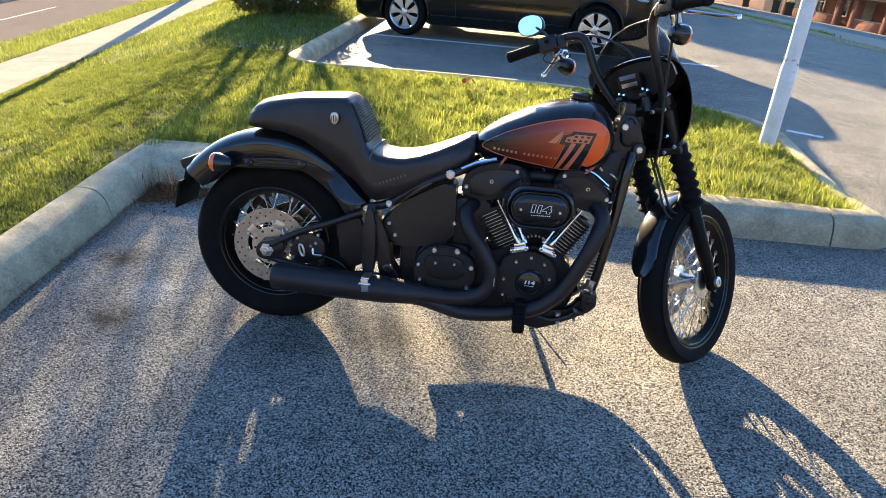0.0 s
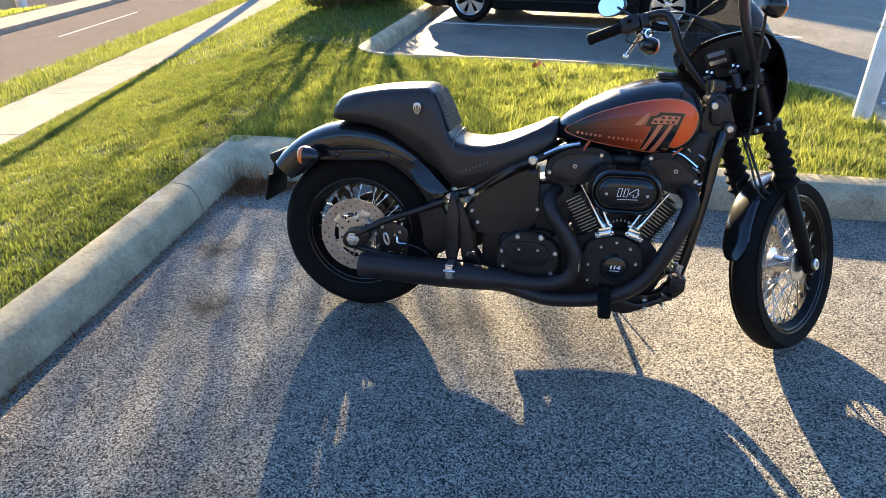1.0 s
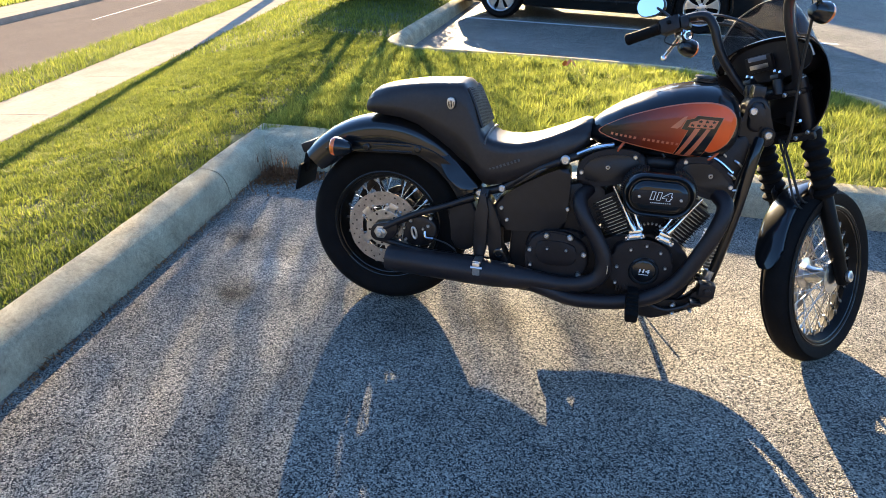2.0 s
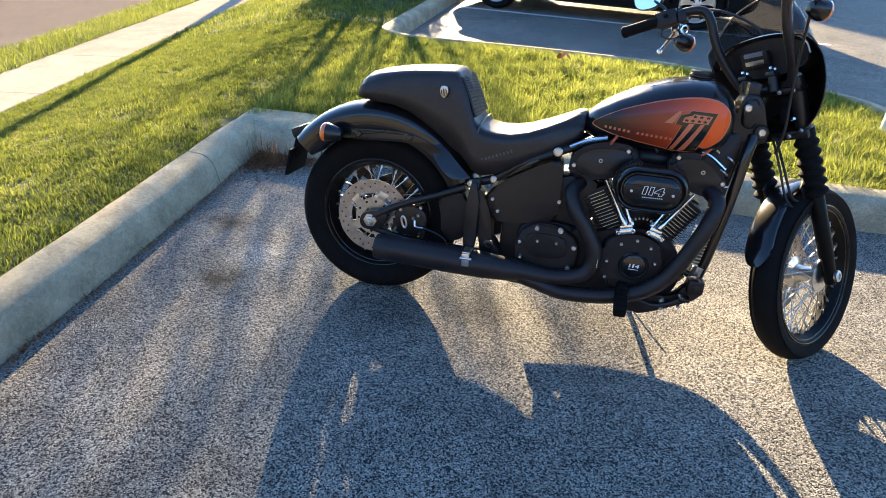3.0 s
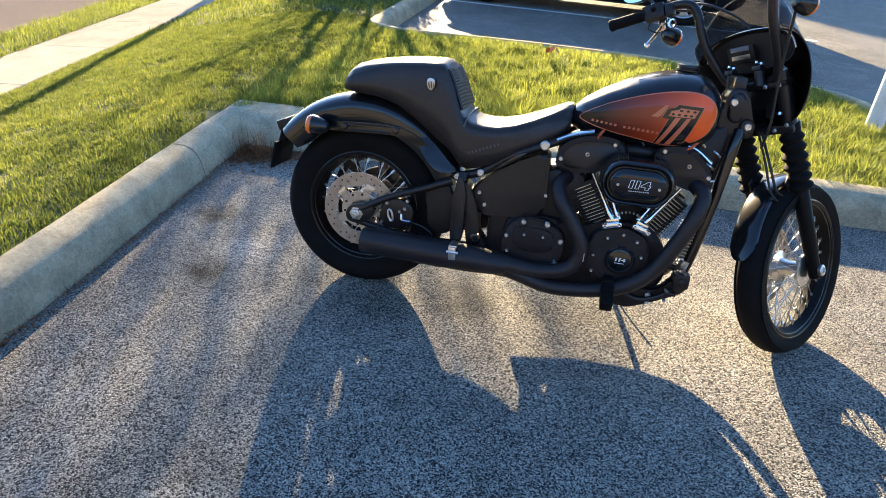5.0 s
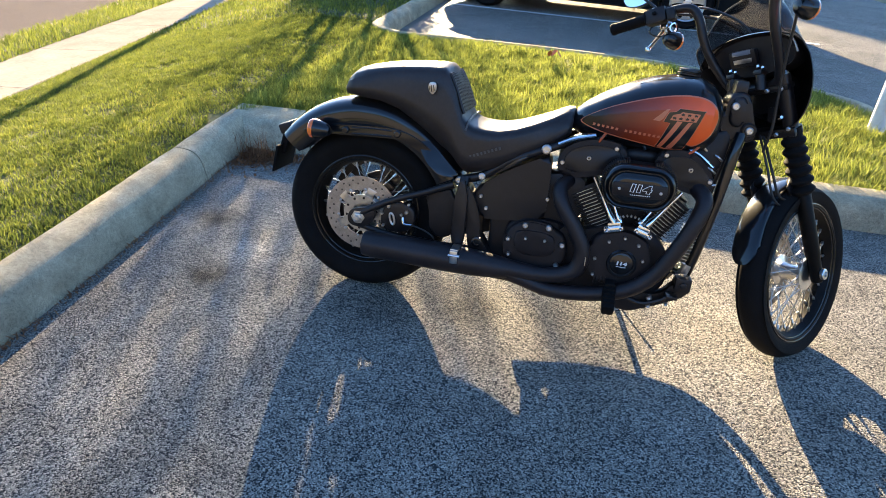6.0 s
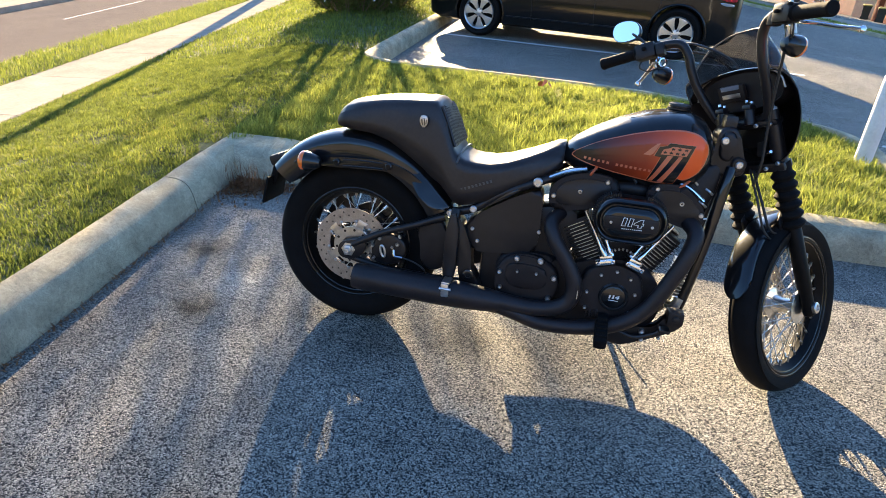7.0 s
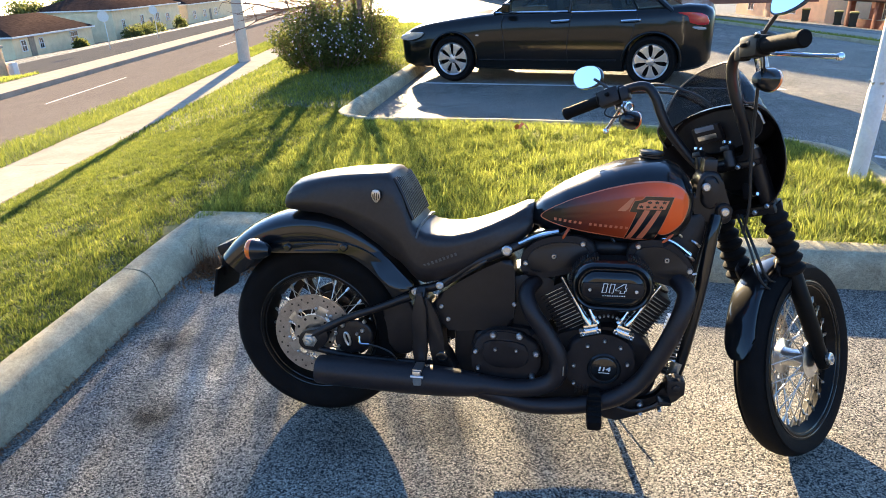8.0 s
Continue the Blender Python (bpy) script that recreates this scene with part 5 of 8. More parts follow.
bmesh.ops.contextual_create(bm, geom=[])
P("silencer", bm, M["heat"], label="matt black tapered silencer")
bm = bmesh.new()
tube(bm, [(0.862, -0.222, 0.33), (0.862, -0.224, 0.30)], 0.002, 6)
P("header_clip", bm, M["steel"], pipe)

# -- foot controls, side stand, oil cooler --
bm = bmesh.new()
box(bm, (0.960, -0.258, 0.200), (0.044, 0.105, 0.042), 0.010, Matrix.Rotation(radians(24), 4, "X"))
box(bm, (0.962, -0.200, 0.232), (0.036, 0.05, 0.030), 0.006)
peg = P("foot_peg", bm, M["rubber"], label="ribbed black rubber foot peg")
for k in range(5):
    bm = bmesh.new()
    box(bm, (0.960, -0.222 - 0.018 * k, 0.240 - 0.008 * k), (0.040, 0.008, 0.006), 0.002)
    P("peg_rib", bm, M["rubber"], peg)
bm = bmesh.new()
plate(bm, rounded([(0.95, 0.215), (0.955, 0.245), (0.985, 0.240), (1.08, 0.195), (1.165, 0.215), (1.185, 0.295), (1.235, 0.290), (1.240, 0.232), (1.20, 0.205), (1.10, 0.152), (1.02, 0.122), (0.97, 0.145)], 2), -0.165, -0.125, 0.008)
P("control_bracket", bm, M["satin"], label="satin black forward control bracket")
bm = bmesh.new()
box(bm, (1.205, -0.165, 0.268), (0.055, 0.05, 0.05), 0.008)
lathe(bm, (1.205, -0.19, 0.268), (0, -1, 0), [(0, 0.012), (0.006, 0.012), (0.008, 0.008)], 14)
P("master_cylinder", bm, M["plastic"], label="black rear brake master cylinder")
bm = bmesh.new()
tube(bm, [(1.02, -0.165, 0.185), (1.08, -0.180, 0.176), (1.14, -0.185, 0.200), (1.165, -0.185, 0.222)], 0.008, 8)
box(bm, (1.172, -0.195, 0.226), (0.038, 0.045, 0.012), 0.004)
P("brake_pedal", bm, M["satin"], label="black brake pedal")
for x, z, r in ((1.105, 0.196, 0.011), (1.108, 0.165, 0.008), (1.165, 0.182, 0.007)):
    bm = bmesh.new()
    bolt(bm, x, -0.168, z, r, h=0.010)
    P("control_bolt", bm, M["alu"], label="bright bolt")
bm = bmesh.new()
rod(bm, (1.195, -0.088, 0.195), (1.222, -0.088, 0.315), 0.0225, 14)
P("tube_sleeve", bm, M["alu"], label="bare metal sleeve at the foot of the down tube")
bm = bmesh.new()
box(bm, (1.222, 0.0, 0.37), (0.022, 0.13, 0.20), 0.004, Matrix.Rotation(radians(9), 4, "Y"))
cooler = P("oil_cooler", bm, M["satin"], label="oil cooler between the down tubes")
for k in range(13):
    bm = bmesh.new()
    box(bm, (1.203 + 0.0022 * k, -0.020, 0.268 + 0.0125 * k), (0.056, 0.150, 0.0042), 0, Matrix.Rotation(radians(9), 4, "Y"))
    P("cooler_fin", bm, M["alu"], cooler)
bm = bmesh.new()
tube(bm, [(0.955, 0.10, 0.175), (0.978, 0.20, 0.110), (0.990, 0.275, 0.052), (0.995, 0.31, 0.048)], 0.011, 10)
tube(bm, [(0.990, 0.27, 0.066), (1.02, 0.235, 0.105), (1.050, 0.203, 0.131)], 0.0042, 8)
box(bm, (1.00, 0.318, 0.050), (0.07, 0.05, 0.010), 0.004, Matrix.Rotation(radians(8), 4, "X"))
P("side_stand", bm, M["satin"], label="black side stand swung out")
bm = bmesh.new()
for k in range(3):
    tube(bm, [(0.90 + 0.05 * k, 0.06, 0.70), (0.87 + 0.11 * k, -0.09, 0.735 - 0.01 * k), (0.83 + 0.17 * k, -0.11, 0.715 - 0.01 * k)], 0.005, 8)
P("wiring", bm, M["wire"], label="black wiring below the tank")
for pts in ([(0.840, -0.115, 0.705), (0.850, -0.128, 0.728), (0.862, -0.110, 0.745)], [(1.125, -0.118, 0.705), (1.150, -0.122, 0.722), (1.172, -0.105, 0.742)]):
    bm = bmesh.new()
    tube(bm, pts, 0.0045, 8)
    P("plug_lead", bm, M["orange_wire"], label="orange wire tie on the plug lead")
bm = bmesh.new()
tube(bm, [(0.71, -0.115, 0.690), (0.76, -0.118, 0.715), (0.83, -0.118, 0.735)], 0.012, 10, flat=0.7)
P("head_cover_trim", bm, M["chrome"], label="bright trim between seat and rocker cover")
bm = bmesh.new()
tube(bm, [(1.115, -0.10, 0.728), (1.17, -0.105, 0.712), (1.225, -0.10, 0.672)], 0.010, 10, flat=0.7)
P("head_cover_trim", bm, M["chrome"], label="bright trim below the tank")

bm = bmesh.new()
plate(bm, rounded([(1.10, 0.690), (1.15, 0.745), (1.245, 0.800), (1.275, 0.770), (1.268, 0.680), (1.235, 0.620), (1.205, 0.665)], 1), -0.055, 0.06, 0.012)
P("coil_cover", bm, M["plastic"], label="black electrics cover between tank and down tube")
for x, z in ((1.19, 0.728), (1.245, 0.700), (1.232, 0.655)):
    bm = bmesh.new()
    tube(bm, [(x - 0.012, -0.058, z + 0.006), (x, -0.064, z), (x + 0.014, -0.058, z - 0.012)], 0.0042, 6)
    P("plug_clip", bm, M["alu"], label="bright wiring clip")

# -- front end, turned to the left --
axle = Vector((AXLE_X, 0, 0.331))
on_fork = lambda s, y_: tuple(axle + fork_dir * s + Vector((0, y_, 0)))
for sgn in (-1, 1):
    y_ = sgn * LEG
    bm = bmesh.new()
    lathe(bm, on_fork(-0.035, y_), fork_dir, [(0, 0.016), (0.004, 0.020), (0.05, 0.0225), (0.09, 0.0225), (0.11, 0.025), (0.33, 0.026), (0.335, 0.024)], 24)
    low = P("fork_slider", bm, M["rim"], label="gloss black fork slider", m=STEERED)
    bm = bmesh.new()
    lathe(bm, Vector(on_fork(-0.004, y_)) + Vector((0, sgn * 0.020, 0)), (0, sgn, 0), [(0, 0.020), (0.010, 0.020), (0.012, 0.017), (0.012, 0.010), (0.006, 0.009)], 20)
    P("axle_end", bm, M["alu"], low, "bright axle end", m=STEERED)
    bm = bmesh.new()
    prof = []
    for k in range(6):
        s_ = 0.30 + 0.0345 * k
        prof += [(s_, 0.0295), (s_ + 0.006, 0.037 - 0.0006 * k), (s_ + 0.013, 0.0425 - 0.0008 * k), (s_ + 0.019, 0.0425 - 0.0008 * k), (s_ + 0.027, 0.035 - 0.0006 * k), (s_ + 0.031, 0.0298)]
    prof += [(0.515, 0.031), (0.535, 0.031)]
    lathe(bm, on_fork(0, y_), fork_dir, prof, 24)
    P("fork_gaiter", bm, M["rubber"], label="ribbed black rubber fork gaiter", m=STEERED)
    bm = bmesh.new()
    lathe(bm, on_fork(0.52, y_), fork_dir, [(0, 0.0245), (0.195, 0.0245)], 20)
    P("fork_tube", bm, M["satin"], label="black upper fork tube", m=STEERED)
    bm = bmesh.new()
    lathe(bm, on_fork(0.712, y_), fork_dir, [(0, 0.022), (0.008, 0.022), (0.010, 0.016), (0.014, 0.015)], 6)
    P("fork_cap", bm, M["alu"], label="bright fork cap", m=STEERED)
for s_, t_, l_ in ((0.525, 0.032, 0.064), (0.675, 0.022, 0.052)):
    bm = bmesh.new()
    box(bm, on_fork(s_, 0) , (l_, 2 * LEG + 0.05, t_), 0.010, Matrix.Rotation(-RAKE, 4, "Y"))
    P("triple_clamp", bm, M["satin"], label="satin black triple clamp", m=STEERED)
# front fender with bracket
sf = [(0.046, 0.318), (0.0475, 0.324), (0.0475, 0.329), (0.046, 0.3335), (0.0425, 0.3375), (0.037, 0.3405), (0.030, 0.3430), (0.020, 0.3450), (0.010, 0.3458)]
bm = fender((AXLE_X, 0, 0.331), radians(86), radians(175), sf + [(0, 0.346)] + [(-a, r) for a, r in reversed(sf)])
for v in bm.verts:                     # the rear end is cut to a rounded tongue
    dx, dz = v.co.x - AXLE_X, v.co.z - 0.331
    ang = math.atan2(dz, dx) % (2 * math.pi)
    if ang > radians(140):
        rr = math.hypot(dx, dz)
        ang = radians(140) + (ang - radians(140)) * (1 - 0.30 * (abs(v.co.y) / 0.046) ** 3)
        v.co.x, v.co.z = AXLE_X + rr * math.cos(ang), 0.331 + rr * math.sin(ang)
P("front_fender", bm, M["gloss"], label="gloss black front fender", angle=75, m=STEERED)
for sgn in (-1, 1):
    bm = bmesh.new()
    plate(bm, rounded([(AXLE_X - 0.19, 0.640), (AXLE_X - 0.10, 0.690), (AXLE_X - 0.115, 0.600), (AXLE_X - 0.16, 0.585)], 1), sgn * 0.064 - 0.004, sgn * 0.064 + 0.004, 0.002)
    P("fender_mount", bm, M["satin"], label="black front fender mount", m=STEERED)
bm = bmesh.new()
plate(bm, rounded([(AXLE_X - 0.15, 0.40), (AXLE_X - 0.17, 0.50), (AXLE_X - 0.09, 0.53), (AXLE_X - 0.06, 0.44)], 2), 0.06, 0.115, 0.012)
P("front_caliper", bm, M["satin"], label="black front brake caliper", m=STEERED)

bm = bmesh.new()
tube(bm, [(1.040, 0.33, 1.120), (1.074, 0.30, 1.154), (1.143, 0.20, 1.168), (1.248, 0.12, 1.132), (1.300, 0.09, 1.080), (1.330, 0.075, 1.02)], 0.0045, 8, 5)
P("clutch_cable", bm, M["wire"], label="black clutch cable arching ahead of the dash")

# handlebar, grips, levers, switches, mirrors, signals
bm = bmesh.new()
rise = [(1.336, 0.080, 0.950), (1.318, 0.112, 0.985), (1.268, 0.138, 1.065), (1.240, 0.146, 1.125), (1.222, 0.152, 1.185), (1.205, 0.175, 1.222), (1.170, 0.225, 1.222), (1.125, 0.290, 1.200), (1.075, 0.385, 1.180)]
drawn_in = [0.0, 0.006, 0.014, 0.016, 0.014, 0.008, 0.0, 0.0, 0.0]
end_out = {7: (0.004, -0.005, -0.004), 8: (0.020, -0.016, -0.009)}
tube(bm, [(x - 0.4 * k + end_out.get(i, (0, 0, 0))[0], -y_ + k + end_out.get(i, (0, 0, 0))[1], z + end_out.get(i, (0, 0, 0))[2]) for i, ((x, y_, z), k) in reversed(list(enumerate(zip(rise, drawn_in))))] + [(1.342, 0, 0.940)] + rise, 0.0155, 14, 6)
P("handlebar", bm, M["satin"], label="satin black high-rise handlebar", m=BARS)
for sgn in (-1, 1):
    g0, g1 = (Vector((1.122, 0.295, 1.199)), Vector((1.062, 0.415, 1.174))) if sgn > 0 else (Vector((1.128, -0.300, 1.195)), Vector((1.082, -0.436, 1.163)))
    d_ = g1 - g0
    bm = bmesh.new()
    prof = [(0, 0.023), (0.006, 0.024)] + [(0.010 + 0.0085 * k, 0.0205 if k % 2 else 0.0192) for k in range(13)] + [(d_.length - 0.014, 0.0215), (d_.length - 0.004, 0.0215), (d_.length, 0.018)]
    lathe(bm, g0, d_, prof, 18)
    P("grip", bm, M["rubber"], label="ribbed black rubber hand grip", m=BARS)
    bm = bmesh.new()
    c_ = Vector((1.138, sgn * 0.268, 1.204))
    rot = basis(d_)[0].to_track_quat("Y", "Z").to_matrix().to_4x4()
    box(bm, c_, (0.050, 0.074, 0.056), 0.012, rot)
    box(bm, c_ + Vector((0.034, -sgn * 0.008, 0.014)), (0.056, 0.058, 0.038), 0.010, rot)
    box(bm, c_ + Vector((0.020, -sgn * 0.050, 0.0)), (0.036, 0.030, 0.042), 0.008, rot)
    box(bm, c_ + Vector((-0.024, 0, 0.006)), (0.008, 0.012, 0.010), 0.002, rot)
    box(bm, c_ + Vector((-0.024, sgn * 0.018, -0.008)), (0.008, 0.012, 0.010), 0.002, rot)
    housing = P("switch_housing", bm, M["plastic"], label="black switch housing with clamp", m=BARS)
    for k in range(3):
        bm = bmesh.new()
        lathe(bm, c_ + Vector((-0.004 + 0.018 * k, sgn * (0.014 - 0.022 * k), 0.026)), (-0.35, 0, 1), [(0, 0.0062), (0.005, 0.0062), (0.007, 0.004), (0.0074, 0.0022)], 10)
        P("clamp_screw", bm, M["steel"], housing, "bright clamp screw", m=BARS)
    for k, lean_ in ((0, -0.02), (1, 0.02)):
        bm = bmesh.new()
        box(bm, c_ + Vector((-0.028, sgn * (0.006 + lean_), 0.004 + 0.010 * k)), (0.012, 0.014, 0.011), 0.003, rot)
        P("switch_button", bm, M["rubber"], housing, "small rubber switch button", m=BARS)
    bm = bmesh.new()
    tube(bm, [tuple(c_ + Vector(q)) for q in ((0.004, sgn * 0.020, -0.026), (-0.004, sgn * 0.026, -0.052), (0.022, sgn * 0.006, -0.066), (0.048, -sgn * 0.016, -0.050), (0.052, -sgn * 0.030, -0.018))], 0.0026, 6, 5)
    P("switch_wire", bm, M["wire"], housing, "thin black wire looped under the switch", m=BARS)
    bm = bmesh.new()
    blade = [(1.185, 0.256, 1.190), (1.192, 0.286, 1.166), (1.188, 0.316, 1.136), (1.180, 0.342, 1.108)] if sgn > 0 else [(1.180, -0.255, 1.195), (1.203, -0.312, 1.178), (1.227, -0.367, 1.159), (1.247, -0.420, 1.143)]
    tube(bm, blade, 0.0085 if sgn > 0 else 0.0115, 10, flat=0.5)
    lathe(bm, Vector(blade[-1]) - Vector((0, 0, 0.010)), (0, 0, 1), [(0, 0.003), (0.003, 0.009), (0.010, 0.011), (0.017, 0.009), (0.020, 0.003)], 12)
    P("lever", bm, M["chrome"], label="polished hand lever with a ball end", m=BARS)
    # mirror on a curved stem
    mc = Vector((1.150, sgn * 0.385, 1.305)) if sgn > 0 else Vector((1.135, sgn * 0.385, 1.300))
    bm = bmesh.new()
    tube(bm, [(1.150, sgn * 0.275, 1.222), (1.152, sgn * 0.30, 1.250), (1.150, sgn * 0.345, 1.285), tuple(mc + Vector((0.008, -sgn * 0.02, -0.012)))], 0.006, 8)
    P("mirror_stem", bm, M["satin"], label="black mirror stem", m=BARS)
    face = Vector((-1, -sgn * 0.10, 0.10)).normalized()
    _, u0, v0 = basis(face)
    shape = rounded([(-0.075, -0.030), (-0.060, 0.022), (0.0, 0.045), (0.060, 0.042), (0.072, 0.005), (0.040, -0.038), (-0.030, -0.046)], 3)
    rings = []
    for off, k in ((-0.020, 0.35), (-0.017, 0.75), (-0.008, 0.97), (0.0, 1.0), (0.004, 0.99), (0.004, 0.93)):
        rings.append([mc + face * off + u0 * (a * k * sgn) + v0 * (-b_ * k) for a, b_ in shape])
    bm = bmesh.new()
    loft(bm, rings)
    mir = P("mirror", bm, M["gloss"], label="black mirror shell", m=BARS)
    bm = bmesh.new()
    loft(bm, [[mc + face * o_ + u0 * (a * 0.93 * sgn) + v0 * (-b_ * 0.93) for a, b_ in shape] for o_ in (0.0042, 0.0056)])
    P("mirror_glass", bm, M["mirror"], mir, "mirror glass reflecting the sky", m=BARS)
    sc = (1.205, sgn * 0.250, 1.128)
    indicator("turn_signal", sc, (1, sgn * 0.05, -0.05), (1.175, sgn * 0.250, 1.185), m=BARS, size=0.90)
    bm = bmesh.new()
    lathe(bm, (1.185, sgn * 0.262, 1.155), (-0.2, 0, 1), [(0, 0.009), (0.03, 0.009), (0.034, 0.013), (0.042, 0.013)], 12)
    P("signal_stem", bm, M["steel"], label="bright turn signal stem", m=BARS)


bm = bmesh.new()
box(bm, (1.176, 0.258, 1.176), (0.030, 0.034, 0.026), 0.006)
ring(bm, (1.190, 0.236, 1.168), (0.3, 1, 0.2), [(0.003, 0.017), (0.003, 0.012), (-0.003, 0.012), (-0.003, 0.017)], 20)
rod(bm, (1.186, 0.270, 1.176), (1.205, 0.292, 1.160), 0.006, 8)
perch = P("clutch_perch", bm, M["chrome"], label="bright clutch perch with adjuster ring", m=BARS)
for p_ in ((1.168, 0.244, 1.190), (1.168, 0.272, 1.190)):
    bm = bmesh.new()
    lathe(bm, p_, (-0.6, 0, 0.8), [(0, 0.005), (0.006, 0.005), (0.008, 0.003)], 8)
    P("perch_screw", bm, M["alu"], perch, m=BARS)
bm = bmesh.new()
box(bm, (1.172, -0.262, 1.222), (0.056, 0.050, 0.020), 0.006)
box(bm, (1.172, -0.262, 1.236), (0.060, 0.054, 0.010), 0.004)
P("fluid_reservoir", bm, M["satin"], label="black front brake fluid reservoir", m=BARS)
for s_, y_ in ((0.675, -0.045), (0.675, 0.045), (0.675, -0.090), (0.525, -0.050), (0.525, 0.050), (0.540, -0.092)):
    bm = bmesh.new()
    p_ = Vector(on_fork(s_, y_)) + Vector((-0.030, 0, -0.012))
    lathe(bm, p_, (-1, 0, -0.43), [(0, 0.0075), (0.007, 0.0075), (0.010, 0.005)], 8)
    P("clamp_bolt", bm, M["alu"], label="bright triple clamp bolt", m=STEERED)


# quarter fairing, screen and dash
def fairing_point(k, t, out=0.0):
    """k: 1 at the rim, 0 at the nose; t: turn round the rim."""
    rim = FAIR[int(t) % len(FAIR)]
    y_, z_ = rim[0] * k, 0.945 + (rim[1] - 0.945) * k
    return Vector((1.345 + 0.045 * (z_ - 0.945) / 0.2 * -1 + 0.175 * (1 - k ** 2.2) + out, y_, z_))


halfrim = [(0.0, 0.775), (0.06, 0.776), (0.115, 0.790), (0.160, 0.822), (0.192, 0.875), (0.208, 0.94), (0.207, 0.99), (0.200, 1.030), (0.180, 1.062), (0.150, 1.088), (0.10, 1.104), (0.05, 1.111)]
FAIR = rounded([(-a, z) for a, z in halfrim] + [(0.0, 1.113)] + [(a, z) for a, z in reversed(halfrim[1:])], 1)
bm = bmesh.new()
n_ = len(FAIR)
loft(bm, [[fairing_point(k, t) for t in range(n_)] for k in (0.02, 0.25, 0.42, 0.55, 0.7, 0.82, 0.92, 0.97, 1.0)] + [[fairing_point(k, t, -0.006) for t in range(n_)] for k in (0.995, 0.92, 0.8, 0.65, 0.42, 0.25, 0.02)])
P("fairing", bm, M["satin"], label="gloss black quarter fairing", angle=60, m=UPPER)
bm = bmesh.new()
lathe(bm, (1.40, 0, 0.93), (1, 0, 0), [(0, 0.03), (0.01, 0.07), (0.05, 0.085), (0.085, 0.088), (0.095, 0.082)], 32)
P("headlamp", bm, M["satin"], label="round black headlamp shell", m=UPPER)
bm = bmesh.new()
loft(bm, [[Vector((1.492, math.cos(2 * math.pi * i / 32) * r, 0.93 + math.sin(2 * math.pi * i / 32) * r)) for i in range(32)] for r in (0.080,)] + [[Vector((1.505, math.cos(2 * math.pi * i / 32) * 0.05, 0.93 + math.sin(2 * math.pi * i / 32) * 0.05)) for i in range(32)]])
P("headlamp_lens", bm, M["mirror"], label="clear headlamp lens", m=UPPER)


def screen_material():
    m = bpy.data.materials.new("smoked_polycarbonate")
    m.use_nodes = True
    nt = m.node_tree
    tr, mx, p = nt.nodes.new("ShaderNodeBsdfTransparent"), nt.nodes.new("ShaderNodeMixShader"), nt.nodes["Principled BSDF"]
    tr.inputs[0].default_value = (0.50, 0.50, 0.51, 1)
    p.inputs["Base Color"].default_value, p.inputs["Roughness"].default_value, p.inputs["Coat Weight"].default_value = (0.02, 0.02, 0.02, 1), 0.12, 1.0
    mx.inputs[0].default_value = 0.28
    nt.links.new(tr.outputs[0], mx.inputs[1]), nt.links.new(p.outputs[0], mx.inputs[2])
    nt.links.new(mx.outputs[0], nt.nodes["Material Output"].inputs["Surface"])
    return m


M["screen"] = screen_material()
bm = bmesh.new()
rows = []
for j in range(7):
    f_ = j / 6
    row = []
    for i in range(17):
        a = (i / 16 - 0.5) * 2
        wd = 0.192 * (1 - 0.10 * f_ ** 2.0 - 0.14 * f_ ** 6)
        zt = 1.030 + 0.055 * (1 - a * a) + f_ * 0.172 * (1 - 0.60 * abs(a) ** 4.5)
        row.append(Vector((1.432 - 0.075 * f_ - 0.10 * a * a, a * wd, zt)))
    rows.append(row)
fr = [[bm.verts.new(p) for p in r] for r in rows]
bk = [[bm.verts.new(p - Vector((0.004, 0, 0))) for p in r] for r in rows]
for g, flip in ((fr, False), (bk, True)):
    for a, b_ in zip(g, g[1:]):
        for i in range(16):
            q = (a[i], a[i + 1], b_[i + 1], b_[i])
            bm.faces.new(q[::-1] if flip else q)
rim_f = fr[0] + [r[-1] for r in fr[1:]] + fr[-1][-2::-1] + [r[0] for r in fr[-2:0:-1]]
rim_b = bk[0] + [r[-1] for r in bk[1:]] + bk[-1][-2::-1] + [r[0] for r in bk[-2:0:-1]]
for i in range(len(rim_f)):
    j = (i + 1) % len(rim_f)
    bm.faces.new((rim_f[i], rim_b[i], rim_b[j], rim_f[j]))
scr = P("windscreen", bm, M["screen"], label="smoked plastic windscreen on the fairing", angle=60, m=UPPER)
scr.visible_shadow = True
bm = bmesh.new()
tube(bm, [tuple(r[-1]) for r in rows] + [tuple(p) for p in rows[-1][-3::-3]] + [tuple(rows[-1][0])] + [tuple(r[0]) for r in rows[-2::-1]], 0.0028, 6, 3)
P("screen_edge", bm, M["print_grey"], label="dark screen edging", m=UPPER)
bm = bmesh.new()
dash = [(-0.158, 1.030), (-0.145, 1.070), (-0.10, 1.098), (0.0, 1.110), (0.10, 1.098), (0.150, 1.070), (0.165, 1.030), (0.13, 0.995), (0.0, 0.975), (-0.13, 0.995)]
rings = []
for x_, k in ((1.335, 0.94), (1.328, 1.0), (1.345, 1.02), (1.385, 1.0)):
    rings.append([Vector((x_ - (z - 1.05) * 0.25, y_ * k, 1.05 + (z - 1.05) * k)) for y_, z in rounded(dash, 2)])
loft(bm, rings)
dash_ob = P("dash", bm, M["plastic"], label="black dash panel inside the fairing", m=UPPER)
# the sun glint along the hood edge, built as a bright steel line
bm = bmesh.new()
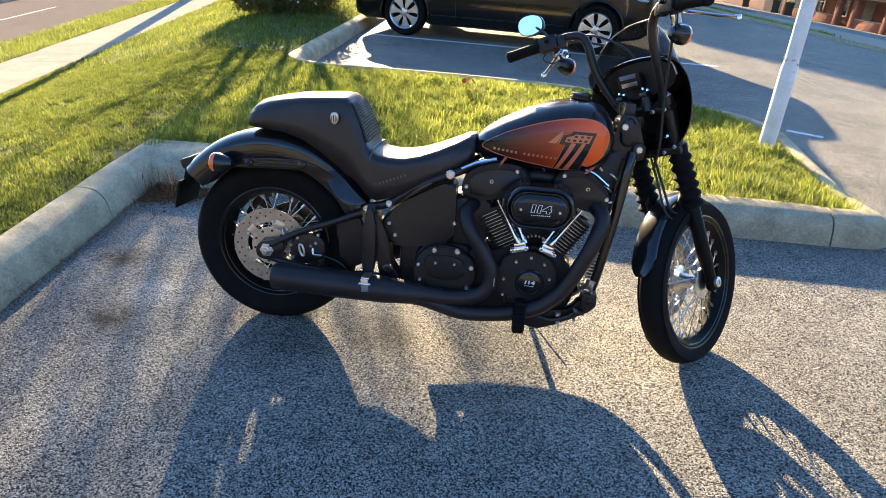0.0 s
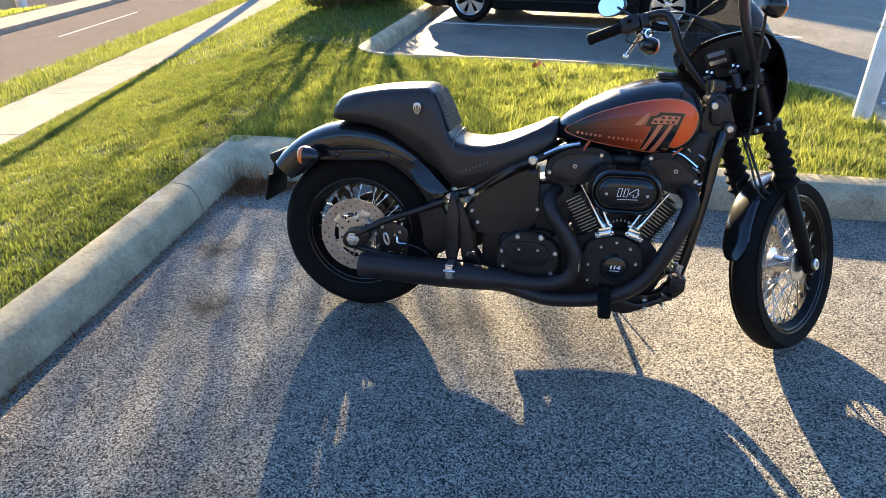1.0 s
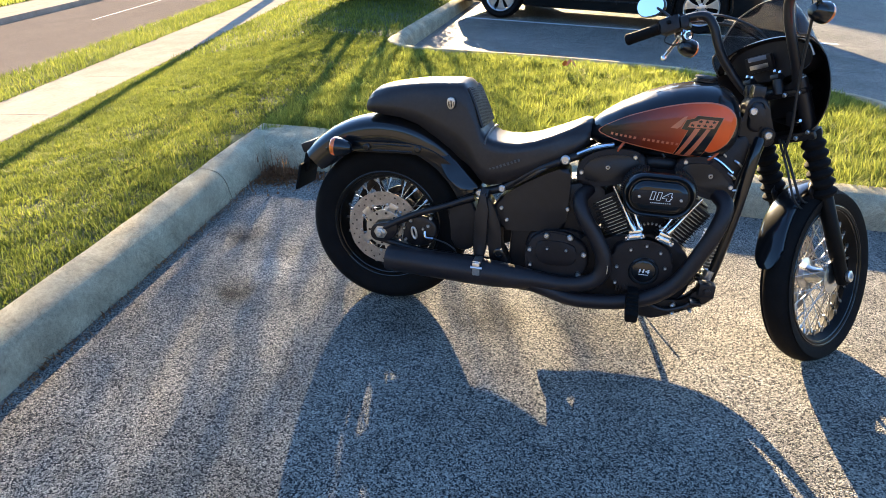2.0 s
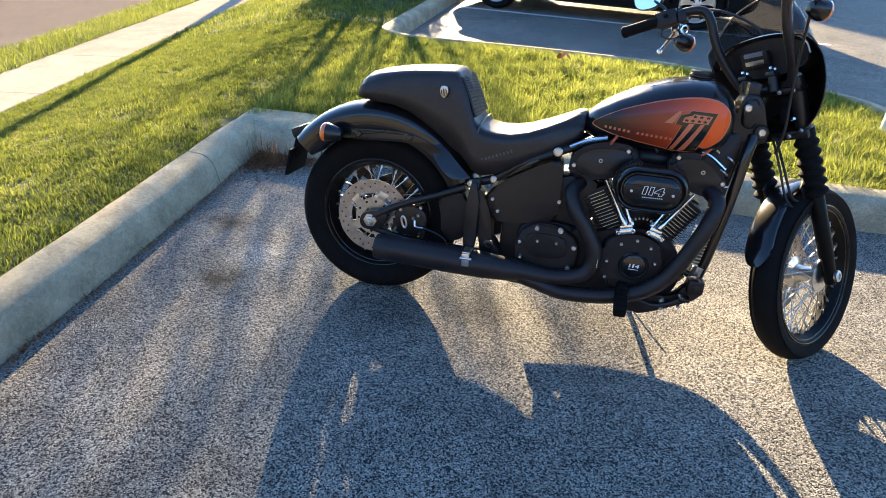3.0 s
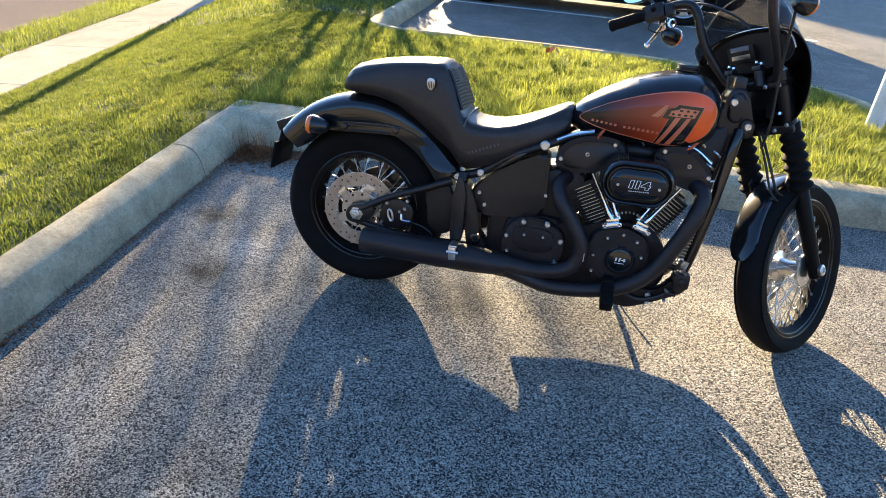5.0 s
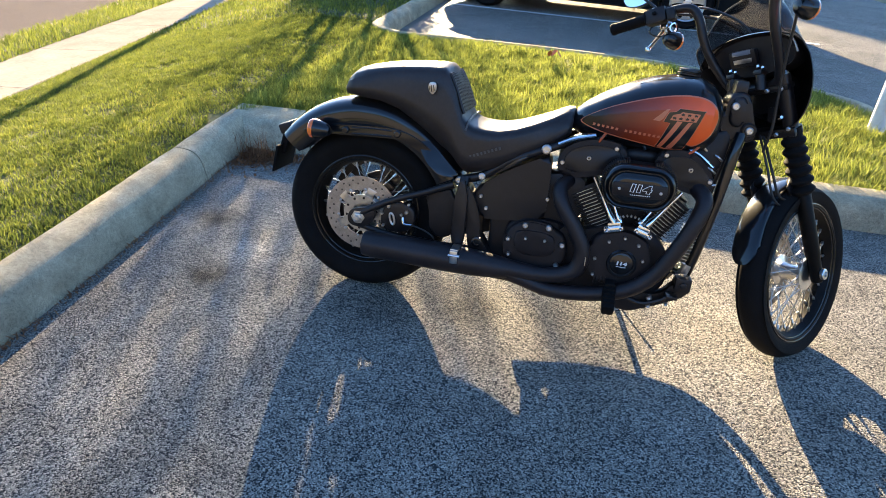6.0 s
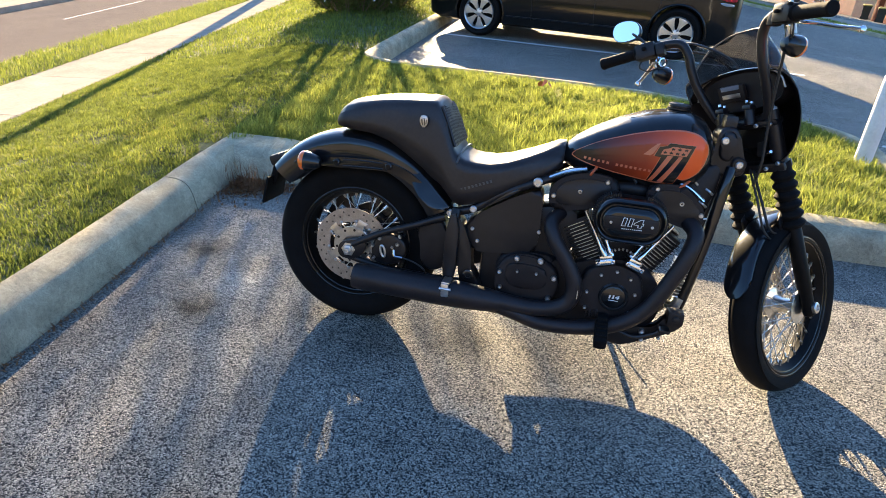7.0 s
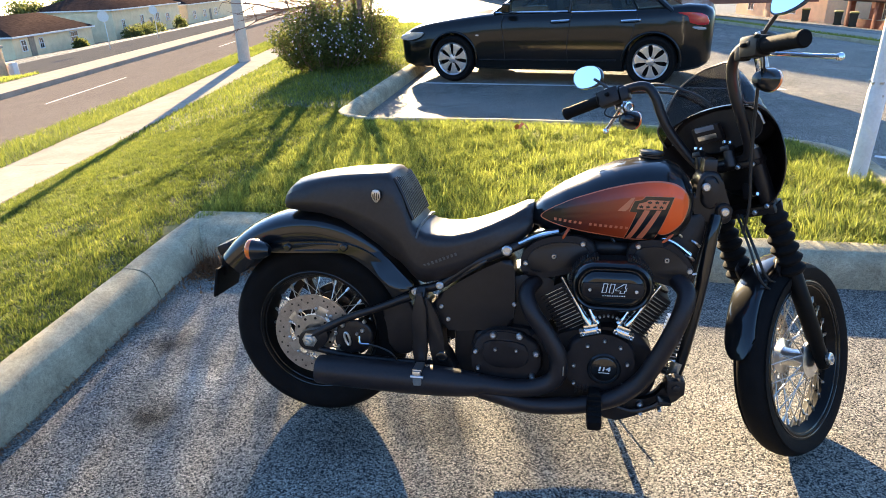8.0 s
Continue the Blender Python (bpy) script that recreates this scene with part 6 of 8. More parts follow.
tube(bm, [(1.327 - (z - 1.05) * 0.25, y_, z + 0.004) for y_, z in dash[:7]], 0.0036, 8)
P("dash_lip", bm, M["steel"], dash_ob, "bright steel line standing for a glint on the dash hood", m=UPPER)
bm = bmesh.new()
box(bm, (1.318, 0.020, 1.040), (0.020, 0.098, 0.056), 0.008, Matrix.Rotation(radians(-26), 4, "Y"))
gz_ = P("gauge", bm, M["plastic"], label="small rectangular gauge", m=UPPER)
for z_, x_ in ((1.055, 1.3015), (1.030, 1.3135)):
    bm = bmesh.new()
    box(bm, (x_, 0.020, z_), (0.005, 0.068, 0.016), 0.003, Matrix.Rotation(radians(-26), 4, "Y"))
    P("gauge_glass", bm, M["gauge" if z_ > 1.045 else "steel"], gz_, "gauge window", m=UPPER)
for y_ in (-0.05, 0.05):
    bm = bmesh.new()
    lathe(bm, (1.318, y_, 0.925), (-0.15, 0, 1), [(0, 0.018), (0.045, 0.016), (0.055, 0.015)], 16)
    ris = P("bar_riser", bm, M["satin"], label="black handlebar riser", m=UPPER)
    bm = bmesh.new()
    box(bm, (1.308, y_, 0.980), (0.036, 0.030, 0.016), 0.004)
    for k in (-1, 1):
        lathe(bm, (1.308 + 0.013 * k, y_, 0.993), (0, 0, 1), [(0, 0.006), (0.008, 0.006), (0.008, 0.003)], 8)
    P("riser_clamp", bm, M["satin"], ris, "black riser clamp", m=UPPER)
    for k in (-1, 1):
        bm = bmesh.new()
        lathe(bm, (1.308 + 0.013 * k, y_, 0.996), (0, 0, 1), [(0, 0.0065), (0.007, 0.0065), (0.009, 0.004)], 10)
        P("riser_bolt", bm, M["chrome"], ris, "bright riser bolt", m=UPPER)
# cables
for pts, r in (([(1.150, -0.255, 1.180), (1.190, -0.235, 1.130), (1.250, -0.175, 1.020), (1.290, -0.130, 0.90), (1.315, -0.10, 0.80), (1.335, -0.06, 0.72)], 0.0048),
               ([(1.155, 0.262, 1.190), (1.24, 0.24, 1.225), (1.36, 0.15, 1.205), (1.41, 0.06, 1.12), (1.40, 0.02, 1.03)], 0.0045),
               ([(1.38, -0.03, 0.78), (1.37, -0.075, 0.66), (1.40, -0.085, 0.58), (1.455, -0.09, 0.56)], 0.0045),
               ([(1.36, -0.03, 0.78), (1.345, -0.070, 0.68), (1.37, -0.085, 0.57), (1.44, -0.09, 0.53)], 0.004)):
    bm = bmesh.new()
    tube(bm, pts, r, 8)
    P("cable", bm, M["wire"], label="black control cable", m=UPPER)
bm = bmesh.new()
lathe(bm, (1.158, -0.257, 1.172), (0.3, 0.15, -0.9), [(0, 0.007), (0.022, 0.007), (0.026, 0.0055), (0.04, 0.0055)], 10)
P("cable_end", bm, M["chrome"], label="bright cable end", m=UPPER)
bm = bmesh.new()
box(bm, (1.392, -0.055, 0.85), (0.03, 0.03, 0.05), 0.006)
P("ignition_block", bm, M["plastic"], label="black wiring block behind the headlamp", m=UPPER)
bm = bmesh.new()
lathe(bm, (1.370, -0.085, 0.835), (-0.5, -0.8, 0), [(0, 0.008), (0.014, 0.008), (0.02, 0.005)], 10)
P("horn_nut", bm, M["chrome"], label="bright nut", m=UPPER)

# ---- around the lot ----
M.update(
    car_paint=mat("black_car_paint", (0.006, 0.006, 0.006), 0.28, coat=0.6, vary=0.3, scale=4.0, spec=0.10, coat_rough=0.08),
    car_trim=mat("car_plastic", (0.016, 0.016, 0.017), 0.6, vary=0.3, scale=30.0),
    alloy=mat("silver_alloy", (0.62, 0.62, 0.62), 0.32, metal=0.9, vary=0.12, scale=20.0),
    red_lamp=mat("red_lamp_lens", (0.45, 0.02, 0.03), 0.12, coat=1.0, vary=0.1),
    clear_lamp=mat("clear_lamp_lens", (0.55, 0.56, 0.58), 0.08, coat=1.0, metal=0.4, vary=0.1),
    white_paint=mat("chipped_white_paint", (0.70, 0.71, 0.72), 0.5, vary=0.12, scale=6.0, bump=0.25, bscale=60.0, rvary=0.1),
    pole_concrete=mat("spun_concrete", (0.56, 0.50, 0.43), 0.85, vary=0.15, scale=3.0, bump=0.4, bscale=120.0),
    bark=mat("shrub_bark", (0.26, 0.15, 0.11), 0.9, vary=0.35, scale=20.0, bump=0.8, bscale=90.0),
    flower=mat("white_flower", (0.62, 0.56, 0.58), 0.7, vary=0.1, scale=50.0),
    stucco=mat("cream_stucco", (0.80, 0.62, 0.38), 0.9, spec=0.1, vary=0.12, scale=1.5, bump=0.4, bscale=60.0),
    shingle=mat("brown_shingles", (0.050, 0.035, 0.030), 0.95, spec=0.0, vary=0.35, scale=2.5, bump=0.7, bscale=18.0, random_tint=0.15),
    brick=mat("red_brick", (0.30, 0.105, 0.060), 0.88, vary=0.3, scale=8.0, bump=0.6, bscale=40.0, random_tint=0.2),
    window=mat("dark_window", (0.03, 0.035, 0.04), 0.08, coat=1.0, vary=0.2),
    white_trim=mat("white_trim", (0.72, 0.70, 0.66), 0.6, vary=0.1, scale=4.0),
    wood=mat("weathered_wood", (0.30, 0.23, 0.16), 0.85, vary=0.3, scale=6.0, bump=0.5, bscale=50.0),
    bin=mat("dark_green_bin", (0.020, 0.028, 0.024), 0.5, vary=0.2, scale=8.0),
    sign_back=mat("sign_metal", (0.66, 0.64, 0.58), 0.6, metal=0.0, vary=0.1),
    dead_leaf=mat("fallen_leaf", (0.50, 0.17, 0.07), 0.7, vary=0.3, scale=60.0),
)


def glass_material():
    m = bpy.data.materials.new("tinted_car_glass")
    m.use_nodes = True
    nt = m.node_tree
    tr, mx, p = nt.nodes.new("ShaderNodeBsdfTransparent"), nt.nodes.new("ShaderNodeMixShader"), nt.nodes["Principled BSDF"]
    tr.inputs[0].default_value = (0.72, 0.78, 0.74, 1)
    p.inputs["Base Color"].default_value, p.inputs["Roughness"].default_value, p.inputs["Coat Weight"].default_value = (0.02, 0.025, 0.025, 1), 0.05, 1.0
    mx.inputs[0].default_value = 0.30
    nt.links.new(tr.outputs[0], mx.inputs[1]), nt.links.new(p.outputs[0], mx.inputs[2])
    nt.links.new(mx.outputs[0], nt.nodes["Material Output"].inputs["Surface"])
    return m


M["car_glass"] = glass_material()

# -- black saloon parked beyond the island; x runs from its nose to its tail, y from its near side across --
CAR_M = pose(0.560, 7.46, 0.0, 0, 0, -11.0)
car = tagged(empty("car", CAR_M), "black four-door saloon car parked beyond the grass island", "car")


def C(name, bm, material, parent=car, label="", angle=32.0):
    return obj(name, bm, material, parent, label, angle)


def car_section(x, top, bot, inset, crown):
    w = 1.82
    a, b = inset, w - inset
    sh = top - 0.05
    pts = [(a + 0.10, bot), (a + 0.03, bot + 0.03), (a + 0.012, bot + 0.16), (a - 0.0, bot + 0.30), (a + 0.006, (bot + sh) / 2 + 0.12), (a + 0.022, sh - 0.10), (a + 0.05, sh), (a + 0.10, top - 0.012), (a + 0.22, top)]
    mid = [(w / 2 - 0.35, top + crown), (w / 2, top + crown * 1.15), (w / 2 + 0.35, top + crown)]
    return [Vector((x, y_, z)) for y_, z in pts + mid + [(w - y_, z) for y_, z in reversed(pts)]]


CAR = [(-2.36, 0.56, 0.34, 0.42, 0.01), (-2.33, 0.64, 0.27, 0.30, 0.015), (-2.24, 0.70, 0.22, 0.17, 0.02), (-2.08, 0.76, 0.19, 0.085, 0.03), (-1.80, 0.83, 0.185, 0.03, 0.035), (-1.40, 0.885, 0.185, 0.008, 0.035),
       (-0.95, 0.94, 0.185, 0.0, 0.03), (-0.6, 0.965, 0.185, 0.0, 0.01), (0.2, 0.975, 0.185, 0.0, 0.0), (1.0, 0.99, 0.185, 0.0, 0.0), (1.50, 1.02, 0.19, 0.004, 0.01), (1.80, 1.04, 0.20, 0.035, 0.015), (2.00, 1.025, 0.24, 0.09, 0.012), (2.09, 0.98, 0.29, 0.16, 0.01), (2.13, 0.90, 0.35, 0.25, 0.0)]
bm = bmesh.new()
loft(bm, [car_section(*s) for s in CAR])
body = C("body", bm, M["car_paint"], label="glossy black car body", angle=40)
cutters = []
for x_ in (-1.40, 1.40):
    for y_ in (-0.10, 1.60):
        bm = bmesh.new()
        lathe(bm, (x_, y_, 0.33), (0, 1, 0), [(0, 0.372), (0.32, 0.372)], 40)
        cutters.append(obj("cutter", bm, M["car_trim"], car))
        cut = body.modifiers.new("arch", "BOOLEAN")
        cut.operation, cut.object, cut.solver = "DIFFERENCE", cutters[-1], "EXACT"
bpy.context.view_layer.update()
baked = bpy.data.meshes.new_from_object(body.evaluated_get(bpy.context.evaluated_depsgraph_get()))
body.modifiers.clear()
body.data = baked
baked.materials.clear()
baked.materials.append(M["car_paint"])
baked.set_sharp_from_angle(angle=radians(40))
for o in cutters:
    bpy.data.objects.remove(o)
# cabin: pillars, roof, panes
W0, W1 = 0.10, 1.72          # sides at the waist
R0, R1 = 0.30, 1.52          # sides at the roof
waist = {"a": -0.80, "b": 0.28, "c": 1.18, "d": 1.62}
roof = {"a": -0.06, "b": 0.30, "c": 0.84, "d": 0.94}
for near, (w_, r_) in (("near", (W0, R0)), ("far", (W1, R1))):
    for k, rad in (("a", 0.035), ("b", 0.030), ("c", 0.032), ("d", 0.060)):
        bm = bmesh.new()
        tube(bm, [(waist[k], w_, 0.95), ((waist[k] + roof[k]) / 2 + 0.01, (w_ + r_) / 2 - 0.0, 1.21), (roof[k], r_, 1.425)], rad, 8, 5, flat=0.6)
        C("pillar", bm, M["car_paint"])
    for (k0, k1), nm in ((("a", "b"), "side_window"), (("b", "c"), "side_window"), (("c", "d"), "quarter_window")):
        s_ = -0.004 if near == "near" else 0.004
        q = [Vector((waist[k0] + 0.03, w_ + s_, 0.97)), Vector((waist[k1] - 0.02, w_ + s_, 0.98)), Vector((roof[k1] - 0.01, r_ + s_, 1.41)), Vector((roof[k0] + 0.02, r_ + s_, 1.41))]
        bm = bmesh.new()
        loft(bm, [q, [p + Vector((0, 0.006, 0)) for p in q]])
        pane = C(nm, bm, M["car_glass"], label="tinted car window")
        bm = bmesh.new()
        rod(bm, q[0] + Vector((0, -0.006 if near == "near" else 0.006, -0.012)), q[1] + Vector((0, -0.006 if near == "near" else 0.006, -0.012)), 0.014, 8)
        C("window_trim", bm, M["chrome"], pane, "chrome waist trim")
for x0, x1, nm in ((-0.80, -0.06, "windscreen"), (1.74, 0.92, "rear_window")):
    q = [Vector((x0, W0 + 0.06, 0.965 + (0.05 if x0 > 0 else 0))), Vector((x0, W1 - 0.06, 0.965 + (0.05 if x0 > 0 else 0))), Vector((x1, R1 - 0.04, 1.42)), Vector((x1, R0 + 0.04, 1.42))]
    bm = bmesh.new()
    loft(bm, [q, [p + Vector((0, 0, 0.006)) for p in q]])
    C(nm, bm, M["car_glass"], label="tinted car glass")
bm = bmesh.new()
rings = []
for x_, z_, in_ in ((-0.10, 1.405, 0.05), (0.0, 1.435, 0.0), (0.25, 1.475, -0.01), (0.58, 1.472, -0.01), (0.90, 1.435, 0.0), (1.00, 1.405, 0.04)):
    a, b = R0 + in_ - 0.03, R1 - in_ + 0.03
    rings.append([Vector((x_, a, z_ - 0.03)), Vector((x_, a + 0.03, z_ - 0.008)), Vector((x_, a + 0.15, z_)), Vector((x_, (a + b) / 2, z_ + 0.012)), Vector((x_, b - 0.15, z_)), Vector((x_, b - 0.03, z_ - 0.008)), Vector((x_, b, z_ - 0.03))])
loft(bm, rings)
C("roof", bm, M["car_paint"], label="black car roof")
for x_ in (-0.25, 0.62):
    for k in (0.45, 1.37):
        bm = bmesh.new()
        box(bm, (x_ + 0.28, k, 0.96), (0.14, 0.46, 0.55), 0.06, Matrix.Rotation(radians(-14), 4, "Y"), 3)
        box(bm, (x_ + 0.36, k, 1.30), (0.09, 0.26, 0.18), 0.04, Matrix.Rotation(radians(-14), 4, "Y"), 3)
        C("car_seat", bm, M["car_trim"], label="dark car seat")


def car_wheel(x_, y_, face):
    c = Vector((x_, y_, 0.33))
    bm = bmesh.new()
    ring(bm, c, (0, 1, 0), tyre_profile(0.33, 0.215, 0.228), 56)
    tyre = C("wheel", bm, M["rubber"], label="black tyre on silver alloy wheel")
    bm = bmesh.new()
    ring(bm, c, (0, 1, 0), [(0.09, 0.232), (-0.09, 0.232), (-0.10, 0.226), (-0.09, 0.214), (0.0, 0.205), (0.09, 0.205)], 48)
    C("rim", bm, M["alloy"], tyre, "silver alloy rim")
    bm = bmesh.new()
    lathe(bm, c + Vector((0, face * 0.02, 0)), (0, face, 0), [(0, 0.20), (0.012, 0.20)], 32)
    C("wheel_back", bm, M["rubber"], tyre)
    for i in range(7):
        a = 2 * math.pi * i / 7 + 0.3
        bm = bmesh.new()
        pts = []
        for rr, half_ in ((0.035, 0.020), (0.085, 0.021), (0.13, 0.026), (0.175, 0.044), (0.205, 0.066), (0.218, 0.086)):
            pts.append((rr, half_))
        out = [(rr, -h) for rr, h in pts] + [(rr, h) for rr, h in reversed(pts)]
        plate(bm, [(rr * math.cos(a) - h * math.sin(a) + c.x, rr * math.sin(a) + h * math.cos(a) + c.z) for rr, h in out], c.y + face * 0.055, c.y + face * 0.085, 0.006)
        C("wheel_spoke", bm, M["alloy"], tyre)
    bm = bmesh.new()
    lathe(bm, c + Vector((0, face * 0.06, 0)), (0, face, 0), [(0, 0.062), (0.028, 0.058), (0.034, 0.030), (0.036, 0.0)], 24, cap=False)
    C("wheel_cap", bm, M["alloy"], tyre)
    for i in range(5):
        a = 2 * math.pi * i / 5
        bm = bmesh.new()
        lathe(bm, c + Vector((math.cos(a) * 0.052, face * 0.085, math.sin(a) * 0.052)), (0, face, 0), [(0, 0.010), (0.008, 0.010)], 8)
        C("wheel_nut", bm, M["car_trim"], tyre)


for x_ in (-1.40, 1.40):
    car_wheel(x_, 0.085, -1)
    car_wheel(x_, 1.735, 1)
    for y_, s_ in ((-0.004, -1), (1.824, 1)):
        bm = bmesh.new()
        prof = [(math.cos(a) * 0.372, math.sin(a) * 0.372) for a in np.linspace(radians(-8), radians(188), 24)]
        tube(bm, [(x_ + px_, y_ + (0.012 if s_ < 0 else -0.012), 0.33 + pz_) for px_, pz_ in prof[::2]], 0.017, 8, 3)
        C("wheel_arch", bm, M["car_paint"])
for pts, m_, nm, lb in (([(-2.02, 0.70), (-2.20, 0.675), (-2.26, 0.60), (-2.12, 0.575), (-1.92, 0.62), (-1.86, 0.70)], "clear_lamp", "headlight", "clear headlight"), ([(1.52, 0.930), (1.80, 0.948), (2.02, 0.930), (2.085, 0.800), (1.98, 0.778), (1.80, 0.825)], "red_lamp", "tail_light", "red tail light"), ([(1.84, 0.775), (2.04, 0.765), (2.045, 0.730), (1.92, 0.728)], "clear_lamp", "reverse_light", "clear reversing light")):
    for y_ in (0.0, 1.0):
        bm = bmesh.new()
        off = 0.075 if pts[0][0] < 0 else 0.095
        plate(bm, rounded(pts, 1), off - 0.035 if y_ == 0 else 1.82 - off + 0.035, off + 0.25 if y_ == 0 else 1.82 - off - 0.25, 0.012)
        C(nm, bm, M[m_], label=lb)
for x_ in (0.05, 0.98):
    for y_, s_ in ((0.004, -1), (1.816, 1)):
        bm = bmesh.new()
        tube(bm, [(x_, y_ + 0.004 * -s_, 0.838), (x_ + 0.04, y_ + s_ * 0.032, 0.848), (x_ + 0.19, y_ + s_ * 0.032, 0.856), (x_ + 0.24, y_ + 0.004 * -s_, 0.858)], 0.020, 8)
        C("door_handle", bm, M["chrome"], label="chrome door handle")
for x0, x1 in ((-0.62, -0.66), (0.28, 0.30), (1.12, 1.16)):
    bm = bmesh.new()
    tube(bm, [(x0 + 0.02, 0.002, 0.30), (x0, -0.004, 0.55), (x1, 0.010, 0.80), (x1 + 0.02, 0.038, 0.93)], 0.004, 6)
    C("door_seam", bm, M["car_trim"])
bm = bmesh.new()
tube(bm, [(-0.98, -0.004, 0.325), (0.0, -0.006, 0.335), (0.95, -0.004, 0.345)], 0.020, 8, flat=0.5)
C("sill_strip", bm, M["car_paint"], label="gloss black sill strip")
bm = bmesh.new()
box(bm, (-1.02, 0.012, 0.66), (0.05, 0.012, 0.022), 0.004)
C("side_marker", bm, M["clear_lamp"], label="small clear side marker")
for y_ in (-0.02, 1.84):
    bm = bmesh.new()
    box(bm, (-0.55, y_ + (-0.07 if y_ < 0 else 0.07), 1.03), (0.12, 0.18, 0.13), 0.04, None, 3)
    C("door_mirror", bm, M["car_paint"], label="black door mirror")
bm = bmesh.new()
box(bm, (2.07, 0.91, 0.42), (0.12, 1.30, 0.16), 0.04, None, 3)
C("rear_bumper", bm, M["car_paint"], label="black rear bumper")
bm = bmesh.new()
box(bm, (0.0, 0.91, 0.24), (3.6, 1.5, 0.10), 0.03)
C("underbody", bm, M["car_trim"])

# -- white sign post on the island, chipped and dented --
post = tagged(empty("sign_post", pose(2.772, 2.640, 0.12, 0.6, 0.1, 0)), "white painted steel post with chipped paint standing in the grass", "post")
bm = bmesh.new()
rings = []
for z in (-0.2, 0.0, 0.3, 0.60, 0.645, 0.66, 0.70, 0.9, 1.4, 2.2, 3.0):
    r_ = 0.056 if z < 0.64 else 0.048
    rings.append([Vector((math.cos(a) * r_ * (1 + 0.03 * math.sin(3 * a + z * 4)), math.sin(a) * r_, z)) for a in np.linspace(0, 2 * math.pi, 20, endpoint=False)])
loft(bm, rings)
P("shaft", bm, M["white_paint"], post)
for a, z, s_ in ((2.6, 0.665, 0.026), (3.6, 0.655, 0.02), (4.6, 0.66, 0.024), (5.4, 0.63, 0.016), (5.0, 0.58, 0.014)):
    bm = bmesh.new()
    box(bm, (math.cos(a) * 0.052, math.sin(a) * 0.052, z), (0.012, s_, 0.016), 0.004, Matrix.Rotation(a, 4, "Z"))
    P("paint_chip", bm, M["steel"], post, "bare metal showing through the paint")

# -- concrete lamp pole beside the pavement --
lamp_pole = tagged(empty("lamp_pole", Matrix.Translation((-7.05, 13.4, ground_z(-7.05, 13.4)))), "grey tapered concrete lamp pole beside the pavement", "lamp pole")
bm = bmesh.new()
rings = []
for z in np.linspace(-0.1, 8.0, 14):
    r_ = max(0.055, 0.150 - 0.0200 * z)
    rings.append([Vector((math.cos(a) * r_, math.sin(a) * r_, z)) for a in np.linspace(0, 2 * math.pi, 16, endpoint=False)])
loft(bm, rings)
P("shaft", bm, M["pole_concrete"], lamp_pole)
bm = bmesh.new()
tube(bm, [(0, 0, 7.8), (-0.6, 0, 8.15), (-1.5, 0, 8.25)], 0.04, 8)
P("arm", bm, M["sign_back"], lamp_pole)


# -- flowering shrub and the bare-stemmed small tree behind it --
def leaf_cloud(name, pts, dirs, rng_, lmin, lmax, material, parent, wide=0.45):
    """One mesh of many small folded leaves at pts."""
    n = len(pts)
    ln = rng_.uniform(lmin, lmax, n)
    d = dirs + rng_.normal(0, 0.6, (n, 3))
    d /= np.linalg.norm(d, axis=1)[:, None]
    s = np.cross(d, rng_.normal(0, 1, (n, 3)))
    s /= np.linalg.norm(s, axis=1)[:, None]
    up = np.cross(s, d)
    a, b = pts, pts + d * ln[:, None]
    m1 = pts + d * (ln * 0.5)[:, None]
    v = np.stack([a, m1 + s * (ln * wide / 2)[:, None] + up * (ln * 0.08)[:, None], b, m1 - s * (ln * wide / 2)[:, None] + up * (ln * 0.08)[:, None]], 1).reshape(-1, 3)
    k = np.arange(n)[:, None] * 4
    f = np.concatenate([k + [0, 1, 2], k + [0, 2, 3]], 1).reshape(-1)
    me = bpy.data.meshes.new(name)
    me.vertices.add(len(v)), me.loops.add(len(f)), me.polygons.add(len(f) // 3)
    me.vertices.foreach_set("co", v.ravel())
    me.loops.foreach_set("vertex_index", f)
    me.polygons.foreach_set("loop_start", np.arange(0, len(f), 3))
    me.update(calc_edges=True)
    me.materials.append(material)
    ob = new(name, me)
    ob.parent = parent
    return tagged(ob, kind="stuff")


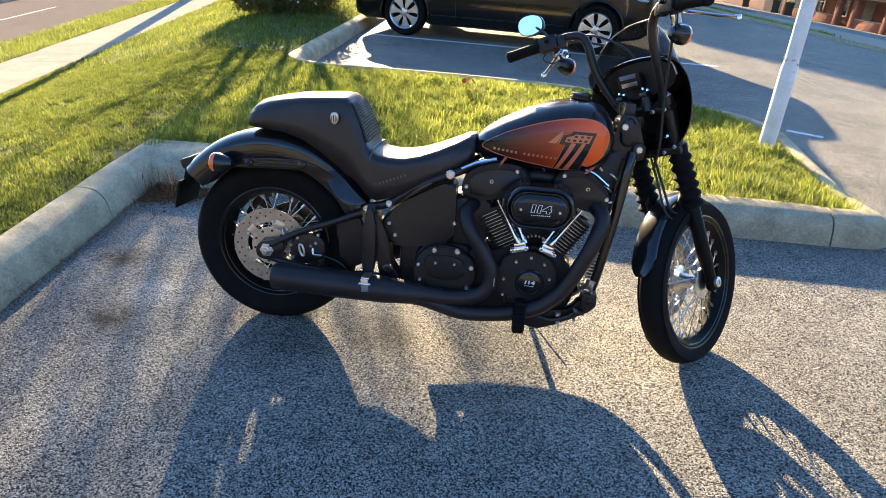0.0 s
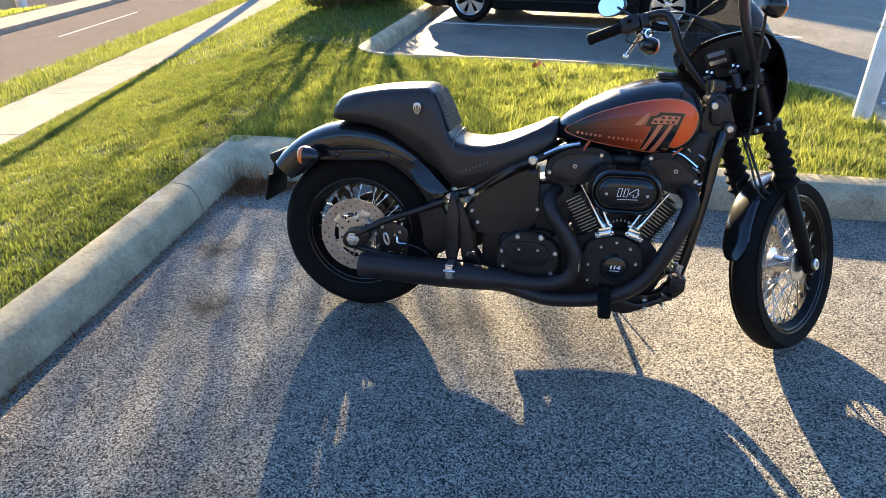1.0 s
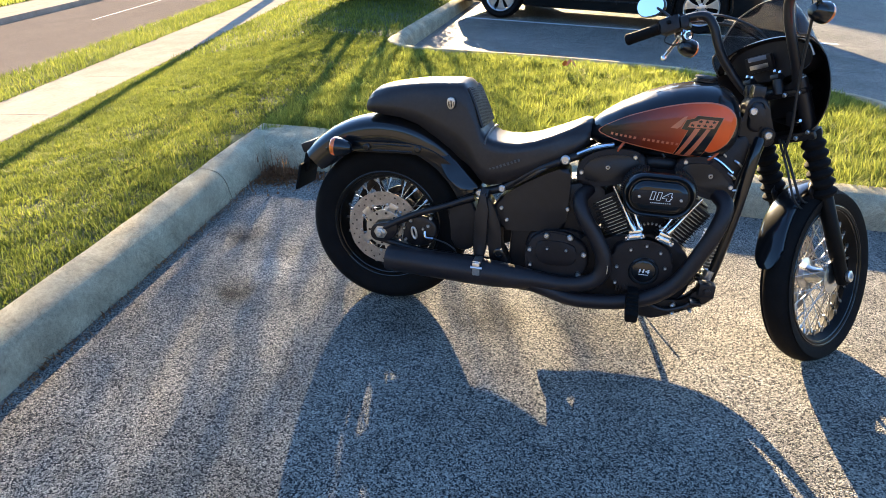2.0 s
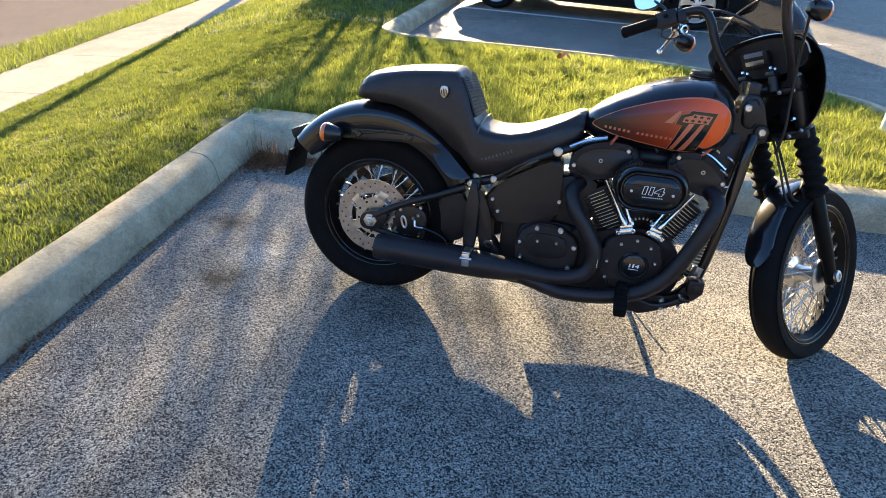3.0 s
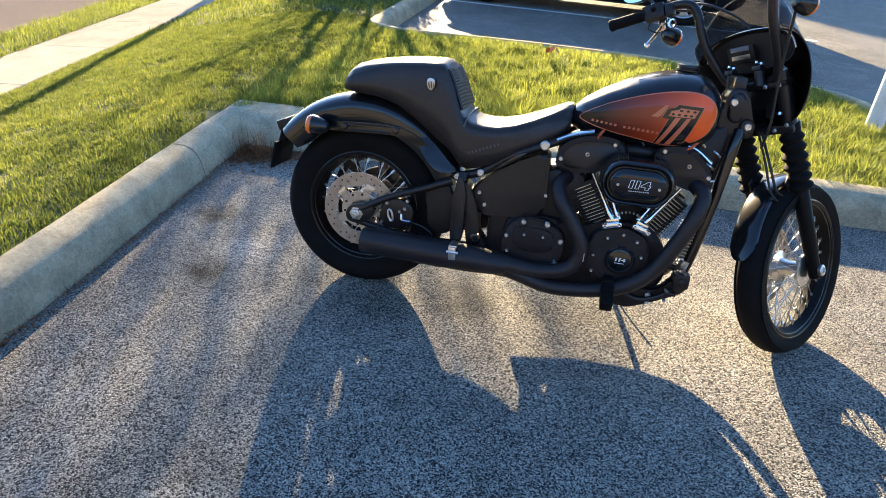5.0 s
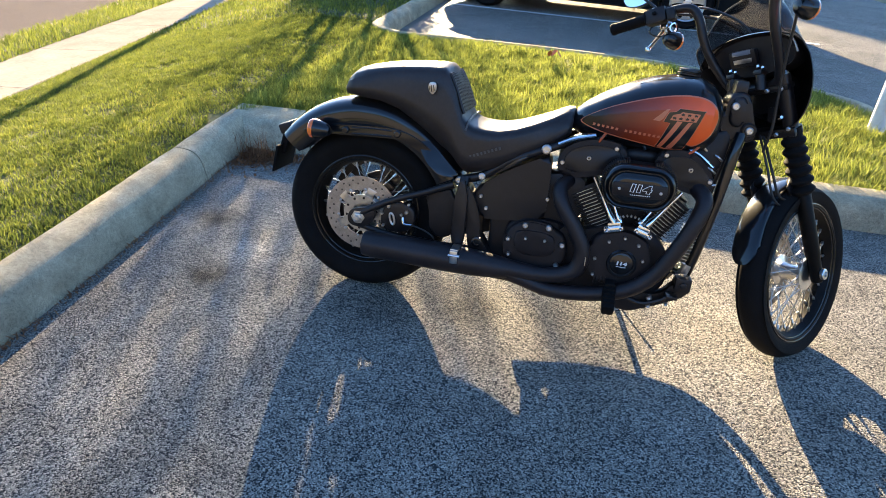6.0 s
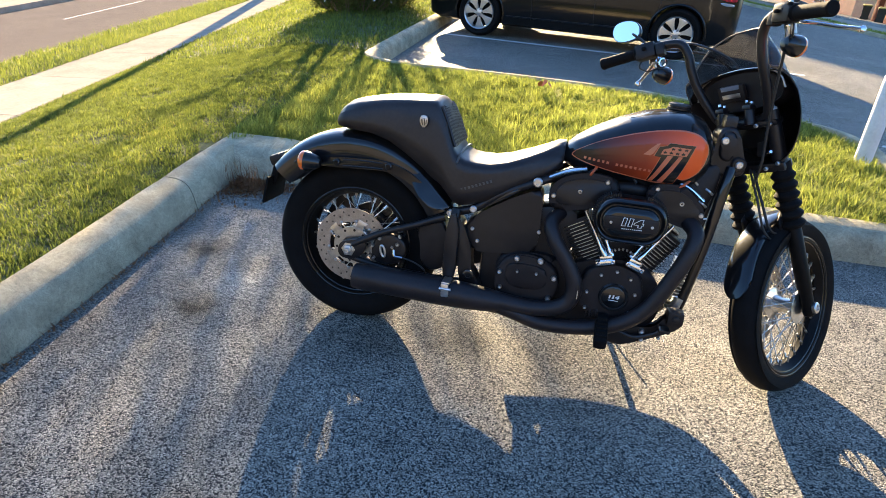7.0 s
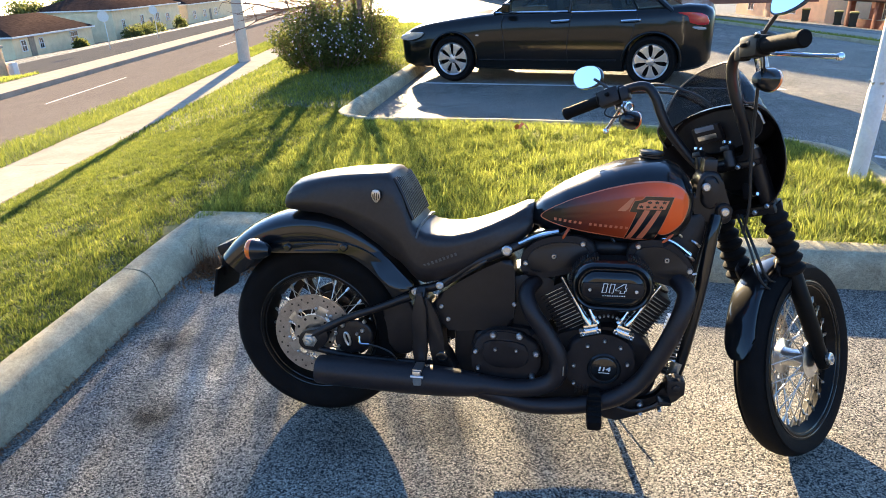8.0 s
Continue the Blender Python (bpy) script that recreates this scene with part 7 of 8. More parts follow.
rs = np.random.default_rng(11)
SX, SY = -2.98, 8.45
shrub = tagged(empty("shrub", Matrix.Translation((SX, SY, turf_z(SX, SY) - 0.02))), "dense green shrub with small white flowers on the lawn", "shrub")
bm = bmesh.new()
tips, tdir, front = [], [], []
for i in range(150):
    lump = i >= 95                      # a second, taller lump grows behind the flowering one
    a, r_ = rs.uniform(0, 2 * np.pi), rs.uniform(0.0, 1.0) ** 0.6
    if lump:
        top = Vector((0.36 + math.cos(a) * r_ * 0.58, 0.75 + math.sin(a) * r_ * 0.65, (1.02 - 0.40 * r_ ** 2) * rs.uniform(0.85, 1.1)))
        p0 = Vector((0.36 + math.cos(a) * r_ * 0.30, 0.75 + math.sin(a) * r_ * 0.3, 0))
    else:
        top = Vector((-0.06 + math.cos(a) * r_ * 0.86, math.sin(a) * r_ * 0.80, (0.92 - 0.42 * r_ ** 2) * rs.uniform(0.8, 1.12)))
        p0 = Vector((-0.06 + math.cos(a) * r_ * 0.48, math.sin(a) * r_ * 0.45, 0))
    mid = p0.lerp(top, 0.5) + Vector(rs.normal(0, 0.05, 3))
    tube(bm, [tuple(p0), tuple(mid), tuple(top)], 0.006, 5, 3, radii=[0.009, 0.006, 0.002])
    for t in np.linspace(0.12, 1.03, 22):
        c_ = (p0.lerp(mid, t * 2) if t < 0.5 else mid.lerp(top, t * 2 - 1))
        for _ in range(11):
            o = rs.normal(0, 0.065, 3)
            tips.append((c_.x + o[0], c_.y + o[1], max(0.03, c_.z + o[2])))
            tdir.append((o[0] * 8 + math.cos(a) * 0.4, o[1] * 8 + math.sin(a) * 0.4, 0.35))
            if not lump and t > 0.45:
                front.append((*tips[-1], math.cos(a), math.sin(a)))
tagged(P("stem", bm, M["bark"], shrub), kind="stuff")
leaf_cloud("leaves", np.array(tips), np.array(tdir), rs, 0.03, 0.060, M["leaf"], shrub)
bm = bmesh.new()
for i in rs.choice(len(front), 620, replace=False)[:430]:
    p = Vector(front[i][:3])
    out = Vector((front[i][3] * 0.6, front[i][4] * 0.6 - 0.5, 0.45)).normalized()
    q = p + out * 0.05
    d_, u_, v_ = basis(out)
    for k in range(5):
        a = k * math.pi * 0.4
        e = u_ * math.cos(a) + v_ * math.sin(a)
        bm.faces.new([bm.verts.new(q), bm.verts.new(q + e * 0.010 + d_.cross(e) * 0.008 + out * 0.004), bm.verts.new(q + e * 0.018 + out * 0.006), bm.verts.new(q + e * 0.010 - d_.cross(e) * 0.008 + out * 0.004)])
tagged(P("blossom", bm, M["flower"], shrub, "small white flowers"), kind="stuff")

TXY = (-2.80, 9.15)
tree = tagged(empty("small_tree", Matrix.Translation((*TXY, turf_z(*TXY) - 0.03))), "small multi-stemmed tree with thin reddish branches and few leaves", "tree")
bm = bmesh.new()
twigs = []


def grow(p, d, length, r, depth):
    q1 = p + d * length * 0.5 + Vector(rs.normal(0, 0.03 * length, 3))
    q2 = p + d * length + Vector(rs.normal(0, 0.05 * length, 3))
    tube(bm, [tuple(p), tuple(q1), tuple(q2)], r, 4 if depth > 1 else 6, 2, radii=[r, r * 0.8, r * 0.6])
    if depth >= 2 and q2.z > 1.5:
        twigs.append((q1, d)), twigs.append((q2, d))
    if depth < 4:
        for _ in range(3 if depth < 3 else 2):
            nd = (d + Vector(rs.normal(0, 0.40, 3)) + Vector((-0.015, 0, 0.05))).normalized()
            grow(p.lerp(q2, rs.uniform(0.5, 1.0)), nd, length * rs.uniform(0.55, 0.8), r * 0.58, depth + 1)


for i in range(8):
    a = i * 0.785 + rs.uniform(-0.3, 0.3)
    tilt = rs.uniform(0.08, 0.50)
    grow(Vector((math.cos(a) * 0.16, math.sin(a) * 0.12, 0)), Vector((math.cos(a) * math.sin(tilt) - 0.06, math.sin(a) * math.sin(tilt), math.cos(tilt))).normalized(), rs.uniform(1.35, 1.8), rs.uniform(0.031, 0.046), 0)
for i in range(15):          # low, bare side branches
    a = math.pi + rs.uniform(-0.5, 0.7)
    p_ = Vector((rs.uniform(-0.25, 0.05), rs.uniform(-0.1, 0.1), rs.uniform(0.75, 1.15)))
    grow(p_, Vector((math.cos(a), math.sin(a) * 0.6, rs.uniform(0.05, 0.35))).normalized(), rs.uniform(0.55, 0.85), 0.012, 2)
P("branch_frame", bm, M["bark"], tree)
tp = np.repeat(np.array([tuple(q) for q, d in twigs]), 5, 0) + rs.normal(0, 0.09, (len(twigs) * 5, 3))
leaf_cloud("leaves", tp, np.repeat(np.array([tuple(d) for q, d in twigs]), 5, 0), rs, 0.03, 0.065, M["leaf"], tree)


# -- houses --
def house(name, origin, yaw, length, depth, wall_h, ridge_h, wall_m, label, windows, door=None, eave=0.45):
    """A low house: x along its front, y to the back; windows are (x, z, width, height)."""
    h = tagged(empty(name, pose(*origin, 0, 0, yaw)), label, "house")
    bm = bmesh.new()
    t = 0.25
    for c, s in (((length / 2, t / 2, wall_h / 2 - 0.5), (length, t, wall_h + 1)), ((length / 2, depth - t / 2, wall_h / 2 - 0.5), (length, t, wall_h + 1)), ((t / 2, depth / 2, wall_h / 2 - 0.5), (t, depth - 2 * t, wall_h + 1)), ((length - t / 2, depth / 2, wall_h / 2 - 0.5), (t, depth - 2 * t, wall_h + 1))):
        box(bm, c, s)
    P("wall", bm, wall_m, h)
    bm = bmesh.new()
    e = eave
    lo = [Vector((-e, -e, wall_h)), Vector((length + e, -e, wall_h)), Vector((length + e, depth + e, wall_h)), Vector((-e, depth + e, wall_h))]
    hip = min(length, depth) * 0.35
    top = [Vector((hip, depth / 2 - 0.02, ridge_h)), Vector((length - hip, depth / 2 - 0.02, ridge_h)), Vector((length - hip, depth / 2 + 0.02, ridge_h)), Vector((hip, depth / 2 + 0.02, ridge_h))]
    loft(bm, [[p - Vector((0, 0, 0.14)) for p in lo], lo, top])
    P("roof", bm, M["shingle"], h, "brown shingled hip roof")
    bm = bmesh.new()
    for (a, b) in ((lo[0], lo[1]), (lo[1], lo[2]), (lo[3], lo[0])):
        d_ = (b - a)
        box(bm, (a + b) / 2 + Vector((0, 0, -0.09)) + Vector((d_.y, -d_.x, 0)).normalized() * 0.02, (abs(d_.x) + 0.05, abs(d_.y) + 0.05, 0.16))
    P("fascia", bm, M["white_trim"], h, "pale eaves board")
    for x_, z_, w_, hh in windows:
        bm = bmesh.new()
        rect = lambda k, y_: [Vector((x_ + sx * (w_ / 2 + k), y_, z_ + sz * (hh / 2 + k))) for sx, sz in ((-1, -1), (1, -1), (1, 1), (-1, 1))]
        loft(bm, [rect(0.05, 0.02), rect(0.05, -0.07), rect(-0.03, -0.07), rect(-0.03, 0.02), rect(0.05, 0.02)], cap=False)
        bmesh.ops.remove_doubles(bm, verts=bm.verts, dist=0.0005)
        win = P("window", bm, M["white_trim"], h)
        for sw, sh in ((0.05, hh - 0.06), (w_ - 0.06, 0.05)):
            bm = bmesh.new()
            box(bm, (x_, -0.025 if sw < sh else -0.032, z_), (sw, 0.05, sh))
            P("glazing_bar", bm, M["white_trim"], win)
        bm = bmesh.new()
        box(bm, (x_, -0.012, z_), (w_ - 0.06, 0.03, hh - 0.06))
        P("pane", bm, M["window"], win)
    if door:
        bm = bmesh.new()
        box(bm, (door, -0.02, 1.0), (0.95, 0.07, 2.05), 0.01)
        P("door", bm, M["wood"], h)
    return h


yaw_l = math.degrees(math.atan2(1, -STREET))       # along the street, front towards it
gl = lambda x, y: ground_z(x, y)
house("house", (-51.0, 53.0, gl(-51, 53) - 0.1), yaw_l, 15.0, 8.0, 2.25, 3.95, M["stucco"], "low cream stucco house with a brown roof", [(1.6, 1.3, 0.8, 1.0), (4.6, 1.3, 0.7, 1.0), (11.0, 1.4, 1.5, 1.0)], 3.0, eave=0.3)
house("house", (-54.6, 73.0, gl(-54.6, 73) + 0.0), yaw_l, 22.0, 10.0, 3.6, 5.3, M["stucco"], "cream stucco house with a brown roof and arched entry", [(2.6, 1.7, 0.8, 1.1), (8.2, 1.35, 1.0, 2.3), (13.4, 1.35, 1.1, 2.4), (17.0, 1.8, 1.2, 1.0)], 11.0, eave=0.3)
house("house", (-60.0, 99.0, gl(-60, 99) + 0.0), yaw_l, 24.0, 10.0, 3.2, 5.4, M["stucco"], "cream stucco house beyond the street corner", [(3.0, 1.4, 1.3, 1.2), (8.0, 1.4, 1.3, 1.2), (14.0, 1.4, 1.6, 1.2)], 11.0)
yaw_r = math.degrees(math.atan2(-1, YARDS))
hr = (24.0, 56.0)
brick_house = house("house", (*hr, ground_z(*hr) - 0.1), yaw_r, 16.0, 9.0, 2.6, 4.6, M["brick"], "red brick house with walled porch and brown roof", [(1.9, 1.55, 0.8, 1.5), (4.3, 1.55, 1.2, 1.5), (9.2, 1.55, 0.8, 1.5), (12.2, 1.55, 1.2, 1.5)], 7.0)
# its porch: a low brick wall between piers under a lean-to roof
for x0, x1 in ((0.4, 3.0), (3.4, 6.0), (8.0, 10.6), (11.0, 13.6)):
    bm = bmesh.new()
    box(bm, ((x0 + x1) / 2, -1.75, 0.30), (x1 - x0, 0.24, 1.2), 0.01)
    P("porch_wall", bm, M["brick"], brick_house)
    bm = bmesh.new()
    box(bm, ((x0 + x1) / 2, -1.75, 0.93), (x1 - x0, 0.30, 0.06), 0.01)
    P("porch_sill", bm, M["slab"], brick_house)
for x_ in (0.2, 3.2, 6.2, 7.8, 10.8, 13.8):
    bm = bmesh.new()
    box(bm, (x_, -1.75, 0.95), (0.40, 0.40, 2.6), 0.015)
    P("porch_pier", bm, M["brick"], brick_house)
bm = bmesh.new()
loft(bm, [[Vector((x_, -2.15, 2.28)), Vector((x_, 0.10, 2.75)), Vector((x_, 0.10, 2.63)), Vector((x_, -2.15, 2.16))] for x_ in (-0.3, 14.3)])
P("porch_roof", bm, M["shingle"], brick_house, "brown shingled porch roof")
house("house", (18.5, 75.0, ground_z(18.5, 75) - 0.2), yaw_r, 15.0, 9.0, 2.7, 4.9, M["stucco"], "pale house beside the brick house", [(3.0, 1.4, 1.0, 1.3), (10.0, 1.4, 1.6, 1.3)], 6.2)
# added almost wholly out of view, placed and sized to shade the lot
house("house", (-7.5, 48.0, 0.0), 0.0, 25.0, 9.0, 10.4, 12.6, M["brick"], "tall brick house added out of view to shade the lot", [(x_, z_, 1.2, 1.4) for x_ in (3.0, 8.0, 13.0, 18.0) for z_ in (1.5, 4.6, 7.7)], 5.5)


# -- unseen tree-shaped backdrop added behind the lot: closes the place, darkens reflections --
dark_backdrop = tagged(empty("backdrop"), "dark tree-shaped backdrop added behind the camera to darken reflections", "backdrop", kind="structure")
for k, (p, q) in enumerate((((-46, -26), (40, -26)), ((40, -26), (52, 10)), ((-46, -26), (-52, -4)))):
    bm = bmesh.new()
    n_ = 60
    a, b = [], []
    for i in range(n_ + 1):
        x_, y_ = p[0] + (q[0] - p[0]) * i / n_, p[1] + (q[1] - p[1]) * i / n_
        h_ = 8.5 + 2.2 * noise.noise((i * 0.35, k * 5.0, 0)) + 1.0 * noise.noise((i * 1.3, k, 7))
        a.append(Vector((x_, y_, -12))), b.append(Vector((x_ + noise.noise((i, 1, k)), y_ + noise.noise((i, 2, k)), h_)))
    loft(bm, [a, b, [v + Vector((0.6, -2.5, -0.5)) for v in b], [v + Vector((0.6, -2.5, 0)) for v in a]], cap=False, closed=False)
    P("backdrop_row", bm, mat("backdrop_green", (0.035, 0.045, 0.02), 0.95, vary=0.6, scale=0.8, bump=1.0, bscale=3.0), dark_backdrop)


# -- brick gate pillar, street signs, hedge bushes across the street --
pil = tagged(empty("gate_pillar", pose(-21.35, 20.3, ground_z(-21.35, 20.3), 0, 0, yaw_l - 90)), "tan brick gate pillar with a pale cap across the street", "pillar")
bm = bmesh.new()
box(bm, (0, 0, 0.55), (0.55, 0.9, 1.3), 0.02)
P("shaft", bm, mat("tan_brick", (0.62, 0.42, 0.24), 0.9, vary=0.25, scale=9.0, bump=0.6, bscale=40.0), pil)
bm = bmesh.new()
box(bm, (0, 0, 1.24), (0.66, 1.0, 0.10), 0.02)
P("cap", bm, M["slab"], pil)
bm = bmesh.new()
box(bm, (0.30, 0.7, 0.30), (0.35, 0.35, 0.62), 0.02)
P("mail_box", bm, M["white_trim"], pil)
for x_, y_, r_ in ((-28.9, 37.4, 0.36), (-30.4, 45.2, 0.32)):
    sg = tagged(empty("street_sign", pose(x_, y_, ground_z(x_, y_), 0, 0, 20)), "grey street sign seen from behind on a thin post", "sign")
    bm = bmesh.new()
    rod(bm, (0, 0, -0.1), (0, 0, 2.3), 0.03, 8)
    P("post", bm, M["sign_back"], sg)
    bm = bmesh.new()
    lathe(bm, (0, -0.04, 2.05), (0, -1, 0), [(0, r_), (0.012, r_)], 8)
    P("plate", bm, M["sign_back"], sg)


def bush(x_, y_, w_, h_, n, label, zf=ground_z, size=(0.06, 0.12)):
    b_ = tagged(empty("bush", Matrix.Translation((x_, y_, zf(x_, y_)))), label, "bush")
    th, ph, rr = rs.uniform(0, 2 * np.pi, n), rs.uniform(0, 1, n), rs.uniform(0.6, 1.0, n)
    lump = 1 + 0.18 * np.sin(th * 5 + ph * 7)
    pts = np.stack([np.cos(th) * np.sqrt(1 - ph ** 2) * w_ * rr * lump, np.sin(th) * np.sqrt(1 - ph ** 2) * w_ * 0.8 * rr * lump, ph * h_ * rr * lump], 1)
    leaf_cloud("leaves", pts, pts / max(w_, h_), rs, *size, M["leaf"], b_, 0.6)
    bm = bmesh.new()
    for k in range(5):
        tube(bm, [(0, 0, -0.05), (math.cos(k * 1.3) * w_ * 0.3, math.sin(k * 1.3) * w_ * 0.3, h_ * 0.4), (math.cos(k * 1.3) * w_ * 0.5, math.sin(k * 1.3) * w_ * 0.5, h_ * 0.75)], 0.02, 5, 3)
    P("stems", bm, M["bark"], b_)


for x_, y_, w_, h_ in ((-52.6, 73.6, 1.4, 1.2), (-52.9, 76.2, 1.6, 1.3), (-53.4, 79.4, 1.7, 1.4), (-55.3, 88.8, 1.0, 1.5), (-51.0, 62.0, 0.8, 0.9)):
    bush(x_, y_, w_, h_, 1400, "dark clipped bush before the cream house", size=(0.14, 0.26))



def far_tree(x_, y_, z_, w_, h_, material, label):
    """A tree far off: a forked trunk under a crown of several leafy lumps."""
    t_ = tagged(empty("tree", Matrix.Translation((x_, y_, z_))), label, "tree")
    bm = bmesh.new()
    for k in range(4):
        a = k * 1.7
        tube(bm, [(0, 0, -0.3), (math.cos(a) * 0.1, math.sin(a) * 0.1, h_ * 0.35), (math.cos(a) * w_ * 0.4, math.sin(a) * w_ * 0.4, h_ * 0.75)], 0.15, 6, 3, radii=[0.22, 0.15, 0.05])
    P("trunk", bm, M["bark"], t_)
    pts = []
    for k in range(9):
        c_ = np.array([rs.uniform(-1, 1) * w_ * 0.65, rs.uniform(-1, 1) * w_ * 0.65, h_ * rs.uniform(0.5, 0.85)])
        pts.append(c_ + rs.normal(0, 1, (260, 3)) * w_ * 0.2)
    pts = np.concatenate(pts)
    leaf_cloud("crown", pts, rs.normal(0, 1, pts.shape), rs, 0.22, 0.42, material, t_, 0.6)


M["rust_leaf"] = grass_material("rust_leaf", (0.30, 0.11, 0.04), (0.48, 0.20, 0.07), (0.55, 0.30, 0.12))
for x_, y_, w_, h_, m_, lb in ((-66.0, 71.0, 3.0, 6.2, "leaf", "dark leafy tree behind the cream houses"), (-63.5, 76.0, 2.6, 7.2, "leaf", "dark leafy tree behind the cream houses"),
                               (-62.5, 82.5, 2.4, 8.0, "rust_leaf", "rust-leaved tree behind the cream houses"), (-70.0, 68.0, 3.2, 5.6, "leaf", "dark leafy tree behind the cream houses")):
    far_tree(x_, y_, ground_z(x_, y_), w_, h_, M[m_], lb)

# lawn across the street, lawn strips beyond the lot
strip("far_walk", -14.2, -11.62, -20, 70, 0.13, M["slab"], side=0.12, label="tan concrete footway on the far side of the street", category="pavement")
strip("far_lawn", -16.6, -14.2, 4, 19.0, 0.14, M["soil"], label="soil of the lawn across the street", category="soil")
blades("far_lawn_grass", scatter([(-16.5 - STREET * 4, 4), (-14.3 - STREET * 4, 4), (-14.3 - STREET * 18.8, 18.8), (-16.5 - STREET * 18.8, 18.8)], (-22, 4, -14, 19), 9000, rng, lambda x, y: ground_z(x, y) + 0.14), rng, 0.06, 0.12, 0.03, M["grass"], label="sunlit lawn across the street", category="grass")
# the drive lies in shade, painted here by the darker asphalt
strip("side_road", -30.0, -14.25, 19.2, 90, 0.03, M["side_road"], label="asphalt drive before the cream houses, shade painted in its colour", category="road")
strip("yard_kerb", 16.4, 16.6, -5, 60, 0.12, M["concrete"], YARDS, side=0.25, label="concrete kerb along the yards", category="kerb")
strip("yard_soil", 16.6, 18.0, 10, 60, 0.06, M["soil"], YARDS, label="soil of the grass strip before the yards", category="soil")
blades("yard_grass", scatter([(16.6 - YARDS * 22, 22), (18.0 - YARDS * 22, 22), (18.0 - YARDS * 60, 60), (16.6 - YARDS * 60, 60)], (0, 22, 14, 60), 9000, rng, lambda x, y: ground_z(x, y) + 0.06), rng, 0.06, 0.14, 0.03, M["grass"], label="grass strip before the yards", category="grass")
strip("yard_road", 18.2, 25.5, -5, 60, 0.02, M["slab"], YARDS, label="pale concrete drive before the brick house", category="road")
BACK = [(-7.5, 18.5), (-2.2, 17.5), (-2.2, 19.5), (-7.5, 20.5)]
blades("back_grass", scatter(BACK, (-8, 17, -2, 21), 9000, rng, lambda x, y: ground_z(x, y)), rng, 0.05, 0.10, 0.02, M["grass"], label="sunlit grass strip behind the parked car", category="grass")


# wheelie bins
M["bin_lid"] = mat("yellow_bin_lid", (0.42, 0.30, 0.04), 0.5, vary=0.2, scale=9.0)


def wheelie(x_, y_, yaw):
    b_ = tagged(empty("wheelie_bin", pose(x_, y_, ground_z(x_, y_), 0, 0, yaw)), "dark green wheelie bin with a yellow hinged lid", "bin", "bins by the yard")
    bm = bmesh.new()
    loft(bm, [[Vector((sx * w_, sy * d_, z)) for sx, sy in ((-1, -1), (1, -1), (1, 1), (-1, 1))] for w_, d_, z in ((0.22, 0.26, 0.04), (0.28, 0.34, 0.92), (0.30, 0.36, 0.95), (0.30, 0.36, 0.98))])
    P("body", bm, M["bin"], b_)
    bm = bmesh.new()
    loft(bm, [[Vector((sx * w_, sy * d_ - 0.02, z)) for sx, sy in ((-1, -1), (1, -1), (1, 1), (-1, 1))] for w_, d_, z in ((0.30, 0.38, 0.98), (0.31, 0.39, 1.01), (0.24, 0.30, 1.07))])
    P("lid", bm, M["bin_lid"], b_, "yellow hinged lid")
    for s_ in (-1, 1):
        bm = bmesh.new()
        lathe(bm, (s_ * 0.24, 0.30, 0.10), (1, 0, 0), [(-0.03, 0.10), (0.03, 0.10)], 14)
        P("wheel", bm, M["rubber"], b_)


for x_, y_ in ((20.2, 58.5), (20.9, 53.5), (21.4, 52.0)):
    wheelie(x_, y_, -20)

# -- an unseen plain wall added behind the camera closes the lot and shapes reflections --
bm = bmesh.new()
box(bm, (1.0, -17.0, 2.2), (50.0, 0.4, 5.4), 0.03)
obj("reflection_wall", bm, mat("reflection_wall_grey", (0.070, 0.070, 0.074), 0.9, vary=0.25, scale=3.0, bump=0.5, bscale=12.0), angle=40)
tagged(bpy.data.objects["reflection_wall"], label="plain dark grey wall added behind the camera for reflections", category="wall", kind="structure")

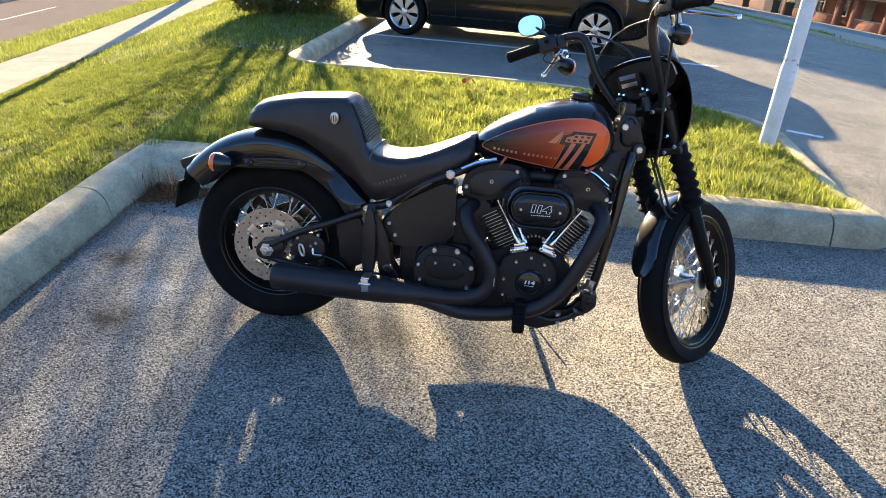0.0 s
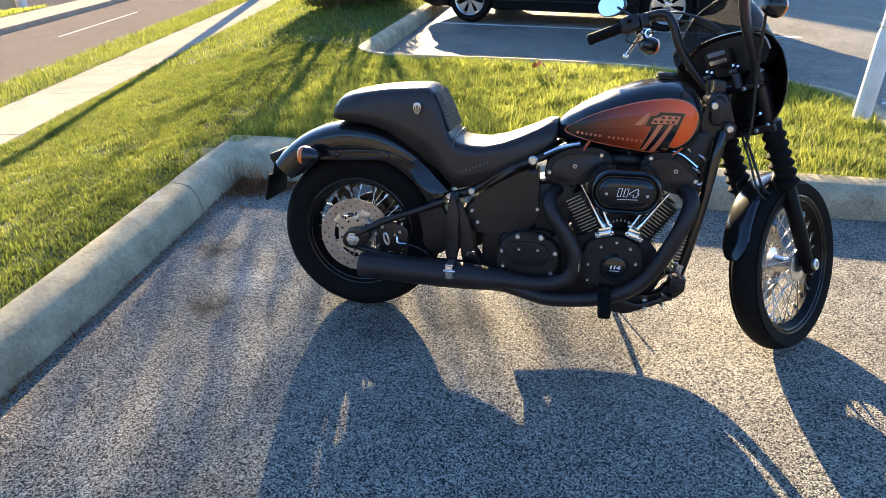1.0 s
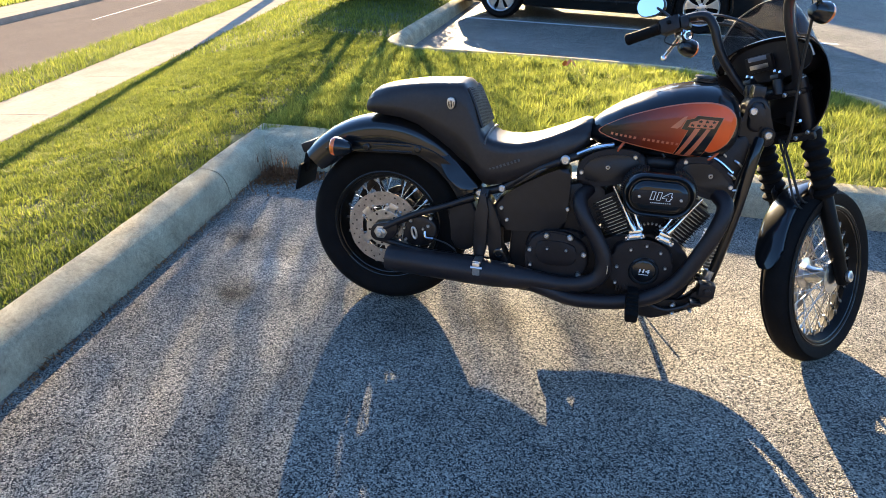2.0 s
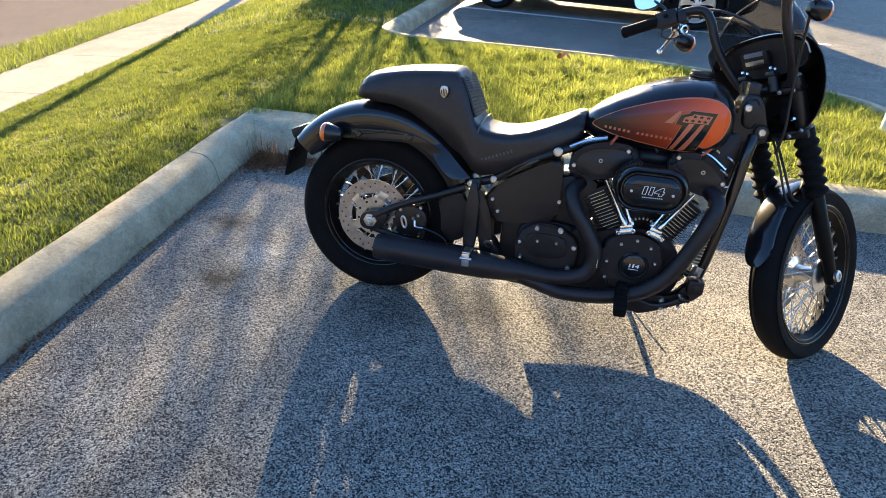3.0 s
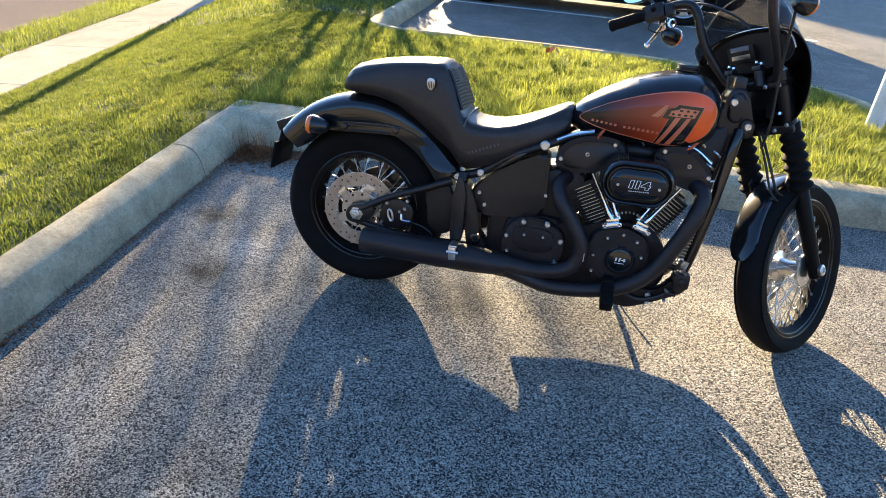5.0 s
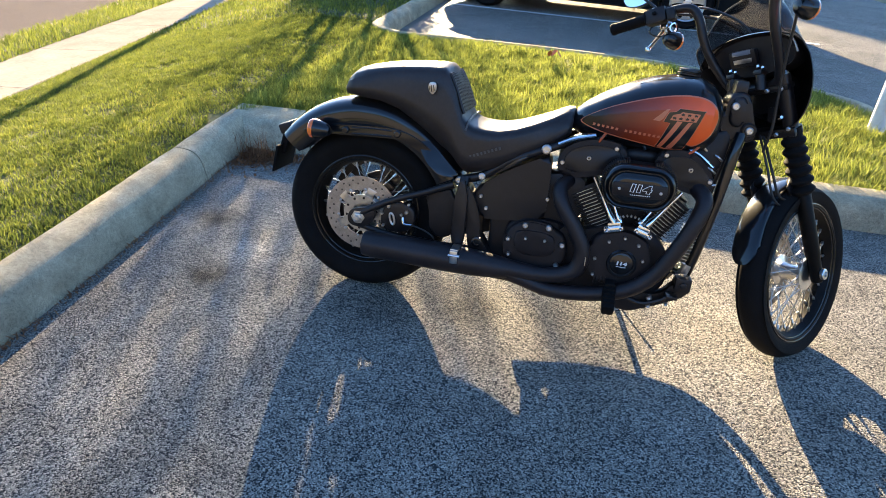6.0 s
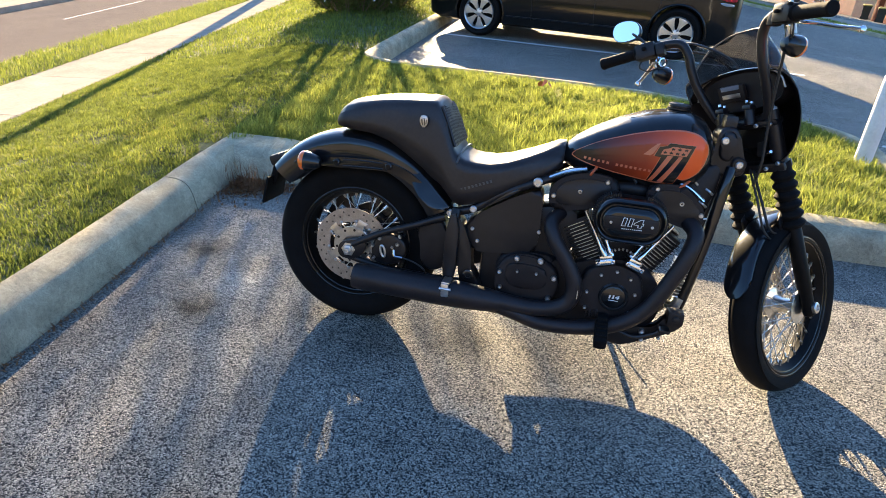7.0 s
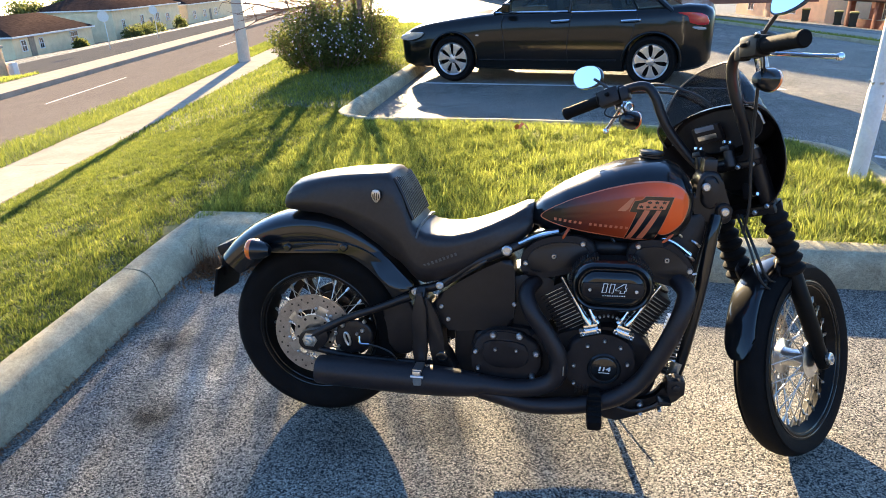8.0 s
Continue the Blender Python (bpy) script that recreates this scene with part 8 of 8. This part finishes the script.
# -- weeds and litter along the kerb --
lp = np.array([(-1.16 + abs(rs.normal(0, 0.17)), 1.20 - abs(rs.normal(0, 0.12)), 0.0) for _ in range(2200)])
blades("leaf_litter", lp, rs, 0.005, 0.020, 0.011, M["dry"], 2.8, label="brown leaf litter gathered in the kerb corner", category="litter")
wp = np.array([(-1.05 + rs.normal(0, 0.09), 1.13 + rs.normal(0, 0.05), 0.0) for _ in range(120)])
blades("dry_weeds", wp, rs, 0.05, 0.19, 0.0036, M["dry"], 0.7, label="dry brown weeds in the kerb corner", category="weeds")
kp = []
for p, q in zip(kerb_path, kerb_path[1:]):
    if p.y < 1.1 and p.x < 0:
        for _ in range(int((q - p).length * 300)):
            c_ = p.lerp(q, rs.uniform())
            kp.append((c_.x + 0.01 + abs(rs.normal(0, 0.02)), c_.y, 0.0))
blades("gutter_litter", np.array(kp), rs, 0.004, 0.018, 0.005, M["dry"], 2.5, label="dry grass clippings along the foot of the kerb", category="litter")
for i, (x_, y_) in enumerate(((0.47, 3.62), (0.52, 3.60), (0.44, 3.58))):
    bm = bmesh.new()
    c_ = Vector((x_, y_, turf_z(x_, y_) + 0.115))
    a = i * 2.1
    vs = [c_ + Vector((math.cos(a + b) * r_, math.sin(a + b) * r_, h_)) for b, r_, h_ in ((0, 0.030, 0.02), (0.9, 0.019, 0.035), (2.0, 0.023, 0.014), (3.1, 0.028, -0.014), (4.2, 0.022, -0.024), (5.3, 0.020, 0.0))]
    loft(bm, [vs, [v + Vector((0, 0, 0.0015)) for v in vs]])
    tagged(P("fallen_leaf", bm, M["dead_leaf"], None), "reddish fallen leaf lying on the grass", "leaf", "fallen leaves on the lawn")

# -- far strip of grass beyond the parked car --
strip_pts = []
while len(strip_pts) < 4500:
    x_, y_ = rs.uniform(-7.4, -4.2), rs.uniform(18.5, 23.0)
    if abs((x_ + 0.19 * y_) - (-1.75 + 0.25 * math.sin(y_))) < 0.55:
        strip_pts.append((x_, y_, ground_z(x_, y_)))
blades("far_grass", np.array(strip_pts), rs, 0.08, 0.18, 0.03, M["grass"], 1.0, label="pale sunlit grass strip beyond the parked car", category="grass")
